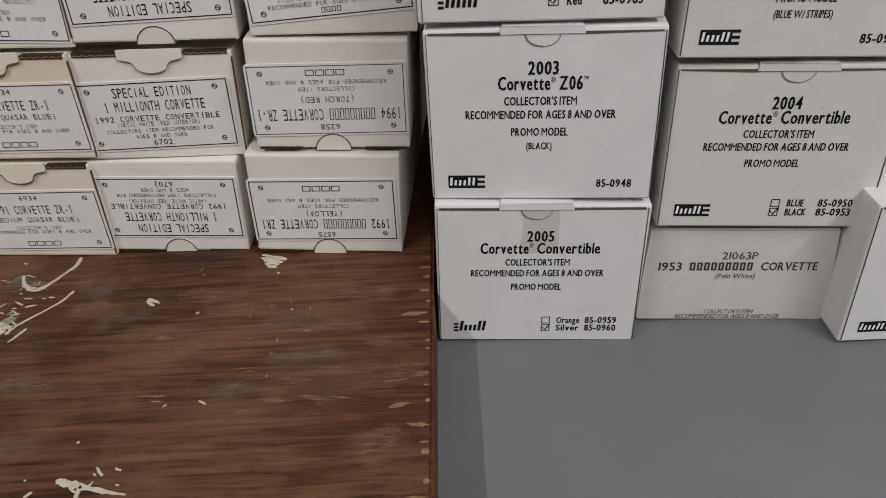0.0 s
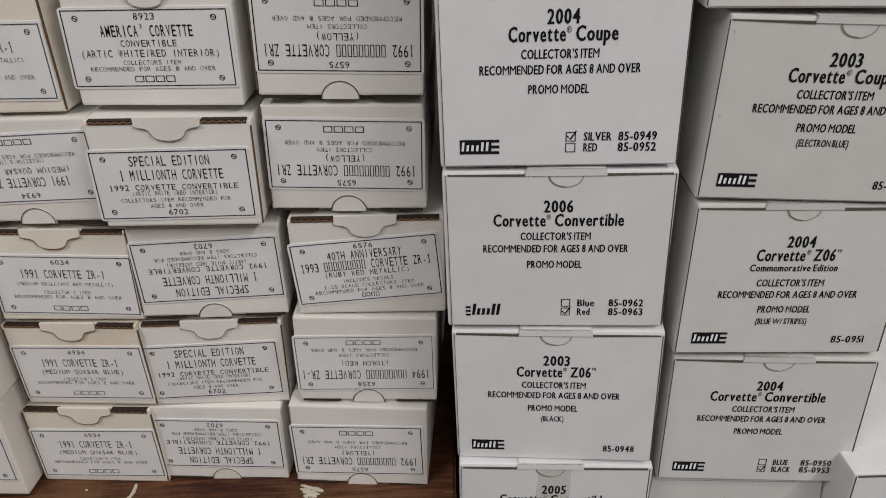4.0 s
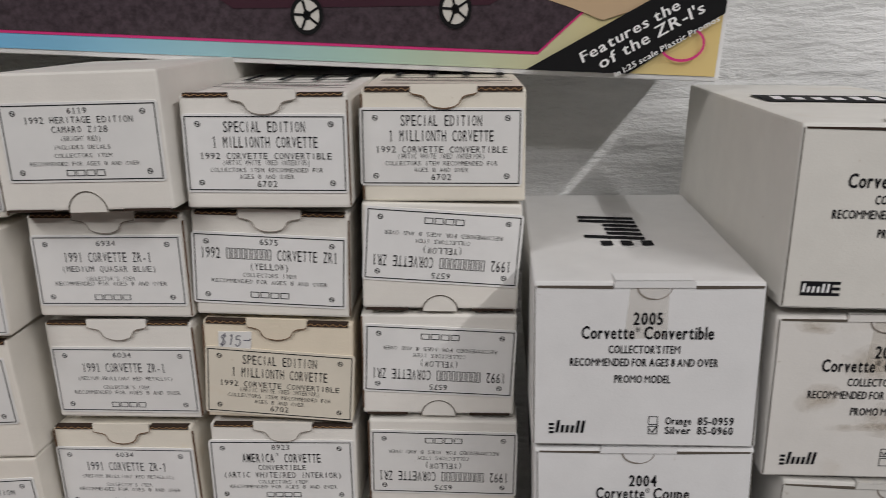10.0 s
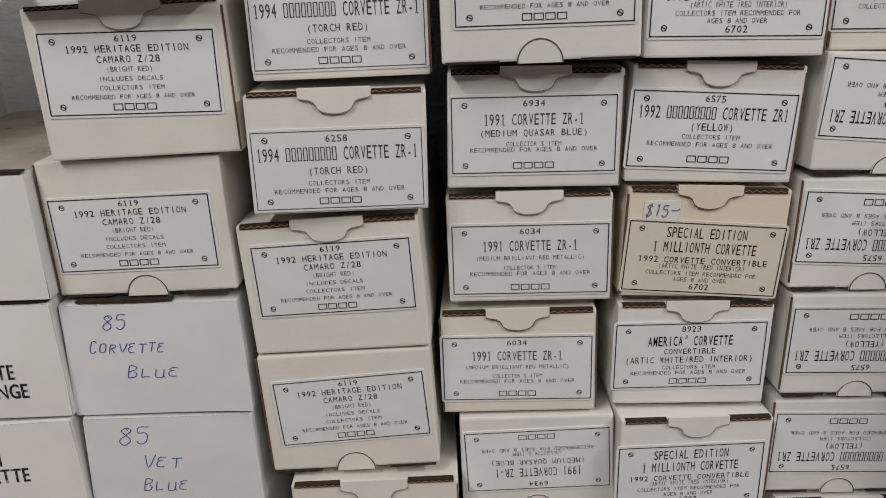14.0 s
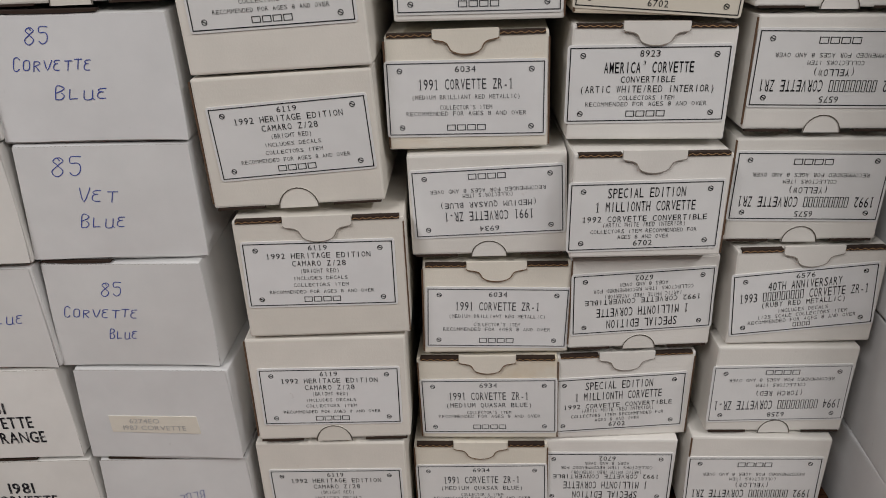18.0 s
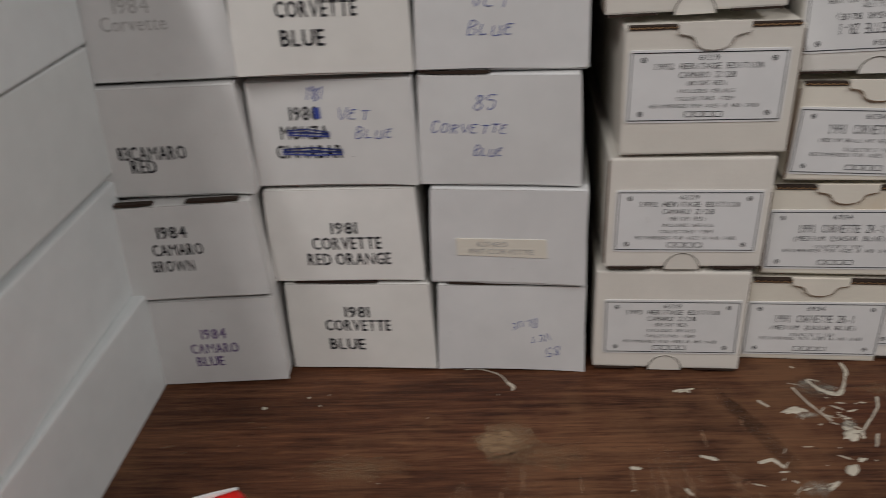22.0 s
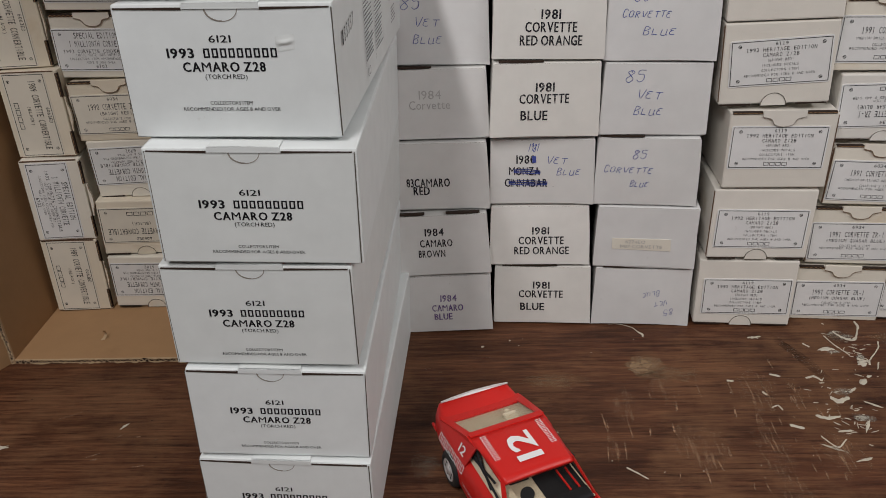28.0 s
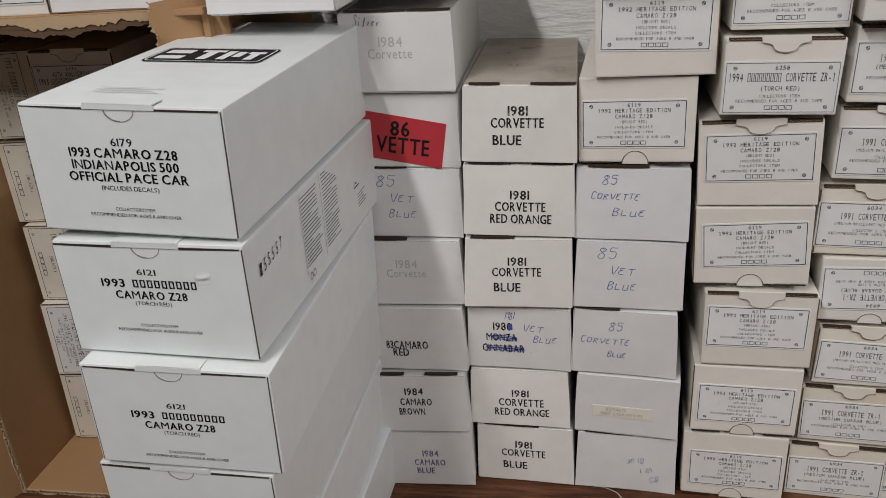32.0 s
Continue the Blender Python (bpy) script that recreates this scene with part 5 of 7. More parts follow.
def corrugated_edge(c, place, length, thick, rnd):
    """A torn edge of board: a dark sheet as the hollows' shade, a wavy core and two ragged liners."""
    def band(rows):
        bm = bmesh.new()
        lines = [[bm.verts.new(place(*p)) for p in row] for row in rows]
        for p, q in zip(lines, lines[1:]):
            for i in range(len(p) - 1):
                bm.faces.new((p[i], p[i + 1], q[i + 1], q[i]))
        bmesh.ops.recalc_face_normals(bm, faces=bm.faces)
        return bm
    # Flat dark sheet: the shade inside the flutes is put into its colour.
    part("hollow", band([[(0, 0.0005, 0.0004), (0, thick - 0.0005, 0.0004)], [(length, 0.0005, 0.0004), (length, thick - 0.0005, 0.0004)]]), FLUTE_AND_SHADE, c, "dark sheet painting the shade in the corrugated edge")
    n = int(length / 0.0011)
    rows = []
    for i in range(n + 1):
        u = length * i / n
        v = thick / 2 + (thick / 2 - 0.0009) * math.sin(u / 0.0056 * 2 * math.pi + 0.8 * math.sin(u * 90)) + rnd.uniform(-0.0005, 0.0005)
        out = 0.0010 + rnd.uniform(-0.0005, 0.0008)
        rows.append([(u, v - 0.0005, 0.0002), (u, v - 0.0004, out), (u, v + 0.0004, out), (u, v + 0.0005, 0.0002)])
    part("wavy_core", band(rows), TORN, c, "torn wavy paper core")
    n = int(length / 0.0022)
    for v, s in ((0.0002, 1), (thick - 0.0002, -1)):
        rows = []
        curl = 0.0
        for i in range(n + 1):
            curl = 0.7 * curl + rnd.uniform(-0.0012, 0.0012)
            out = max(0.0004, 0.0014 + 0.8 * curl + rnd.uniform(-0.0009, 0.0009))
            inner = max(0.0007, 0.0009 + s * curl * 0.5)
            u = length * i / n
            rows.append([(u, v, -0.0004), (u, v + s * inner * 0.2, out), (u, v + s * inner, out * 0.9), (u, v + s * 0.0008, 0.0002)])
        part("torn_liner", band(rows), TORN, c, "ragged torn liner")


def open_carton():
    c = tagged(new("open_carton"), "brown corrugated carton lying open on its side, full of cartons", "carton")
    c.location = (-0.607, -0.047, 0)
    w, d, h, t = 0.300, 0.246, 0.4800, 0.005
    part("bottom_wall", block(0, w, 0, d, 0, t, 0.0008), KRAFT, c)
    part("top_wall", block(0, w, -0.008, d, h - t, h, 0.0008), KRAFT, c)
    part("side_wall", block(0, t, 0, d, t, h - t, 0.0008), KRAFT, c)
    part("side_wall", block(w - t, w, 0, d, t, h - t, 0.0008), KRAFT, c)
    part("back_wall", block(t, w - t, d - t, d, t, h - t, 0.0008), KRAFT, c)
    rnd = random.Random(5)
    corrugated_edge(c, lambda u, v, out: (u, -out, v), w, t, rnd)
    corrugated_edge(c, lambda u, v, out: (v, -out, u), h - 0.02, t, rnd)
    # torn stub of the top flap: two ragged plies of liner with frayed fluting between them
    def ragged(x0, x1, top, drop, y0, y1, rough, n=130):
        low, high, drift = [], [], 0.0
        for i in range(n + 1):
            x = x0 + (x1 - x0) * i / n
            drift = 0.86 * drift + rnd.uniform(-0.0011, 0.0011) * rough
            low.append((x, top - drop - drift - rnd.uniform(0, 0.0012) * rough + 0.003 * math.sin(x * 26)))
            high.append((x, top + rnd.uniform(-0.0003, 0.0003)))
        bm = plate(low + high[::-1], y0, y1)
        bmesh.ops.recalc_face_normals(bm, faces=bm.faces)
        return bm
    part("torn_flap", ragged(0.0, 0.262, h, 0.0085, -0.0100, -0.0086, 1.0), KRAFT, c, "torn stub of the top flap")
    part("torn_liner", ragged(0.0, 0.262, h - 0.0006, 0.0050, -0.0122, -0.0112, 1.3), TORN, c, "ragged torn liner")
    part("torn_fluting", ragged(0.0, 0.262, h - 0.0060, 0.0030, -0.0112, -0.0101, 1.0), RAW_AND_SEAM, c, "dark frayed fluting")
    # stub of the side flap, bent outwards, its free edge frayed
    flap, edge = bmesh.new(), []
    rows = 26
    for i in range(rows + 1):
        z = h - 0.060 + 0.066 * i / rows
        x = 0.2585 + rnd.uniform(-0.0011, 0.0011) + 0.002 * math.sin(i * 0.5)
        edge.append((x, z))
    outline = edge[::-1] + [(0.303, h - 0.060), (0.303, h + 0.010)]
    plate(outline, -0.0180, -0.0135, flap)
    for v in flap.verts:
        v.co.y += 0.75 * (v.co.x - 0.2585)
        v.co.x += 0.006
    bmesh.ops.recalc_face_normals(flap, faces=flap.faces)
    part("side_flap", flap, KRAFT, c, "bent stub of the side flap")
    fray = bmesh.new()
    for x, z in edge:
        k = rnd.uniform(0.0006, 0.0026)
        x += 0.006
        q = [fray.verts.new(p) for p in ((x + 0.0006, -0.0182, z - 0.0012), (x - k, -0.0186 - k * 0.3, z + rnd.uniform(-0.002, 0.002)), (x + 0.0006, -0.0182, z + 0.0012))]
        fray.faces.new(q)
    part("frayed_edge", fray, TORN, c, "frayed torn edge")
    bm = block(-0.004, 0.0, -0.060, 0.0, 0.0, h - 0.02, 0.0008)
    bmesh.ops.transform(bm, matrix=pose(0, 0, 0, 0, 0, -28), verts=bm.verts)
    part("side_flap", bm, KRAFT, c)
    bm = bmesh.new()
    line = [(0, 0, 0), (0.002, 0.003, 0.002), (0.004, 0.004, 0.006), (0.0035, 0.002, 0.010), (0.006, 0, 0.012)]
    wide = (0.004, 0.0035, 0.0022, 0.003, 0.0012)
    for k in range(2):
        rows = [[bm.verts.new((x + s * q / 2, y + 0.0004 * k, z)) for s in (-1, 1)] for (x, y, z), q in zip(line, wide)]
        for p, q in zip(rows, rows[1:]):
            bm.faces.new((p[0], p[1], q[1], q[0]))
    part("torn_shred", bm, TORN, c, "curled shred of torn liner").location = (0.079, 0.030, 0.0045)
    return c


open_carton()

# ---- art-printed kit box above the stacks ----
PRINTS = {n: material(n, c, 0.28)[0] for n, c in (("printed_sky_blue", (.16, .42, .66)), ("printed_pink", (.62, .04, .20)), ("printed_mint", (.40, .55, .40)), ("printed_sand", (.66, .50, .20)), ("printed_car_pink", (.50, .11, .24)), ("printed_black", (.02, .02, .022)), ("printed_dark_sill", (.05, .02, .03)), ("printed_wheel", (.60, .58, .54)), ("printed_stone", (.52, .38, .24)))}
PRINTS["printed_black"] = material("printed_black_matt", (.008, .008, .009), 0.6, 0.0, 0.15)[0]
ROAD = plain_noisy("printed_asphalt_photo", (0.055, 0.040, 0.048), 240, 0.5, 0.28, 300, 0.0001)


def gradient_band():
    m, n, l, b = material("printed_rainbow_band", (0.3, 0.5, 0.5), 0.28)
    co = n.new("ShaderNodeTexCoord")
    sep = n.new("ShaderNodeSeparateXYZ")
    l.new(co.outputs["Object"], sep.inputs[0])
    rng = n.new("ShaderNodeMapRange")
    rng.inputs[1].default_value, rng.inputs[2].default_value = -0.24, 0.24
    l.new(sep.outputs["X"], rng.inputs[0])
    r = ramp(n, l, rng.outputs[0], 0.05, 0.95, (.14, .40, .66), (.68, .52, .22))
    e = r.color_ramp.elements.new(0.55)
    e.color = (.38, .55, .47, 1)
    l.new(r.outputs["Color"], b.inputs["Base Color"])
    return m


def kit_box():
    k = tagged(new("kit_box"), "large glossy kit box with a colourful car picture on its front", "box")
    k.matrix_world = pose(0.3190, 0.099, 0.5008, 3, 4.9, 0)
    w, h, d = 0.486, 0.26, 0.095
    part("body", block(-w / 2, w / 2, 0, d, 0, h, 0.0025), GLOSSY, k)
    e = 0.0035

    def flat(name, pts, mat, y, label=""):
        return part(name, plate(pts, y, y + 0.0004), mat, k, label)
    flat("picture_band", [(-w / 2 + e, e), (w / 2 - e, e), (w / 2 - e, h - e), (-w / 2 + e, h - e)], gradient_band(), -0.0008, "blue, mint and sand printed border")
    x0, x1, z0 = -w / 2 + 0.020, w / 2 - 0.012, 0.0125
    flat("picture_edge", [(x0, z0), (x1 - 0.10, z0), (x1, z0 + 0.1), (x1, h - 0.02), (x0 - 0.004, h - 0.02), (x0 - 0.004, z0 + 0.006)], PRINTS["printed_pink"], -0.0012, "pink printed line")
    flat("picture", [(x0 + 0.002, z0 + 0.0018), (x1 - 0.10, z0 + 0.0018), (x1 - 0.002, z0 + 0.1), (x1 - 0.002, h - 0.022), (x0, h - 0.022), (x0, z0 + 0.0065)], ROAD, -0.0016, "dark asphalt in the printed picture")
    flat("picture_stones", [(0.125, 0.047), (0.150, 0.040), (0.168, 0.034), (0.185, 0.040), (0.215, 0.060), (0.215, 0.095), (0.110, 0.095), (0.108, 0.060)], PRINTS["printed_stone"], -0.0020)
    # the printed car: sill, body and two wheels
    flat("picture_car_sill", [(-0.052, 0.032), (0.100, 0.040), (0.120, 0.052), (0.118, 0.062), (-0.062, 0.050), (-0.062, 0.038)], PRINTS["printed_dark_sill"], -0.0020)
    flat("picture_car", [(-0.066, 0.040), (0.118, 0.050), (0.122, 0.075), (0.06, 0.10), (-0.03, 0.10), (-0.075, 0.070)], PRINTS["printed_car_pink"], -0.0024, "pink sports coupe in the printed picture")
    for cx, cz in ((-0.008, 0.030), (0.080, 0.037)):
        for r, mat, y in ((0.0115, "printed_black", -0.0028), (0.0088, "printed_wheel", -0.0032), (0.0028, "printed_black", -0.0036)):
            pts = [(cx + r * 0.85 * math.cos(2 * math.pi * i / 20), cz + r * math.sin(2 * math.pi * i / 20)) for i in range(20)]
            flat("picture_wheel", pts, PRINTS[mat], y)
        for i in range(5):
            a = 2 * math.pi * i / 5
            p, q = Vector((cx, cz)), Vector((cx + 0.0085 * math.cos(a + .6), cz + 0.0085 * math.sin(a + .6)))
            nrm = Vector((-(q - p).y, (q - p).x)).normalized() * 0.0007
            flat("picture_spoke", [tuple(p + nrm), tuple(p - nrm), tuple(q - nrm), tuple(q + nrm)], PRINTS["printed_black"], -0.0036)
    flat("banner", [(0.124, e), (0.186, e), (0.2395, 0.041), (0.2395, 0.0743)], PRINTS["printed_black"], -0.0040, "black diagonal banner with white words")
    pts = [(0.2165 + 0.013 * math.cos(2 * math.pi * i / 24), 0.0225 + 0.010 * math.sin(2 * math.pi * i / 24)) for i in range(24)]
    pr = Print(-0.0037)
    pr.stroke(pts + pts[:1], 0.0016)
    part("seal", pr.mesh("seal", PRINTS["printed_pink"]), None, k)
    pr = Print(-0.0046)
    for text, cx, cz, ww, cap in (("Features the", 0.184, 0.0285, 0.064, 0.0062), ("of the ZR-1's", 0.1970, 0.0265, 0.068, 0.0066), ("in 1:25 scale Plastic Promos", 0.2070, 0.0205, 0.068, 0.0034)):
        pr.text(text, cx, cz, ww, cap, 0.03, 0.1, 31.5)
    part("banner_text", pr.mesh("banner_text", WHITE_INK), None, k)
    return k


kit_box()

# ---- red stock car model ----
RED = material("glossy_red_plastic", (0.60, 0.018, 0.014), 0.36, 0.0, 0.35)[0]
RUBBER = material("black_rubber", (0.018, 0.018, 0.018), 0.6)[0]
CHROME = material("chrome_plating", (0.93, 0.93, 0.93), 0.30, 0.65)[0]
BEIGE = plain_noisy("beige_moulded_plastic", (0.66, 0.58, 0.43), 60, 0.10, 0.5, 200, 0.0005)
DARK = material("black_plastic", (0.02, 0.02, 0.022), 0.65, 0.0, 0.2)[0]


def clear_pane(name, gloss, rough):
    m, n, l, b = material(name, (0.5, 0.5, 0.48), 0.08)
    t, g, mx, out = n.new("ShaderNodeBsdfTransparent"), n.new("ShaderNodeBsdfGlossy"), n.new("ShaderNodeMixShader"), n["Material Output"]
    t.inputs[0].default_value = (0.90, 0.89, 0.86, 1)
    g.inputs["Roughness"].default_value = rough
    mx.inputs[0].default_value = gloss
    l.new(t.outputs[0], mx.inputs[1])
    l.new(g.outputs[0], mx.inputs[2])
    l.new(mx.outputs[0], out.inputs["Surface"])
    return m


PANE = clear_pane("clear_styrene", 0.004, 0.03)
HAZY_PANE = clear_pane("scuffed_clear_styrene", 0.07, 0.35)


def loft(sections, closed=True, caps=True):
    bm = bmesh.new()
    rings = [[bm.verts.new(p) for p in s] for s in sections]
    n = len(rings[0])
    for a, b in zip(rings, rings[1:]):
        for i in range(n if closed else n - 1):
            bm.faces.new((a[i], a[(i + 1) % n], b[(i + 1) % n], b[i]))
    if caps:
        bm.faces.new(rings[0][::-1])
        bm.faces.new(rings[-1])
    bmesh.ops.recalc_face_normals(bm, faces=bm.faces)
    return bm


def quad_plate(pts, thick):
    """A flat pane through four corners, with a little thickness."""
    p = [Vector(q) for q in pts]
    nrm = (p[1] - p[0]).cross(p[3] - p[0]).normalized() * thick / 2
    bm = bmesh.new()
    a, b = [bm.verts.new(q + nrm) for q in p], [bm.verts.new(q - nrm) for q in p]
    n = len(p)
    bm.faces.new(a)
    bm.faces.new(b[::-1])
    for i in range(n):
        bm.faces.new((a[i], b[i], b[(i + 1) % n], a[(i + 1) % n]))
    bmesh.ops.recalc_face_normals(bm, faces=bm.faces)
    return bm


def rod(p, q, r, n=8):
    p, q = Vector(p), Vector(q)
    m = Matrix.Translation((p + q) / 2) @ (q - p).to_track_quat("Z", "Y").to_matrix().to_4x4()
    bm = bmesh.new()
    bmesh.ops.create_cone(bm, cap_ends=True, segments=n, radius1=r, radius2=r, depth=(q - p).length, matrix=m)
    return bm


def flat_on(pr, m):
    """Lays a print drawn in x, z onto a plane given by the matrix."""
    bm = bmesh.new()
    bm.from_mesh(pr.mesh("m", WHITE_INK))
    bmesh.ops.transform(bm, matrix=m, verts=bm.verts)
    return bm


def race_car():
    c = tagged(new("model_car"), "red plastic stock car model with white number decals", "toy car")
    c.matrix_world = Matrix.Translation((-0.1525, -0.1555, 0)) @ pose(0, 0, 0, 0, 0, -65.6)
    # x forward from the tail, y to the car's left, z up

    def ring(x, hw, zb, zt, crown):
        half = [(hw * 0.92, zb), (hw * 0.985, zb + 0.005), (hw, zb + 0.010), (hw * 0.985, zt - 0.010), (hw * 0.935, zt - 0.004), (hw * 0.885, zt - 0.0008), (hw * 0.80, zt), (hw * 0.40, zt + crown)]
        return [(x, y, z) for y, z in half] + [(x, -y, z) for y, z in half[::-1]]
    body = [ring(-.0035, .0325, .016, .0420, .0002), ring(-.0005, .0345, .012, .0425, .0003), ring(.008, .0362, .010, .0408, .0003), ring(.022, .0378, .009, .0396, .0003), ring(.045, .0395, .008, .0388, .0004), ring(.075, .0400, .007, .0380, .0005),
            ring(.108, .0400, .007, .0374, .0006), ring(.136, .0408, .007, .0368, .0012), ring(.172, .0408, .007, .0340, .0016), ring(.198, .0395, .008, .0300, .0014), ring(.214, .0340, .010, .0250, .0008), ring(.221, .0305, .013, .0200, .0002)]
    part("body", loft(body), RED, c, smooth=True)
    belt, roof = 0.0378, 0.0570
    rb, rf = 0.059, 0.111      # roof, back and front
    wb, wf = 0.018, 0.136      # foot of the back and front windows
    sec = []
    for x, dz, hw in ((rb - 0.002, -0.0014, .0318), (rb + 0.008, 0, .0308), ((rb + rf) / 2, .0008, .0292), (rf - 0.006, 0, .0280), (rf, -0.0010, .0275)):
        top = [(x, y * hw, roof + dz + 0.0010 * (1 - y * y) - (0.0008 if abs(y) == 1 else 0)) for y in (-1, -.9, -.5, 0, .5, .9, 1)]
        low = [(x, y * hw * 0.97, roof + dz - 0.0022) for y in (1, 0, -1)]
        sec.append(top + low)
    part("roof", loft(sec), RED, c, smooth=True)
    for s in (-1, 1):
        part("front_pillar", loft([[(rf - .004, s * .0287, roof - .0006), (rf, s * .0272, roof - .0004), (rf, s * .0268, roof - .0022), (rf - .004, s * .0283, roof - .0024)], [(wf - .008, s * .0356, belt - .001), (wf - .001, s * .0338, belt - .001), (wf - .001, s * .0332, belt - .003), (wf - .008, s * .0350, belt - .003)]]), RED, c)
        # sail panel from the roof down to the rear wing
        part("rear_quarter", quad_plate([(rb - .003, s * .0310, roof - .0012), (rb + .013, s * .0302, roof - .0008), (rb + .007, s * .0372, belt - .001), (wb - .006, s * .0345, belt + .0012)], 0.0016), RED, c)
        part("window_frame", loft([[(rf - .004, s * .0288, roof - .0012), (rf - .004, s * .0276, roof - .0012), (rf - .004, s * .0276, roof - .0026), (rf - .004, s * .0288, roof - .0026)], [(rb + .010, s * .0290, roof - .0012), (rb + .010, s * .0278, roof - .0012), (rb + .010, s * .0278, roof - .0026), (rb + .010, s * .0290, roof - .0026)]]), RED, c)
    part("windscreen", quad_plate([(rf - .001, -.0270, roof - .001), (rf - .001, .0270, roof - .001), (wf, .0335, belt - .0006), (wf, -.0335, belt - .0006)], 0.0006), PANE, c, "clear windscreen").visible_shadow = False
    part("rear_window", quad_plate([(rb - .003, .0272, roof - .0006), (rb - .003, -.0272, roof - .0006), (wb + .003, -.0290, belt + .0032), (wb + .003, .0290, belt + .0032)], 0.0006), HAZY_PANE, c, "clear rear window").visible_shadow = False
    # red surround of the back window, flush with the pane
    for s in (-1, 1):
        part("rear_window_frame", quad_plate([(rb - .001, s * .0270, roof - .0002), (rb - .001, s * .0318, roof - .0010), (wb - .005, s * .0356, belt + .0012), (wb + .001, s * .0288, belt + .0029)], 0.0012), RED, c)
    part("rear_window_frame", quad_plate([(rb + .002, .0300, roof + .0004), (rb + .002, -.0300, roof + .0004), (rb - .004, -.0300, roof - .0008), (rb - .004, .0300, roof - .0008)], 0.0010), RED, c)
    part("rear_window_sill", quad_plate([(wb - .007, .0350, belt + .0014), (wb - .007, -.0350, belt + .0014), (wb + .004, -.0320, belt + .0034), (wb + .004, .0320, belt + .0034)], 0.0012), RED, c)
    # cockpit: deck, seat, dash, cage
    part("tub", block(0.0160, 0.1320, -0.0325, 0.0325, 0.0388, 0.0394, 0.0002), BEIGE, c)
    part("rear_shelf", quad_plate([(wb + .003, .0325, belt + .0010), (wb + .003, -.0325, belt + .0010), (rb - .003, -.0302, roof - .0045), (rb - .003, .0302, roof - .0045)], 0.001), BEIGE, c, "beige moulded rear deck")
    part("deck_hump", block(0.0380, 0.0480, 0.006, 0.018, 0.0420, 0.0500, 0.0020), BEIGE, c)
    part("deck_post", rod((0.0330, 0.014, 0.0400), (0.0340, 0.013, 0.0462), 0.0022, 12), BEIGE, c)
    seat = part("seat", block(0.0820, 0.1000, -0.018, -0.002, 0.0392, 0.0430, 0.0015), DARK, c)
    part("seat_back", block(0.0780, 0.0830, -0.018, -0.002, 0.0392, 0.0530, 0.0015), DARK, seat)
    part("dashboard", block(0.1220, 0.1330, -0.0310, 0.0310, 0.0382, 0.0412, 0.001), DARK, c)
    part("steering_wheel", rod((0.1150, -0.012, 0.0435), (0.1162, -0.012, 0.0442), 0.0052, 16), DARK, c)
    # Dark sheet over the left half of the cockpit floor.
    part("dark_floor_half", block(0.0740, 0.1240, 0.000, 0.031, 0.0395, 0.0398), DARK, c)
    part("passenger_tub", block(0.0860, 0.1200, -0.0300, -0.019, 0.0394, 0.0440, 0.0020), BEIGE, c, "beige moulded side tub")
    for s in (-1, 1):
        part("cage_bar", rod((0.0640, s * .0255, 0.0545), (0.0640, s * .0300, 0.0392), 0.0009), DARK, c)
        part("cage_bar", rod((0.0640, s * .0300, 0.0460), (0.1200, s * .0320, 0.0415), 0.0009), DARK, c)
        part("cage_bar", rod((0.0660, s * .0290, 0.0520), (0.0980, s * .0312, 0.0400), 0.0009), DARK, c)
        part("cage_bar", rod((0.0640, s * .0305, 0.0420), (0.1040, s * .0312, 0.0520), 0.0009), DARK, c)
    for k in (0.017, 0.024):
        part("cage_bar", rod((0.1040, k, 0.0440), (0.1220, k + 0.002, 0.0405), 0.0008), RED, c)
    # spoiler with a white lip
    part("spoiler_lip", loft([[(-.0042 + .003 * (y / .031) ** 2, y, .0438), (-.0008 + .003 * (y / .031) ** 2, y, .0452), (.0004, y, .0436), (-.0036 + .003 * (y / .031) ** 2, y, .0424)] for y in (-.0285, -.02, 0, .02, .0300)]), WHITE_INK, c, "white spoiler lip")
    part("rear_bumper_tip", block(-0.006, 0.004, -0.0360, -0.0335, 0.019, 0.0215, 0.0008), RED, c)
    # bonnet vents
    for y in (-0.0105, 0.0095):
        v = part("bonnet_vent", block(0.154, 0.181, y - 0.0062, y + 0.0062, 0.0330, 0.0368, 0.0006), DARK, c, "black louvred bonnet vent")
        for k in range(6):
            part("louvre", block(0.1555 + 0.0042 * k, 0.1577 + 0.0042 * k, y - 0.0054, y + 0.0054, 0.0368, 0.0375, 0.0002), DARK, v)
    # wheels
    for x in (0.043, 0.174):
        for s in (-1, 1):
            w = new("wheel")
            w.parent = c
            w.matrix_local = pose(x, s * 0.0358, 0.0148, 90 * s, 0, 0)
            bm = bmesh.new()
            prof = [(0.0090, -0.0058), (0.0128, -0.0062), (0.0144, -0.0042), (0.0148, 0), (0.0144, 0.0042), (0.0128, 0.0062), (0.0090, 0.0058)]
            rings = [[bm.verts.new((r * math.cos(2 * math.pi * i / 28), r * math.sin(2 * math.pi * i / 28), -z)) for i in range(28)] for r, z in prof]
            for a, b in zip(rings, rings[1:] + rings[:1]):
                for i in range(28):
                    bm.faces.new((a[i], a[(i + 1) % 28], b[(i + 1) % 28], b[i]))
            bmesh.ops.recalc_face_normals(bm, faces=bm.faces)
            part("tyre", bm, RUBBER, w, smooth=True)
            bm = bmesh.new()
            prof = [(0.0092, -0.0060), (0.0086, -0.0066), (0.0080, -0.0058), (0.0048, -0.0050), (0.0040, -0.0064), (0.0012, -0.0066)]
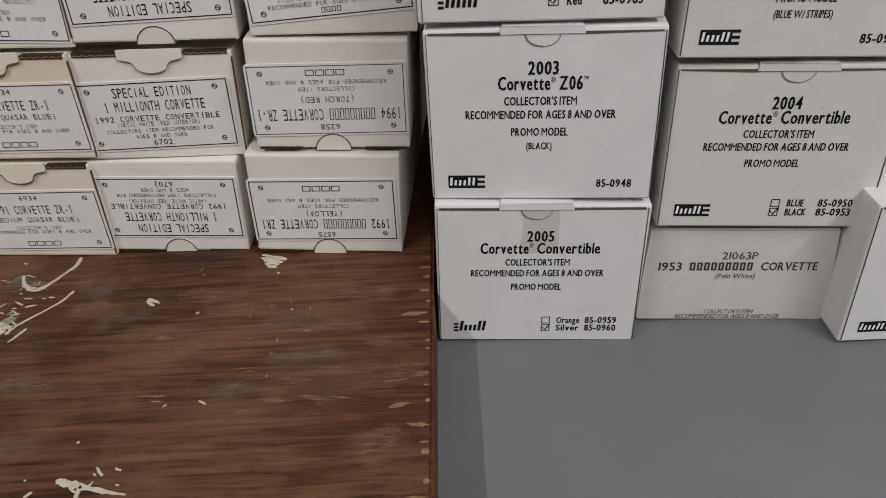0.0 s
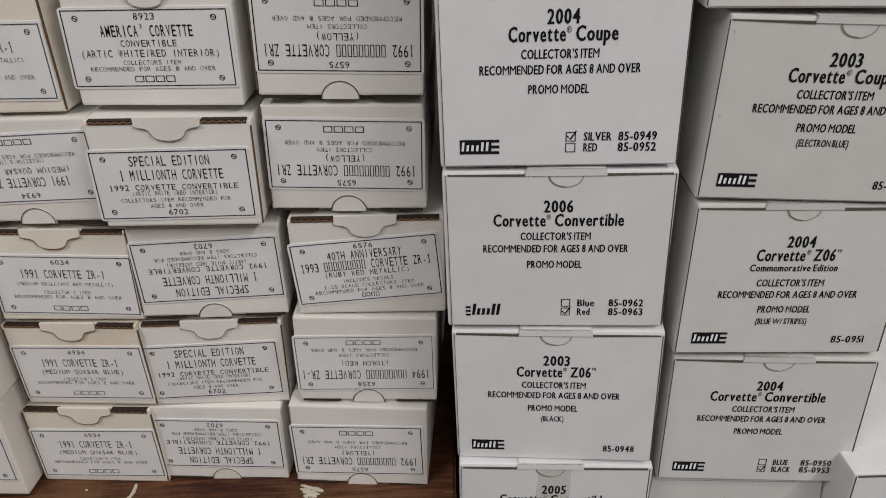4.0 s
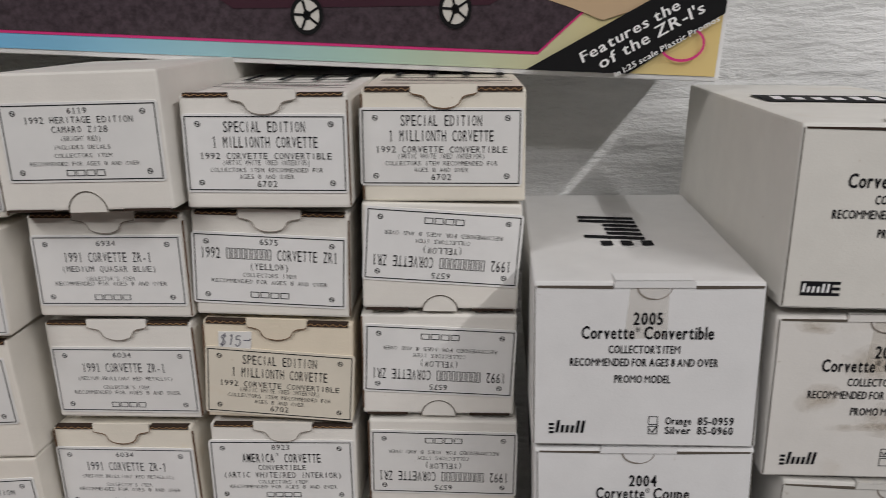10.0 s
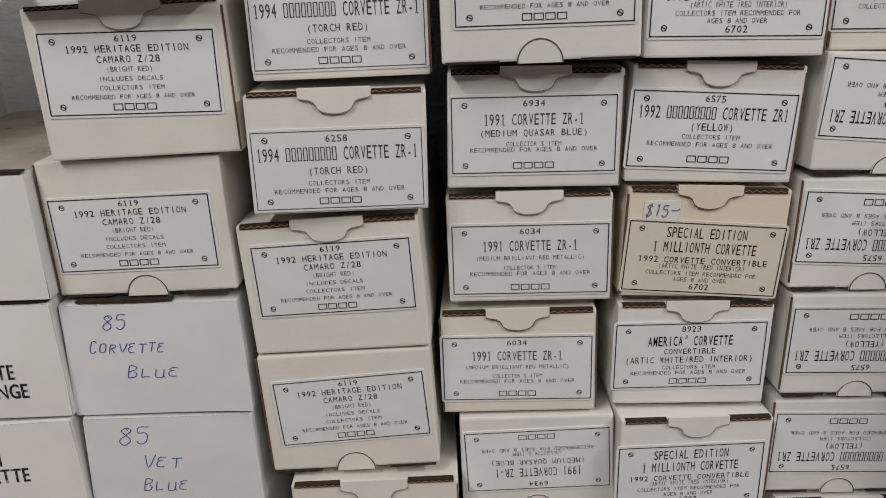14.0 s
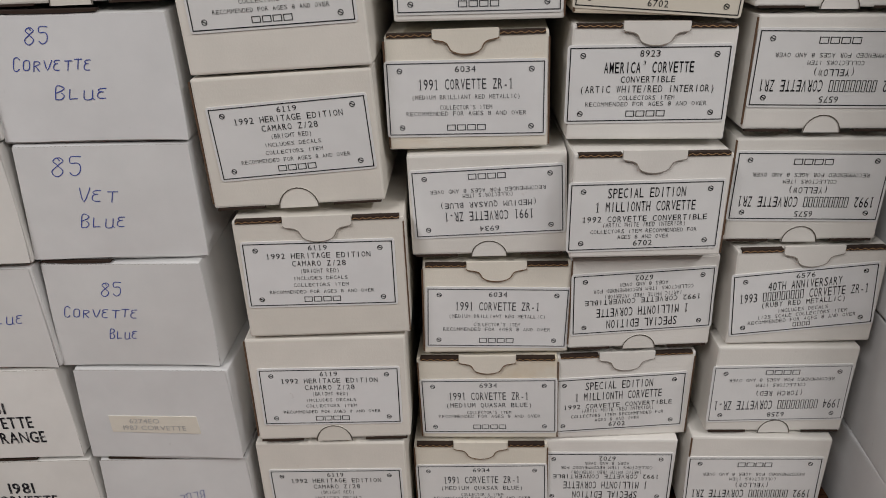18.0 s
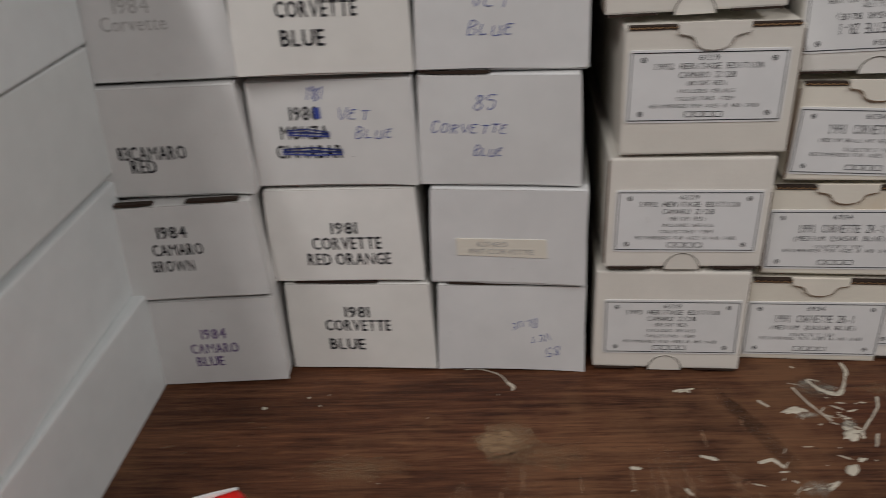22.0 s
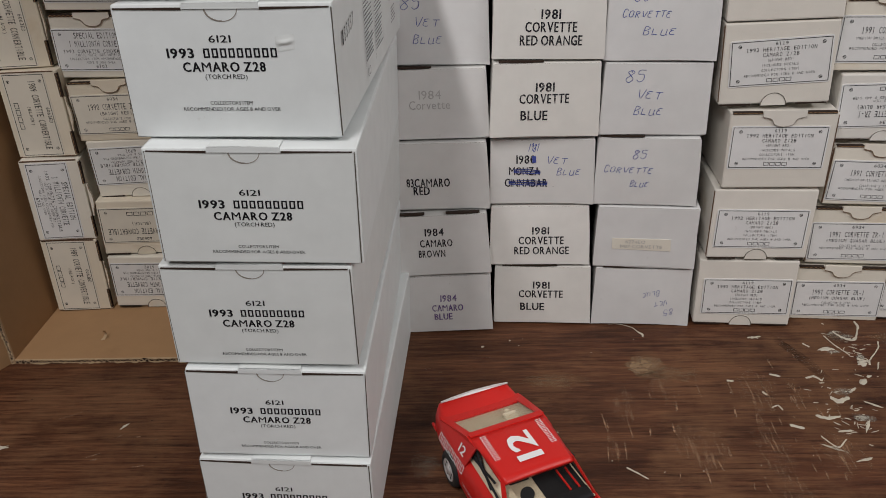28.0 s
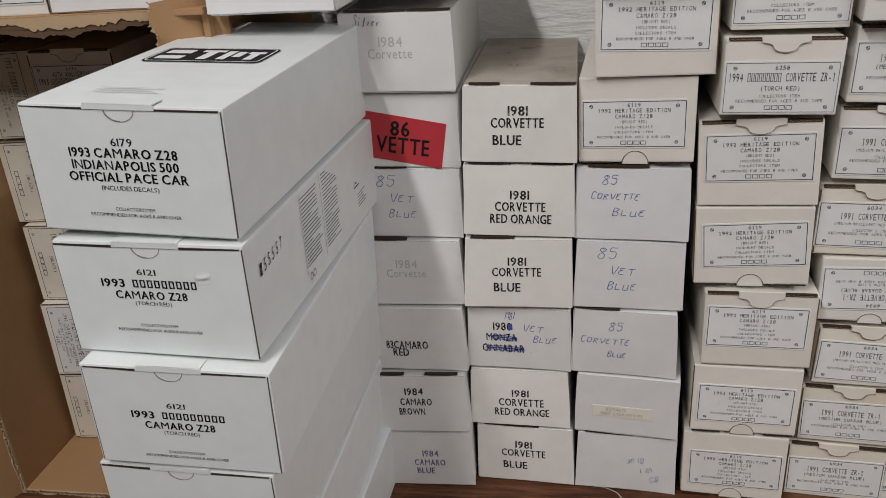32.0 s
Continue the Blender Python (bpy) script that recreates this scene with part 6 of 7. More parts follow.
            rings = [[bm.verts.new((r * math.cos(2 * math.pi * i / 28), r * math.sin(2 * math.pi * i / 28), z)) for i in range(28)] for r, z in prof]
            for a, b in zip(rings, rings[1:]):
                for i in range(28):
                    bm.faces.new((a[i], a[(i + 1) % 28], b[(i + 1) % 28], b[i]))
            bm.faces.new(rings[-1])
            bmesh.ops.recalc_face_normals(bm, faces=bm.faces)
            rim = part("rim", bm, CHROME, w, "chrome rim", smooth=True)
            # Flat dark discs paint the shade of openings in the rim.
            for i in range(6):
                a = 2 * math.pi * i / 6
                ring = [(0.0064 * math.cos(a) + 0.0013 * math.cos(k * math.pi / 5), 0.0064 * math.sin(a) + 0.0013 * math.sin(k * math.pi / 5)) for k in range(10)]
                bm = bmesh.new()
                bm.faces.new([bm.verts.new((p, q, -0.0059)) for p, q in ring])
                part("rim_opening_shade", bm, DARK, rim)
            # A dark band on the body paints the shade in the arch cut-out.
            arch = [(x + 0.0162 * math.cos(math.pi * i / 16), 0.0135 + 0.0158 * math.sin(math.pi * i / 16)) for i in range(17)]
            arch += [(x + 0.0142 * math.cos(math.pi * i / 16), 0.0140 + 0.0142 * math.sin(math.pi * i / 16)) for i in range(16, -1, -1)]
            hw = 0.0392 if x < 0.1 else 0.0384
            bm = plate(arch, s * hw - 0.0006, s * hw + 0.0006)
            bmesh.ops.recalc_face_normals(bm, faces=bm.faces)
            part("wheel_arch_shade", bm, DARK, c)
    # decals
    pr = Print(0)
    pr.text("12", 0, 0, 0.0265, 0.0190, 0.045)
    part("roof_number", flat_on(pr, Matrix.Translation((0.086, 0.000, roof + 0.0023)) @ pose(0, 0, 0, 0, 0, 180) @ pose(0, 0, 0, -90, 0, 0)), WHITE_INK, c, "large white racing number")
    for y, x in ((-0.0225, 0.078), (0.0225, 0.078)):
        pr = Print(0)
        pr.maker(0, 0, 0.027, 0.0042, 8)
        part("roof_decal", flat_on(pr, Matrix.Translation((x, y, roof + 0.0016)) @ pose(0, 0, 0, 0, 0, 0 if y < 0 else 180) @ pose(0, 0, 0, -90, 0, 0)), WHITE_INK, c, "white sponsor lettering as bars")
    pr = Print(0)
    pr.maker(0, 0, 0.044, 0.0068, 9)
    part("side_decal", flat_on(pr, Matrix.Translation((0.044, -0.0394, 0.0325)) @ pose(0, 0, 0, -22, 0, 1.0)), WHITE_INK, c, "white sponsor lettering as bars")
    pr = Print(0)
    pr.text("12", 0, 0, 0.0090, 0.0070, 0.03)
    part("pillar_number", flat_on(pr, Matrix.Translation((0.058, -0.0358, 0.0456)) @ pose(0, 0, 0, -28, 0, 0)), WHITE_INK, c, "small white racing number")
    pr = Print(0)
    pr.bar(-0.006, 0.006, -0.0012, 0.0012)
    pr.bar(-0.0022, 0.0022, -0.0026, 0.0026)
    pr.maker(-0.026, 0.0010, 0.022, 0.0022, 9)
    pr.bar(0.008, 0.038, -0.0005, 0.0005)
    part("side_decal", flat_on(pr, Matrix.Translation((0.104, -0.0408, 0.0215))), WHITE_INK, c, "white door decal")
    return c


race_car()

# ---- paint flecks and scrapes on the board ----


def fleck(x, y, length, width, turn, seed, mat=PAINT_CHIP, name="paint_fleck"):
    """A thin ragged flake lying on the board."""
    rnd = random.Random(seed)
    n = 18
    bm = bmesh.new()
    top = []
    for i in range(n):
        a = 2 * math.pi * i / n
        k = rnd.uniform(0.55, 1.1)
        top.append((length / 2 * math.cos(a) * k, width / 2 * math.sin(a) * rnd.uniform(0.5, 1.15)))
    c, s = math.cos(radians(turn)), math.sin(radians(turn))
    v = [bm.verts.new((x + p * c - q * s, y + p * s + q * c, -TABLE_Z + 0.00025)) for p, q in top]
    b = [bm.verts.new((q.co.x, q.co.y, -TABLE_Z - 0.0002)) for q in v]
    bm.faces.new(v)
    for i in range(n):
        bm.faces.new((v[i], b[i], b[(i + 1) % n], v[(i + 1) % n]))
    part(name, bm, mat, BOARD)


def paint_stroke(points, widths, seed):
    """A ragged dried stroke of spilt paint on the board."""
    rnd = random.Random(seed)
    pts = [Vector(p) for p in points]
    row = []
    for a in range(len(pts) - 1):
        p0, p1, p2, p3 = pts[max(a - 1, 0)], pts[a], pts[a + 1], pts[min(a + 2, len(pts) - 1)]
        for k in range(5):
            u = k / 5
            p = 0.5 * (2 * p1 + (p2 - p0) * u + (2 * p0 - 5 * p1 + 4 * p2 - p3) * u * u + (3 * p1 - p0 - 3 * p2 + p3) * u ** 3)
            row.append((p, widths[a] * (1 - u) + widths[a + 1] * u))
    row.append((pts[-1], widths[-1]))
    first, last = row[0], row[-1]
    row = [(first[0] + (first[0] - row[1][0]).normalized() * first[1] * 0.5, first[1] * 0.3)] + row + [(last[0] + (last[0] - row[-2][0]).normalized() * last[1] * 0.5, last[1] * 0.3)]
    bm = bmesh.new()
    lines = []
    for i, (p, w) in enumerate(row):
        d = (row[min(i + 1, len(row) - 1)][0] - row[max(i - 1, 0)][0]).normalized()
        side = Vector((-d.y, d.x))
        wa, wb = w * 0.62 * rnd.uniform(0.6, 1.35), w * 0.62 * rnd.uniform(0.6, 1.35)
        z = -TABLE_Z
        lines.append([bm.verts.new((*(p + side * wa), z - 0.0002)), bm.verts.new((*(p + side * wa * 0.7), z + 0.0004)), bm.verts.new((*(p - side * wb * 0.7), z + 0.0004)), bm.verts.new((*(p - side * wb), z - 0.0002))])
    for a, b in zip(lines, lines[1:]):
        for k in range(3):
            bm.faces.new((a[k], a[k + 1], b[k + 1], b[k]))
    bmesh.ops.recalc_face_normals(bm, faces=bm.faces)
    part("paint_fleck", bm, PAINT_CHIP, BOARD)


paint_stroke([(0.221, 0.001), (0.221, -0.007), (0.218, -0.013), (0.213, -0.023), (0.205, -0.03)], (0.0022, 0.0022, 0.0011, 0.0014, 0.0009), 0)
paint_stroke([(0.194, -0.015), (0.197, -0.022), (0.203, -0.028), (0.209, -0.029), (0.213, -0.024)], (0.0014, 0.0022, 0.0032, 0.0022, 0.0009), 1)
paint_stroke([(0.229, -0.033), (0.226, -0.041), (0.22, -0.049), (0.214, -0.056), (0.208, -0.063)], (0.0018, 0.0011, 0.0009, 0.0011, 0.0014), 3)
paint_stroke([(0.2, -0.059), (0.204, -0.062), (0.208, -0.063), (0.207, -0.068)], (0.0022, 0.0036, 0.0022, 0.0014), 5)
paint_stroke([(0.173, -0.043), (0.178, -0.041), (0.184, -0.044)], (0.0022, 0.0027, 0.0014), 6)
paint_stroke([(0.159, -0.034), (0.163, -0.039)], (0.0018, 0.0014), 7)
paint_stroke([(0.33, -0.006), (0.335, -0.008), (0.341, -0.01), (0.344, -0.012)], (0.0014, 0.0022, 0.0032, 0.0018), 8)
paint_stroke([(0.333, -0.015), (0.336, -0.019)], (0.0014, 0.0014), 9)
paint_stroke([(0.275, -0.044), (0.278, -0.046), (0.281, -0.048)], (0.0014, 0.0018, 0.0009), 10)
paint_stroke([(0.114, -0.024), (0.118, -0.022), (0.123, -0.021)], (0.0009, 0.0014, 0.0011), 11)
paint_stroke([(0.008, -0.01), (0.012, -0.015), (0.011, -0.018)], (0.0018, 0.0022, 0.0014), 12)
paint_stroke([(-0.019, 0.004), (-0.009, 0.004), (0.003, -0.002), (0.008, -0.01)], (0.0004, 0.0005, 0.0005, 0.0009), 13)
paint_stroke([(0.273, -0.169), (0.278, -0.171), (0.285, -0.173), (0.294, -0.176), (0.303, -0.178)], (0.0027, 0.0036, 0.0027, 0.0018, 0.0007), 14)
paint_stroke([(0.283, -0.173), (0.283, -0.176), (0.283, -0.179)], (0.0014, 0.0018, 0.0014), 15)
paint_stroke([(0.295, -0.164), (0.297, -0.165)], (0.0011, 0.0011), 16)
paint_stroke([(0.274, -0.046), (0.277, -0.049), (0.279, -0.05)], (0.0014, 0.0018, 0.0009), 18)
paint_stroke([(0.321, -0.126), (0.324, -0.128)], (0.0008, 0.001), 20)
paint_stroke([(-0.033, -0.196), (-0.027, -0.201), (-0.019, -0.208)], (0.0013, 0.0015, 0.0008), 21)
paint_stroke([(0.11, -0.148), (0.118, -0.152)], (0.003, 0.0025), 24)
paint_stroke([(0.135, -0.137), (0.143, -0.14), (0.153, -0.138)], (0.003, 0.0035, 0.0015), 25)
paint_stroke([(0.156, -0.114), (0.16, -0.119), (0.169, -0.114)], (0.004, 0.0045, 0.003), 26)
paint_stroke([(0.129, -0.162), (0.133, -0.17), (0.138, -0.175), (0.147, -0.166)], (0.001, 0.001, 0.0013, 0.001), 27)
paint_stroke([(0.101, -0.126), (0.107, -0.123), (0.109, -0.129)], (0.001, 0.0013, 0.001), 28)
paint_stroke([(0.144, -0.086), (0.151, -0.084), (0.156, -0.09)], (0.002, 0.0025, 0.0015), 29)
paint_stroke([(0.114, -0.08), (0.121, -0.083)], (0.002, 0.002), 30)
paint_stroke([(0.1, -0.105), (0.102, -0.109)], (0.002, 0.0013), 31)
paint_stroke([(0.074, -0.088), (0.078, -0.089)], (0.002, 0.002), 32)
paint_stroke([(0.111, -0.023), (0.116, -0.022), (0.12, -0.024)], (0.0015, 0.0018, 0.001), 33)
paint_stroke([(0.183, -0.022), (0.187, -0.036), (0.195, -0.053)], (0.0009, 0.0012, 0.0010), 34)
paint_stroke([(0.216, -0.065), (0.2135, -0.070), (0.211, -0.075)], (0.0011, 0.0013, 0.0008), 35)


def blob(x, y, length, width, turn, seed):
    """A puddle of dried paint with a lobed, uneven rim, a little thicker in the middle."""
    rnd = random.Random(seed)
    n, c, q = 40, math.cos(radians(turn)), math.sin(radians(turn))
    waves = [(rnd.choice((2, 3, 5, 7)), rnd.uniform(0.06, 0.22), rnd.uniform(0, 6.3)) for _ in range(4)]
    bm = bmesh.new()
    rings = []
    for share, up in ((1.0, -0.0002), (0.94, 0.0004), (0.5, 0.0007)):
        ring = []
        for i in range(n):
            a = 2 * math.pi * i / n
            r = share * (1 + sum(k * math.sin(m * a + p) for m, k, p in waves)) * rnd.uniform(0.95, 1.05)
            u, v = length / 2 * r * math.cos(a), width / 2 * r * math.sin(a)
            ring.append(bm.verts.new((x + u * c - v * q, y + u * q + v * c, -TABLE_Z + up)))
        rings.append(ring)
    for a, b in zip(rings, rings[1:]):
        for i in range(n):
            bm.faces.new((a[i], a[(i + 1) % n], b[(i + 1) % n], b[i]))
    bm.faces.new(rings[-1])
    bmesh.ops.recalc_face_normals(bm, faces=bm.faces)
    part("paint_fleck", bm, PAINT_CHIP, BOARD, smooth=True)


blob(0.336, -0.0125, 0.0125, 0.0065, -20, 3)
blob(0.3375, -0.0185, 0.0050, 0.0030, 10, 4)
blob(0.2010, -0.0655, 0.0115, 0.0065, 30, 5)
blob(0.1755, -0.0440, 0.0110, 0.0040, 5, 6)
blob(0.1910, -0.0925, 0.0100, 0.0060, 55, 7)
blob(0.1990, -0.0850, 0.0050, 0.0028, 20, 8)
blob(0.2755, -0.0455, 0.0042, 0.0022, -40, 9)
fleck(0.201, -0.024, .022, .009, 8, 170, SMEAR, "paint_smear")
fleck(0.192, -0.020, .016, .012, 60, 171, SMEAR, "paint_smear")
fleck(0.203, -0.058, .020, .008, 40, 172, SMEAR, "paint_smear")
fleck(0.183, -0.048, .018, .007, 10, 173, SMEAR, "paint_smear")
fleck(0.168, -0.106, .026, .014, 30, 174, SMEAR, "paint_smear")
fleck(0.172, -0.140, .024, .012, -20, 175, SMEAR, "paint_smear")
fleck(0.150, -0.156, .016, .003, 5, 19)
fleck(0.134, -0.176, .020, .0025, -30, 20)
fleck(0.153, -0.189, .016, .003, 15, 21)
fleck(0.177, -0.104, .014, .003, 40, 28)
fleck(0.186, -0.123, .018, .0025, -35, 29)
fleck(0.171, -0.150, .020, .0025, 60, 30)
fleck(-0.145, -0.031, .004, .003, 0, 38)
fleck(-0.458, -0.141, .010, .003, 60, 39)
fleck(-0.557, -0.167, .018, .006, 10, 40)
# a dark rubbed streak and bare, scraped places
fleck(0.150, -0.060, .115, .012, -69, 190, DARK_RUB, "dark_streak")
fleck(0.141, -0.036, .060, .009, -66, 191, DARK_RUB, "dark_streak")
fleck(0.006, -0.066, .050, .046, 0, 41, STAIN, "stain")
fleck(0.030, -0.078, .060, .034, 10, 42, SCUFF, "scrape")
# bands of fine scoring
for k, (x, y, long, wide) in enumerate(((0.014, -0.096, .034, .060), (0.097, -0.105, .044, .085), (0.084, -0.185, .036, .100), (0.090, -0.235, .036, .080), (0.128, -0.105, .018, .050), (0.140, -0.180, .040, .070), (-0.022, -0.120, .024, .060), (-0.040, -0.172, .012, .060), (0.030, -0.170, .060, .060))):
    fleck(x, y, long, wide, 0, 60 + k, SCORED, "scoring")
fleck(0.379, -0.118, .110, .040, -4, 43, SCUFF, "scrape")
fleck(-0.194, -0.190, .030, .040, 20, 44, GREY_SCUFF, "smear")
fleck(0.241, -0.025, .060, .016, 4, 46, SCUFF, "scrape")
fleck(0.196, -0.024, .036, .022, 30, 47, GREY_SCUFF, "smear")
fleck(-0.080, -0.085, .080, .026, 3, 50, SCUFF, "scrape")
rnd_edge = random.Random(77)
for k in range(46):
    y = -0.50 + 0.49 * (k + rnd_edge.random()) / 46
    long = rnd_edge.choice((0.004, 0.006, 0.008, 0.016)) * rnd_edge.uniform(0.6, 1.3)
    fleck(BOARD_X + 0.012 * (y + 0.043) - 0.0014 - long / 2, y, long, rnd_edge.uniform(0.0008, 0.0038), rnd_edge.uniform(-8, 8), 300 + k, BARE, "splintered_spot")
fleck(0.412, -0.135, .010, .0035, 6, 52, SCRAPE, "scrape")
fleck(0.410, -0.119, .014, .0018, 5, 53, SCRAPE, "scrape")


def scratches(x, y, spread_x, spread_y, count, turn, seed, long=0.02):
    """A loose family of shallow scratches running the same way."""
    rnd = random.Random(seed)
    for k in range(count):
        fleck(min(x + rnd.uniform(-1, 1) * spread_x, 0.388), y + rnd.uniform(-1, 1) * spread_y, long * rnd.uniform(0.3, 1.7), rnd.uniform(0.0010, 0.0021), turn + rnd.uniform(-12, 12), seed * 50 + k, SCRATCH, "scratch")


scratches(-0.002, -0.088, .020, .030, 6, -92, 2, .014)
scratches(-0.035, -0.150, .012, .030, 5, -90, 3, .026)
scratches(0.030, -0.165, .045, .050, 7, -92, 4, .018)
scratches(0.110, -0.090, .035, .050, 10, -94, 5, .016)
scratches(0.150, -0.220, .070, .060, 10, -92, 6, .020)
scratches(0.385, -0.118, .035, .012, 5, -6, 7, .030)
scratches(0.300, -0.024, .005, .006, 3, 85, 8, .009)
scratches(-0.150, -0.060, .050, .020, 5, 12, 9, .012)
scratches(-0.480, -0.170, .060, .050, 7, 20, 10, .020)


def specks(count, seed):
    """Tiny crumbs of paint scattered over the board."""
    rnd = random.Random(seed)
    for k in range(count):
        size = rnd.uniform(0.0008, 0.0024)
        fleck(rnd.uniform(-0.16, 0.40), rnd.uniform(-0.24, -0.015), size, size * rnd.uniform(0.4, 0.9), rnd.uniform(0, 180), 900 + k)


specks(36, 4)


def spatter(x, y, sx, sy, count, seed):
    """Small ragged remains of paint round the larger strokes."""
    rnd = random.Random(seed)
    for k in range(count):
        long = rnd.uniform(0.002, 0.009)
        fleck(x + rnd.gauss(0, sx), y + rnd.gauss(0, sy), long, rnd.uniform(0.0005, 0.0016), rnd.choice((-35, 10, 60)) + rnd.uniform(-20, 20), seed * 100 + k)


spatter(0.160, -0.125, .014, .030, 40, 31)
spatter(0.203, -0.042, .013, .018, 26, 32)
spatter(0.290, -0.172, .010, .008, 8, 33)

scratches(0.100, -0.160, .060, .060, 18, -92, 11, .016)
scratches(0.130, -0.110, .030, .030, 10, -93, 12, .012)
scratches(0.330, -0.100, .055, .035, 14, 2, 13, .016)
scratches(0.360, -0.070, .035, .030, 8, -70, 14, .010)
# paler streaks along the grain
for k, (x, y, long, wide) in enumerate(((0.395, -0.050, .060, .024), (0.402, -0.090, .050, .026), (0.365, -0.098, .070, .020), (0.330, -0.058, .060, .014), (0.300, -0.090, .070, .018), (0.260, -0.060, .050, .014), (0.345, -0.140, .060, .018), (0.405, -0.160, .040, .030), (0.230, -0.110, .040, .018))):
    fleck(x, y, long, wide, (-4, 3, 6)[k % 3], 180 + k, (SCUFF, GREY_SCUFF)[k % 3 == 2], "rubbed_patch")
fleck(0.248, -0.033, 0.035, 0.022, 3, 160, GREY_SCUFF, "rubbed_patch")
fleck(0.311, -0.044, 0.050, 0.022, -3, 161, SCUFF, "rubbed_patch")
fleck(0.381, -0.072, 0.090, 0.030, 3, 162, SCUFF, "rubbed_patch")
fleck(0.284, -0.075, 0.050, 0.020, -3, 163, SCUFF, "rubbed_patch")
fleck(0.335, -0.117, 0.050, 0.020, 3, 164, GREY_SCUFF, "rubbed_patch")
fleck(0.387, -0.121, 0.070, 0.022, -3, 165, SCUFF, "rubbed_patch")
fleck(0.354, -0.070, 0.050, 0.014, 3, 166, GREY_SCUFF, "rubbed_patch")
fleck(0.414, -0.113, 0.035, 0.016, -3, 167, SCUFF, "rubbed_patch")
fleck(0.238, -0.151, 0.050, 0.020, 3, 168, GREY_SCUFF, "rubbed_patch")
fleck(0.244, -0.051, 0.040, 0.020, -3, 169, SCUFF, "rubbed_patch")

# ---- labelled model cartons ----
TOPS = []
# one stack, from the board up
model_box("camaro", 0.0116, 0.0100, 0.3325, -3.8, 0.1, 0.0911, 0.0709, (-0.0020, 0.0332, 0.5), turn=180, label_turn=0, tone="ivory")
model_box("camaro", 0.0239, 0.0051, 0.4048, -1.9, -0.2, 0.0906, 0.0712, (-0.0005, 0.0392, -1.5), tone="ivory")
model_box("camaro", 0.0231, -0.0115, 0.4786, -2.9, -0.1, 0.0911, 0.0688, (0.0000, 0.0360, 0.0), tone="ivory")
# one stack, from the board up
model_box("camaro", 0.1088, -0.0015, 0.0010, -4.4, 0.1, 0.0916, 0.0723, (0.0018, 0.0327, 0.4), turn=180, label_turn=0, tone="ivory")
model_box("camaro", 0.1131, -0.0023, 0.0758, -2.5, 0.6, 0.0914, 0.0713, (0.0004, 0.0319, -0.4), turn=180, label_turn=0, tone="ivory")
model_box("camaro", 0.1179, -0.0032, 0.1497, -2.2, 0.2, 0.0907, 0.0717, (-0.0015, 0.0385, -0.5), tone="ivory")
model_box("camaro", 0.1089, 0.0040, 0.2247, -3.9, -1.6, 0.0917, 0.0710, (0.0017, 0.0378, 1.9), turn=180, label_turn=0, tone="ivory")
model_box("camaro", 0.1078, 0.0042, 0.2972, -5.1, -1.6, 0.0915, 0.0714, (0.0002, 0.0405, 0.5), tone="ivory")
model_box("torch", 0.1150, -0.0030, 0.3738, -0.8, 1.1, 0.0841, 0.0587, (-0.0004, 0.0212, -0.0), tone="ivory")
TOPS.append((model_box("torch", 0.1200, 0.0073, 0.4361, -0.7, 0.7, 0.0837, 0.0585, (-0.0005, 0.0235, -0.1), tone="ivory"), 0.0837, 0.0585))
# one stack, from the board up
model_box("quasar", 0.2006, 0.0060, 0.0003, -4.7, 0.4, 0.0832, 0.0603, (0.0003, 0.0241, 0.7), tone="cream")
model_box("quasar", 0.2067, 0.0074, 0.0630, -5.8, 0.0, 0.0835, 0.0593, (0.0003, 0.0240, 0.6), tone="cream")
model_box("red91", 0.2116, 0.0076, 0.1251, -2.4, 1.7, 0.0839, 0.0584, (0.0007, 0.0233, -1.2), tone="cream")
model_box("quasar", 0.2093, 0.0080, 0.1879, -4.6, -0.1, 0.0852, 0.0596, (0.0002, 0.0323, 1.5), turn=180)
model_box("red91", 0.2002, 0.0108, 0.2500, -4.9, 0.1, 0.0833, 0.0608, (-0.0008, 0.0265, -0.6), tone="cream")
model_box("red91", 0.2068, 0.0110, 0.3153, -4.8, 0.8, 0.0847, 0.0588, (0.0003, 0.0232, 0.0))
model_box("quasar", 0.2095, 0.0083, 0.3774, -3.6, 1.8, 0.0846, 0.0584, (-0.0005, 0.0264, 0.4))
model_box("camaro", 0.2111, -0.0063, 0.4395, -4.9, 0.5, 0.0902, 0.0700, (0.0020, 0.0356, -0.2), turn=180, label_turn=0)
# one stack, from the board up
model_box("special", 0.2805, 0.0037, -0.0004, -3.4, 1.6, 0.0817, 0.0595, (-0.0016, 0.0300, -0.1), turn=180)
model_box("special", 0.2874, 0.0065, 0.0595, 1.4, 2.1, 0.0830, 0.0605, (-0.0027, 0.0253, 1.4))
model_box("special", 0.2953, 0.0053, 0.1239, 1.0, 2.0, 0.0838, 0.0591, (-0.0001, 0.0312, 2.1), turn=180)
model_box("special", 0.2926, -0.0046, 0.1882, -0.0, 2.2, 0.0830, 0.0595, (-0.0021, 0.0240, 0.7))
model_box("america", 0.2918, 0.0051, 0.2513, -1.7, 2.5, 0.0826, 0.0594, (-0.0018, 0.0291, 0.7))
model_box("special", 0.2936, 0.0044, 0.3144, -1.9, 3.8, 0.0817, 0.0587, (0.0004, 0.0210, -2.4), tone="yellowed", price=True, note=", price sticker")
model_box("yellow", 0.2960, 0.0057, 0.3752, -1.8, 3.6, 0.0831, 0.0583, (-0.0012, 0.0258, -1.3))
TOPS.append((model_box("special", 0.3021, -0.0022, 0.4367, -1.8, 2.1, 0.0836, 0.0587, (-0.0002, 0.0280, -0.4)), 0.0836, 0.0587))
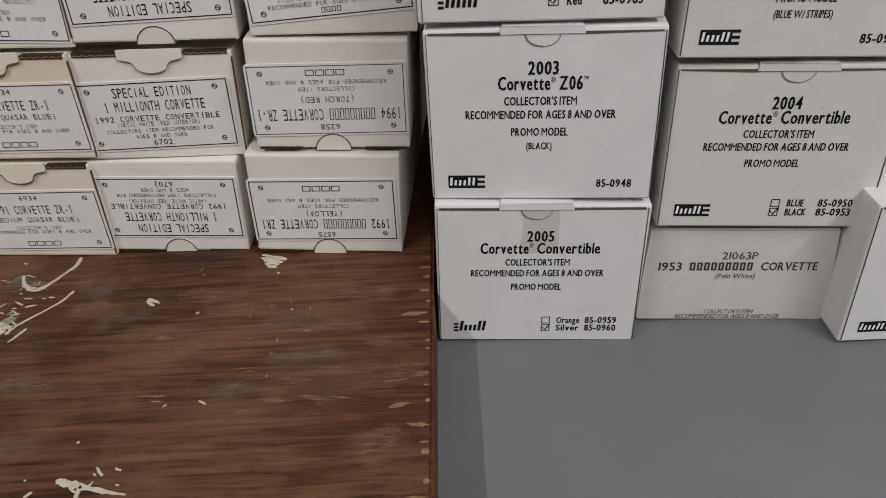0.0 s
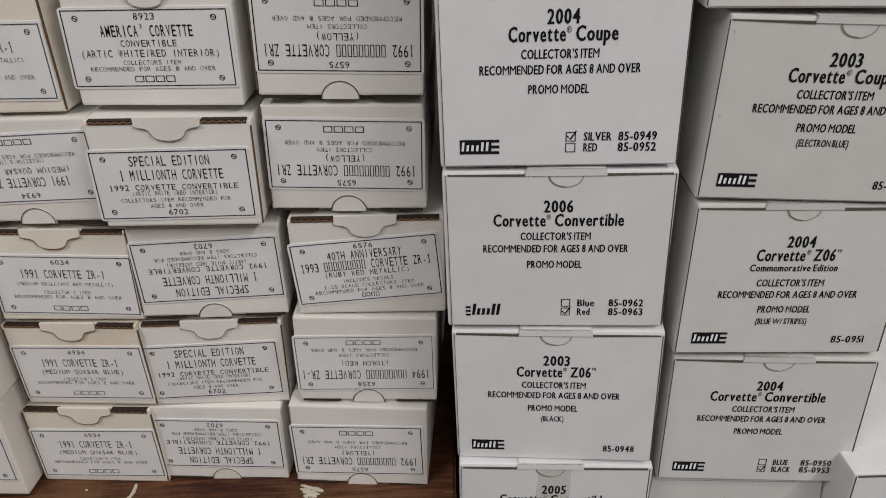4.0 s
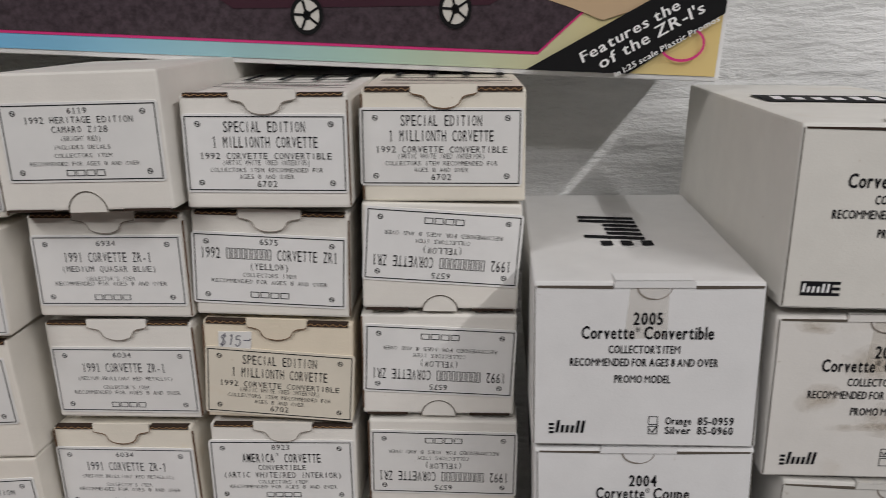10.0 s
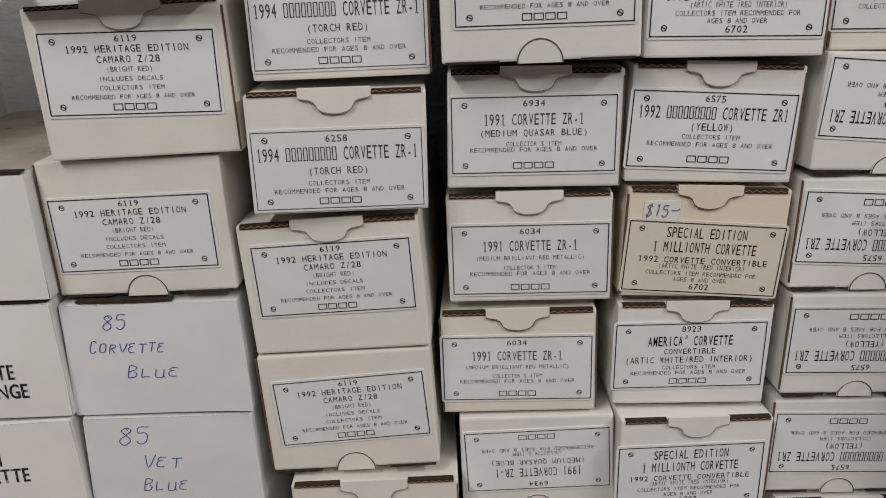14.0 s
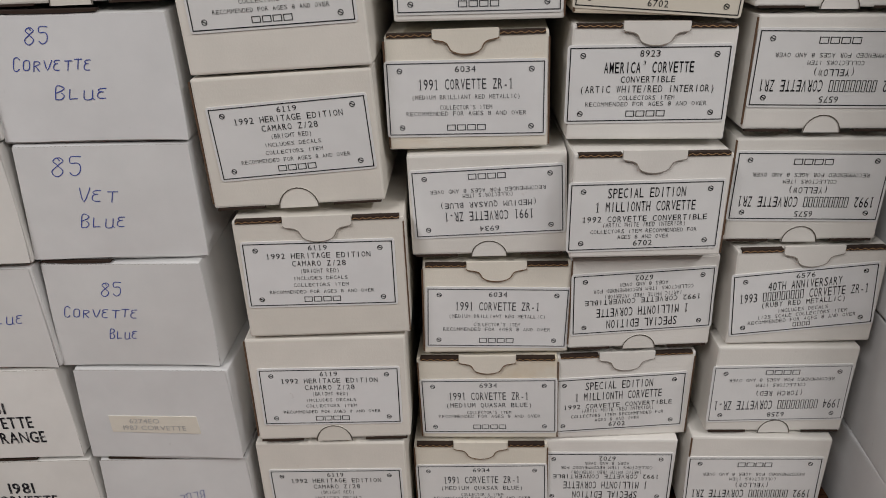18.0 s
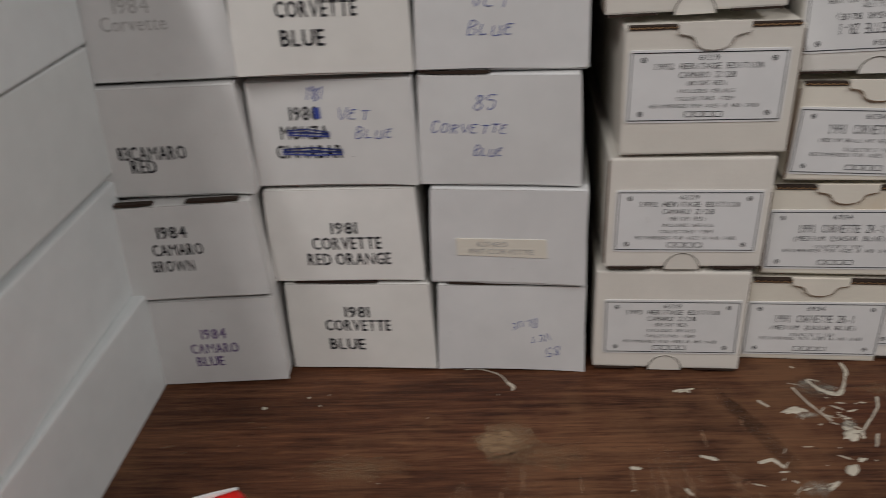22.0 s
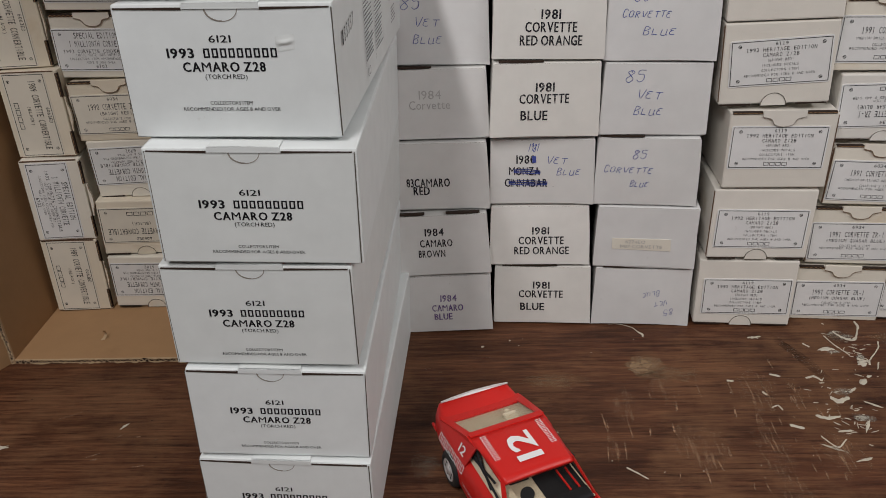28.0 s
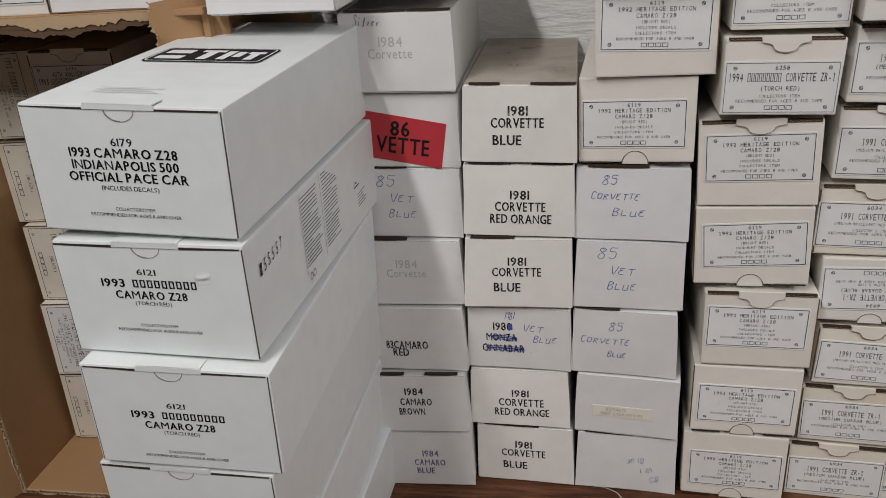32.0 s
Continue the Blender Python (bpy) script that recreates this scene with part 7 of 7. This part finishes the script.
# one stack, from the board up
model_box("yellow", 0.3694, -0.0071, -0.0000, -4.4, 2.0, 0.0838, 0.0624, (-0.0012, 0.0284, 1.3), turn=180)
model_box("torch", 0.3790, -0.0036, 0.0637, -1.7, 2.7, 0.0831, 0.0603, (-0.0011, 0.0285, 1.3), turn=180)
model_box("ruby", 0.3862, -0.0015, 0.1258, -1.0, 1.5, 0.0836, 0.0609, (-0.0010, 0.0283, 4.5))
model_box("yellow", 0.3796, 0.0023, 0.1889, -2.5, 2.0, 0.0830, 0.0593, (-0.0000, 0.0322, -0.9), turn=180)
model_box("yellow", 0.3819, 0.0009, 0.2515, -2.0, 2.5, 0.0827, 0.0593, (0.0006, 0.0329, -0.5), turn=180)
model_box("yellow", 0.3825, 0.0027, 0.3132, -1.0, 2.7, 0.0833, 0.0597, (0.0004, 0.0329, -2.3), turn=180)
model_box("yellow", 0.3862, 0.0026, 0.3750, 1.7, 3.8, 0.0830, 0.0588, (0.0007, 0.0355, -2.9), turn=180)
TOPS.append((model_box("special", 0.3910, 0.0041, 0.4348, -0.9, 2.4, 0.0829, 0.0589, (-0.0012, 0.0282, -0.2), tone="cream"), 0.0829, 0.0589))


def lid_print(box, w, h, depth=0.195):
    """Black ruled panels and fine lines printed on the lid of a labelled carton."""
    def lay(name, pr):
        bm = bmesh.new()
        bm.from_mesh(pr.mesh("m", BLACK_INK))
        bmesh.ops.transform(bm, matrix=pose(0, 0, h + 0.0001, -90, 0, 0), verts=bm.verts)
        part(name, bm, BLACK_INK, box)
    pr = Print(0)
    for x0, x1, y0, y1 in ((-0.030, 0.034, 0.070, 0.074), (-0.030, 0.034, 0.112, 0.116), (-0.030, -0.026, 0.074, 0.112), (0.030, 0.034, 0.074, 0.112), (-0.010, -0.006, 0.074, 0.112), (0.010, 0.014, 0.074, 0.112)):
        pr.bar(x0, x1, y0, y1)
    lay("lid_panel", pr)
    for k in range(3):
        pr = Print(0)
        pr.bar(-0.034, 0.036 - 0.012 * (k == 1), 0.030 + 0.009 * k, 0.0325 + 0.009 * k)
        lay("lid_line", pr)


for lidded, w, h in TOPS:
    lid_print(lidded, w, h)
# inside the open carton
model_box("black89", -0.5679, 0.0399, 0.0061, 4.2, 1.9, 0.0833, 0.0581, (-0.0040, 0.0416, 0.0), turn=90, tone="yellowed")
model_box("special", -0.5641, 0.0402, 0.0906, 7.4, 1.8, 0.0862, 0.0581, (-0.0040, 0.0431, 0.0), turn=90, tone="cream")
model_box("black89", -0.5646, 0.0500, 0.1777, 3.6, 0.6, 0.0840, 0.0577, (-0.0040, 0.0420, 0.0), turn=90, tone="yellowed")
model_box("black89", -0.5719, 0.0605, 0.2623, 6.0, 0.4, 0.0848, 0.0591, (-0.0040, 0.0424, 0.0), turn=90, tone="yellowed")
model_box("yellow", -0.5689, 0.0605, 0.3508, 6.0, 0.4, 0.0848, 0.0591, (-0.0040, 0.0424, 0.0), turn=90, tone="yellowed")
model_box("special", -0.4914, 0.0434, 0.0061, 2.2, 2.1, 0.0841, 0.0604, (0.0000, 0.0335, 0.0), turn=180, tone="cream")
model_box("black89", -0.4909, 0.0491, 0.0673, 6.2, 2.7, 0.0838, 0.0608, (0.0000, 0.0335, 0.0), turn=180, tone="yellowed")
model_box("special", -0.4865, 0.0591, 0.1290, 3.4, -0.4, 0.0839, 0.0601, (0.0000, 0.0335, 0.0), turn=180, tone="cream")
model_box("red90", -0.4921, 0.0589, 0.1892, 0.4, -0.2, 0.0834, 0.0595, (0.0000, 0.0265, 0.0), tone="yellowed")
model_box("special", -0.4980, 0.0660, 0.2496, 0.0, 1.6, 0.0834, 0.0598, (0.0000, 0.0265, 0.0), tone="cream")
model_box("special", -0.4960, 0.0660, 0.3126, 0.0, 1.6, 0.0834, 0.0598, (0.0000, 0.0265, 0.0), tone="cream")
model_box("ruby", -0.4980, 0.0560, 0.3756, 0.5, 0.6, 0.0834, 0.0598, (0.0000, 0.0265, 0.0), tone="cream")
model_box("special", -0.4014, 0.0620, 0.0061, 0.0, 0.5, 0.0841, 0.0604, (0.0000, 0.0335, 0.0), turn=180, tone="cream")
model_box("yellow", -0.4009, 0.0620, 0.0673, 0.0, 0.5, 0.0838, 0.0608, (0.0000, 0.0265, 0.0))
model_box("quasar", -0.3965, 0.0620, 0.1290, 0.0, 0.5, 0.0839, 0.0601, (0.0000, 0.0265, 0.0), tone="cream")
model_box("yellow", -0.4021, 0.0620, 0.1892, 0.0, 0.5, 0.0834, 0.0595, (0.0000, 0.0265, 0.0))
model_box("special", -0.4080, 0.0620, 0.2496, 0.0, 0.5, 0.0834, 0.0598, (0.0000, 0.0265, 0.0), tone="cream")
model_box("red91", -0.4060, 0.0620, 0.3126, 0.0, 0.5, 0.0834, 0.0598, (0.0000, 0.0265, 0.0))
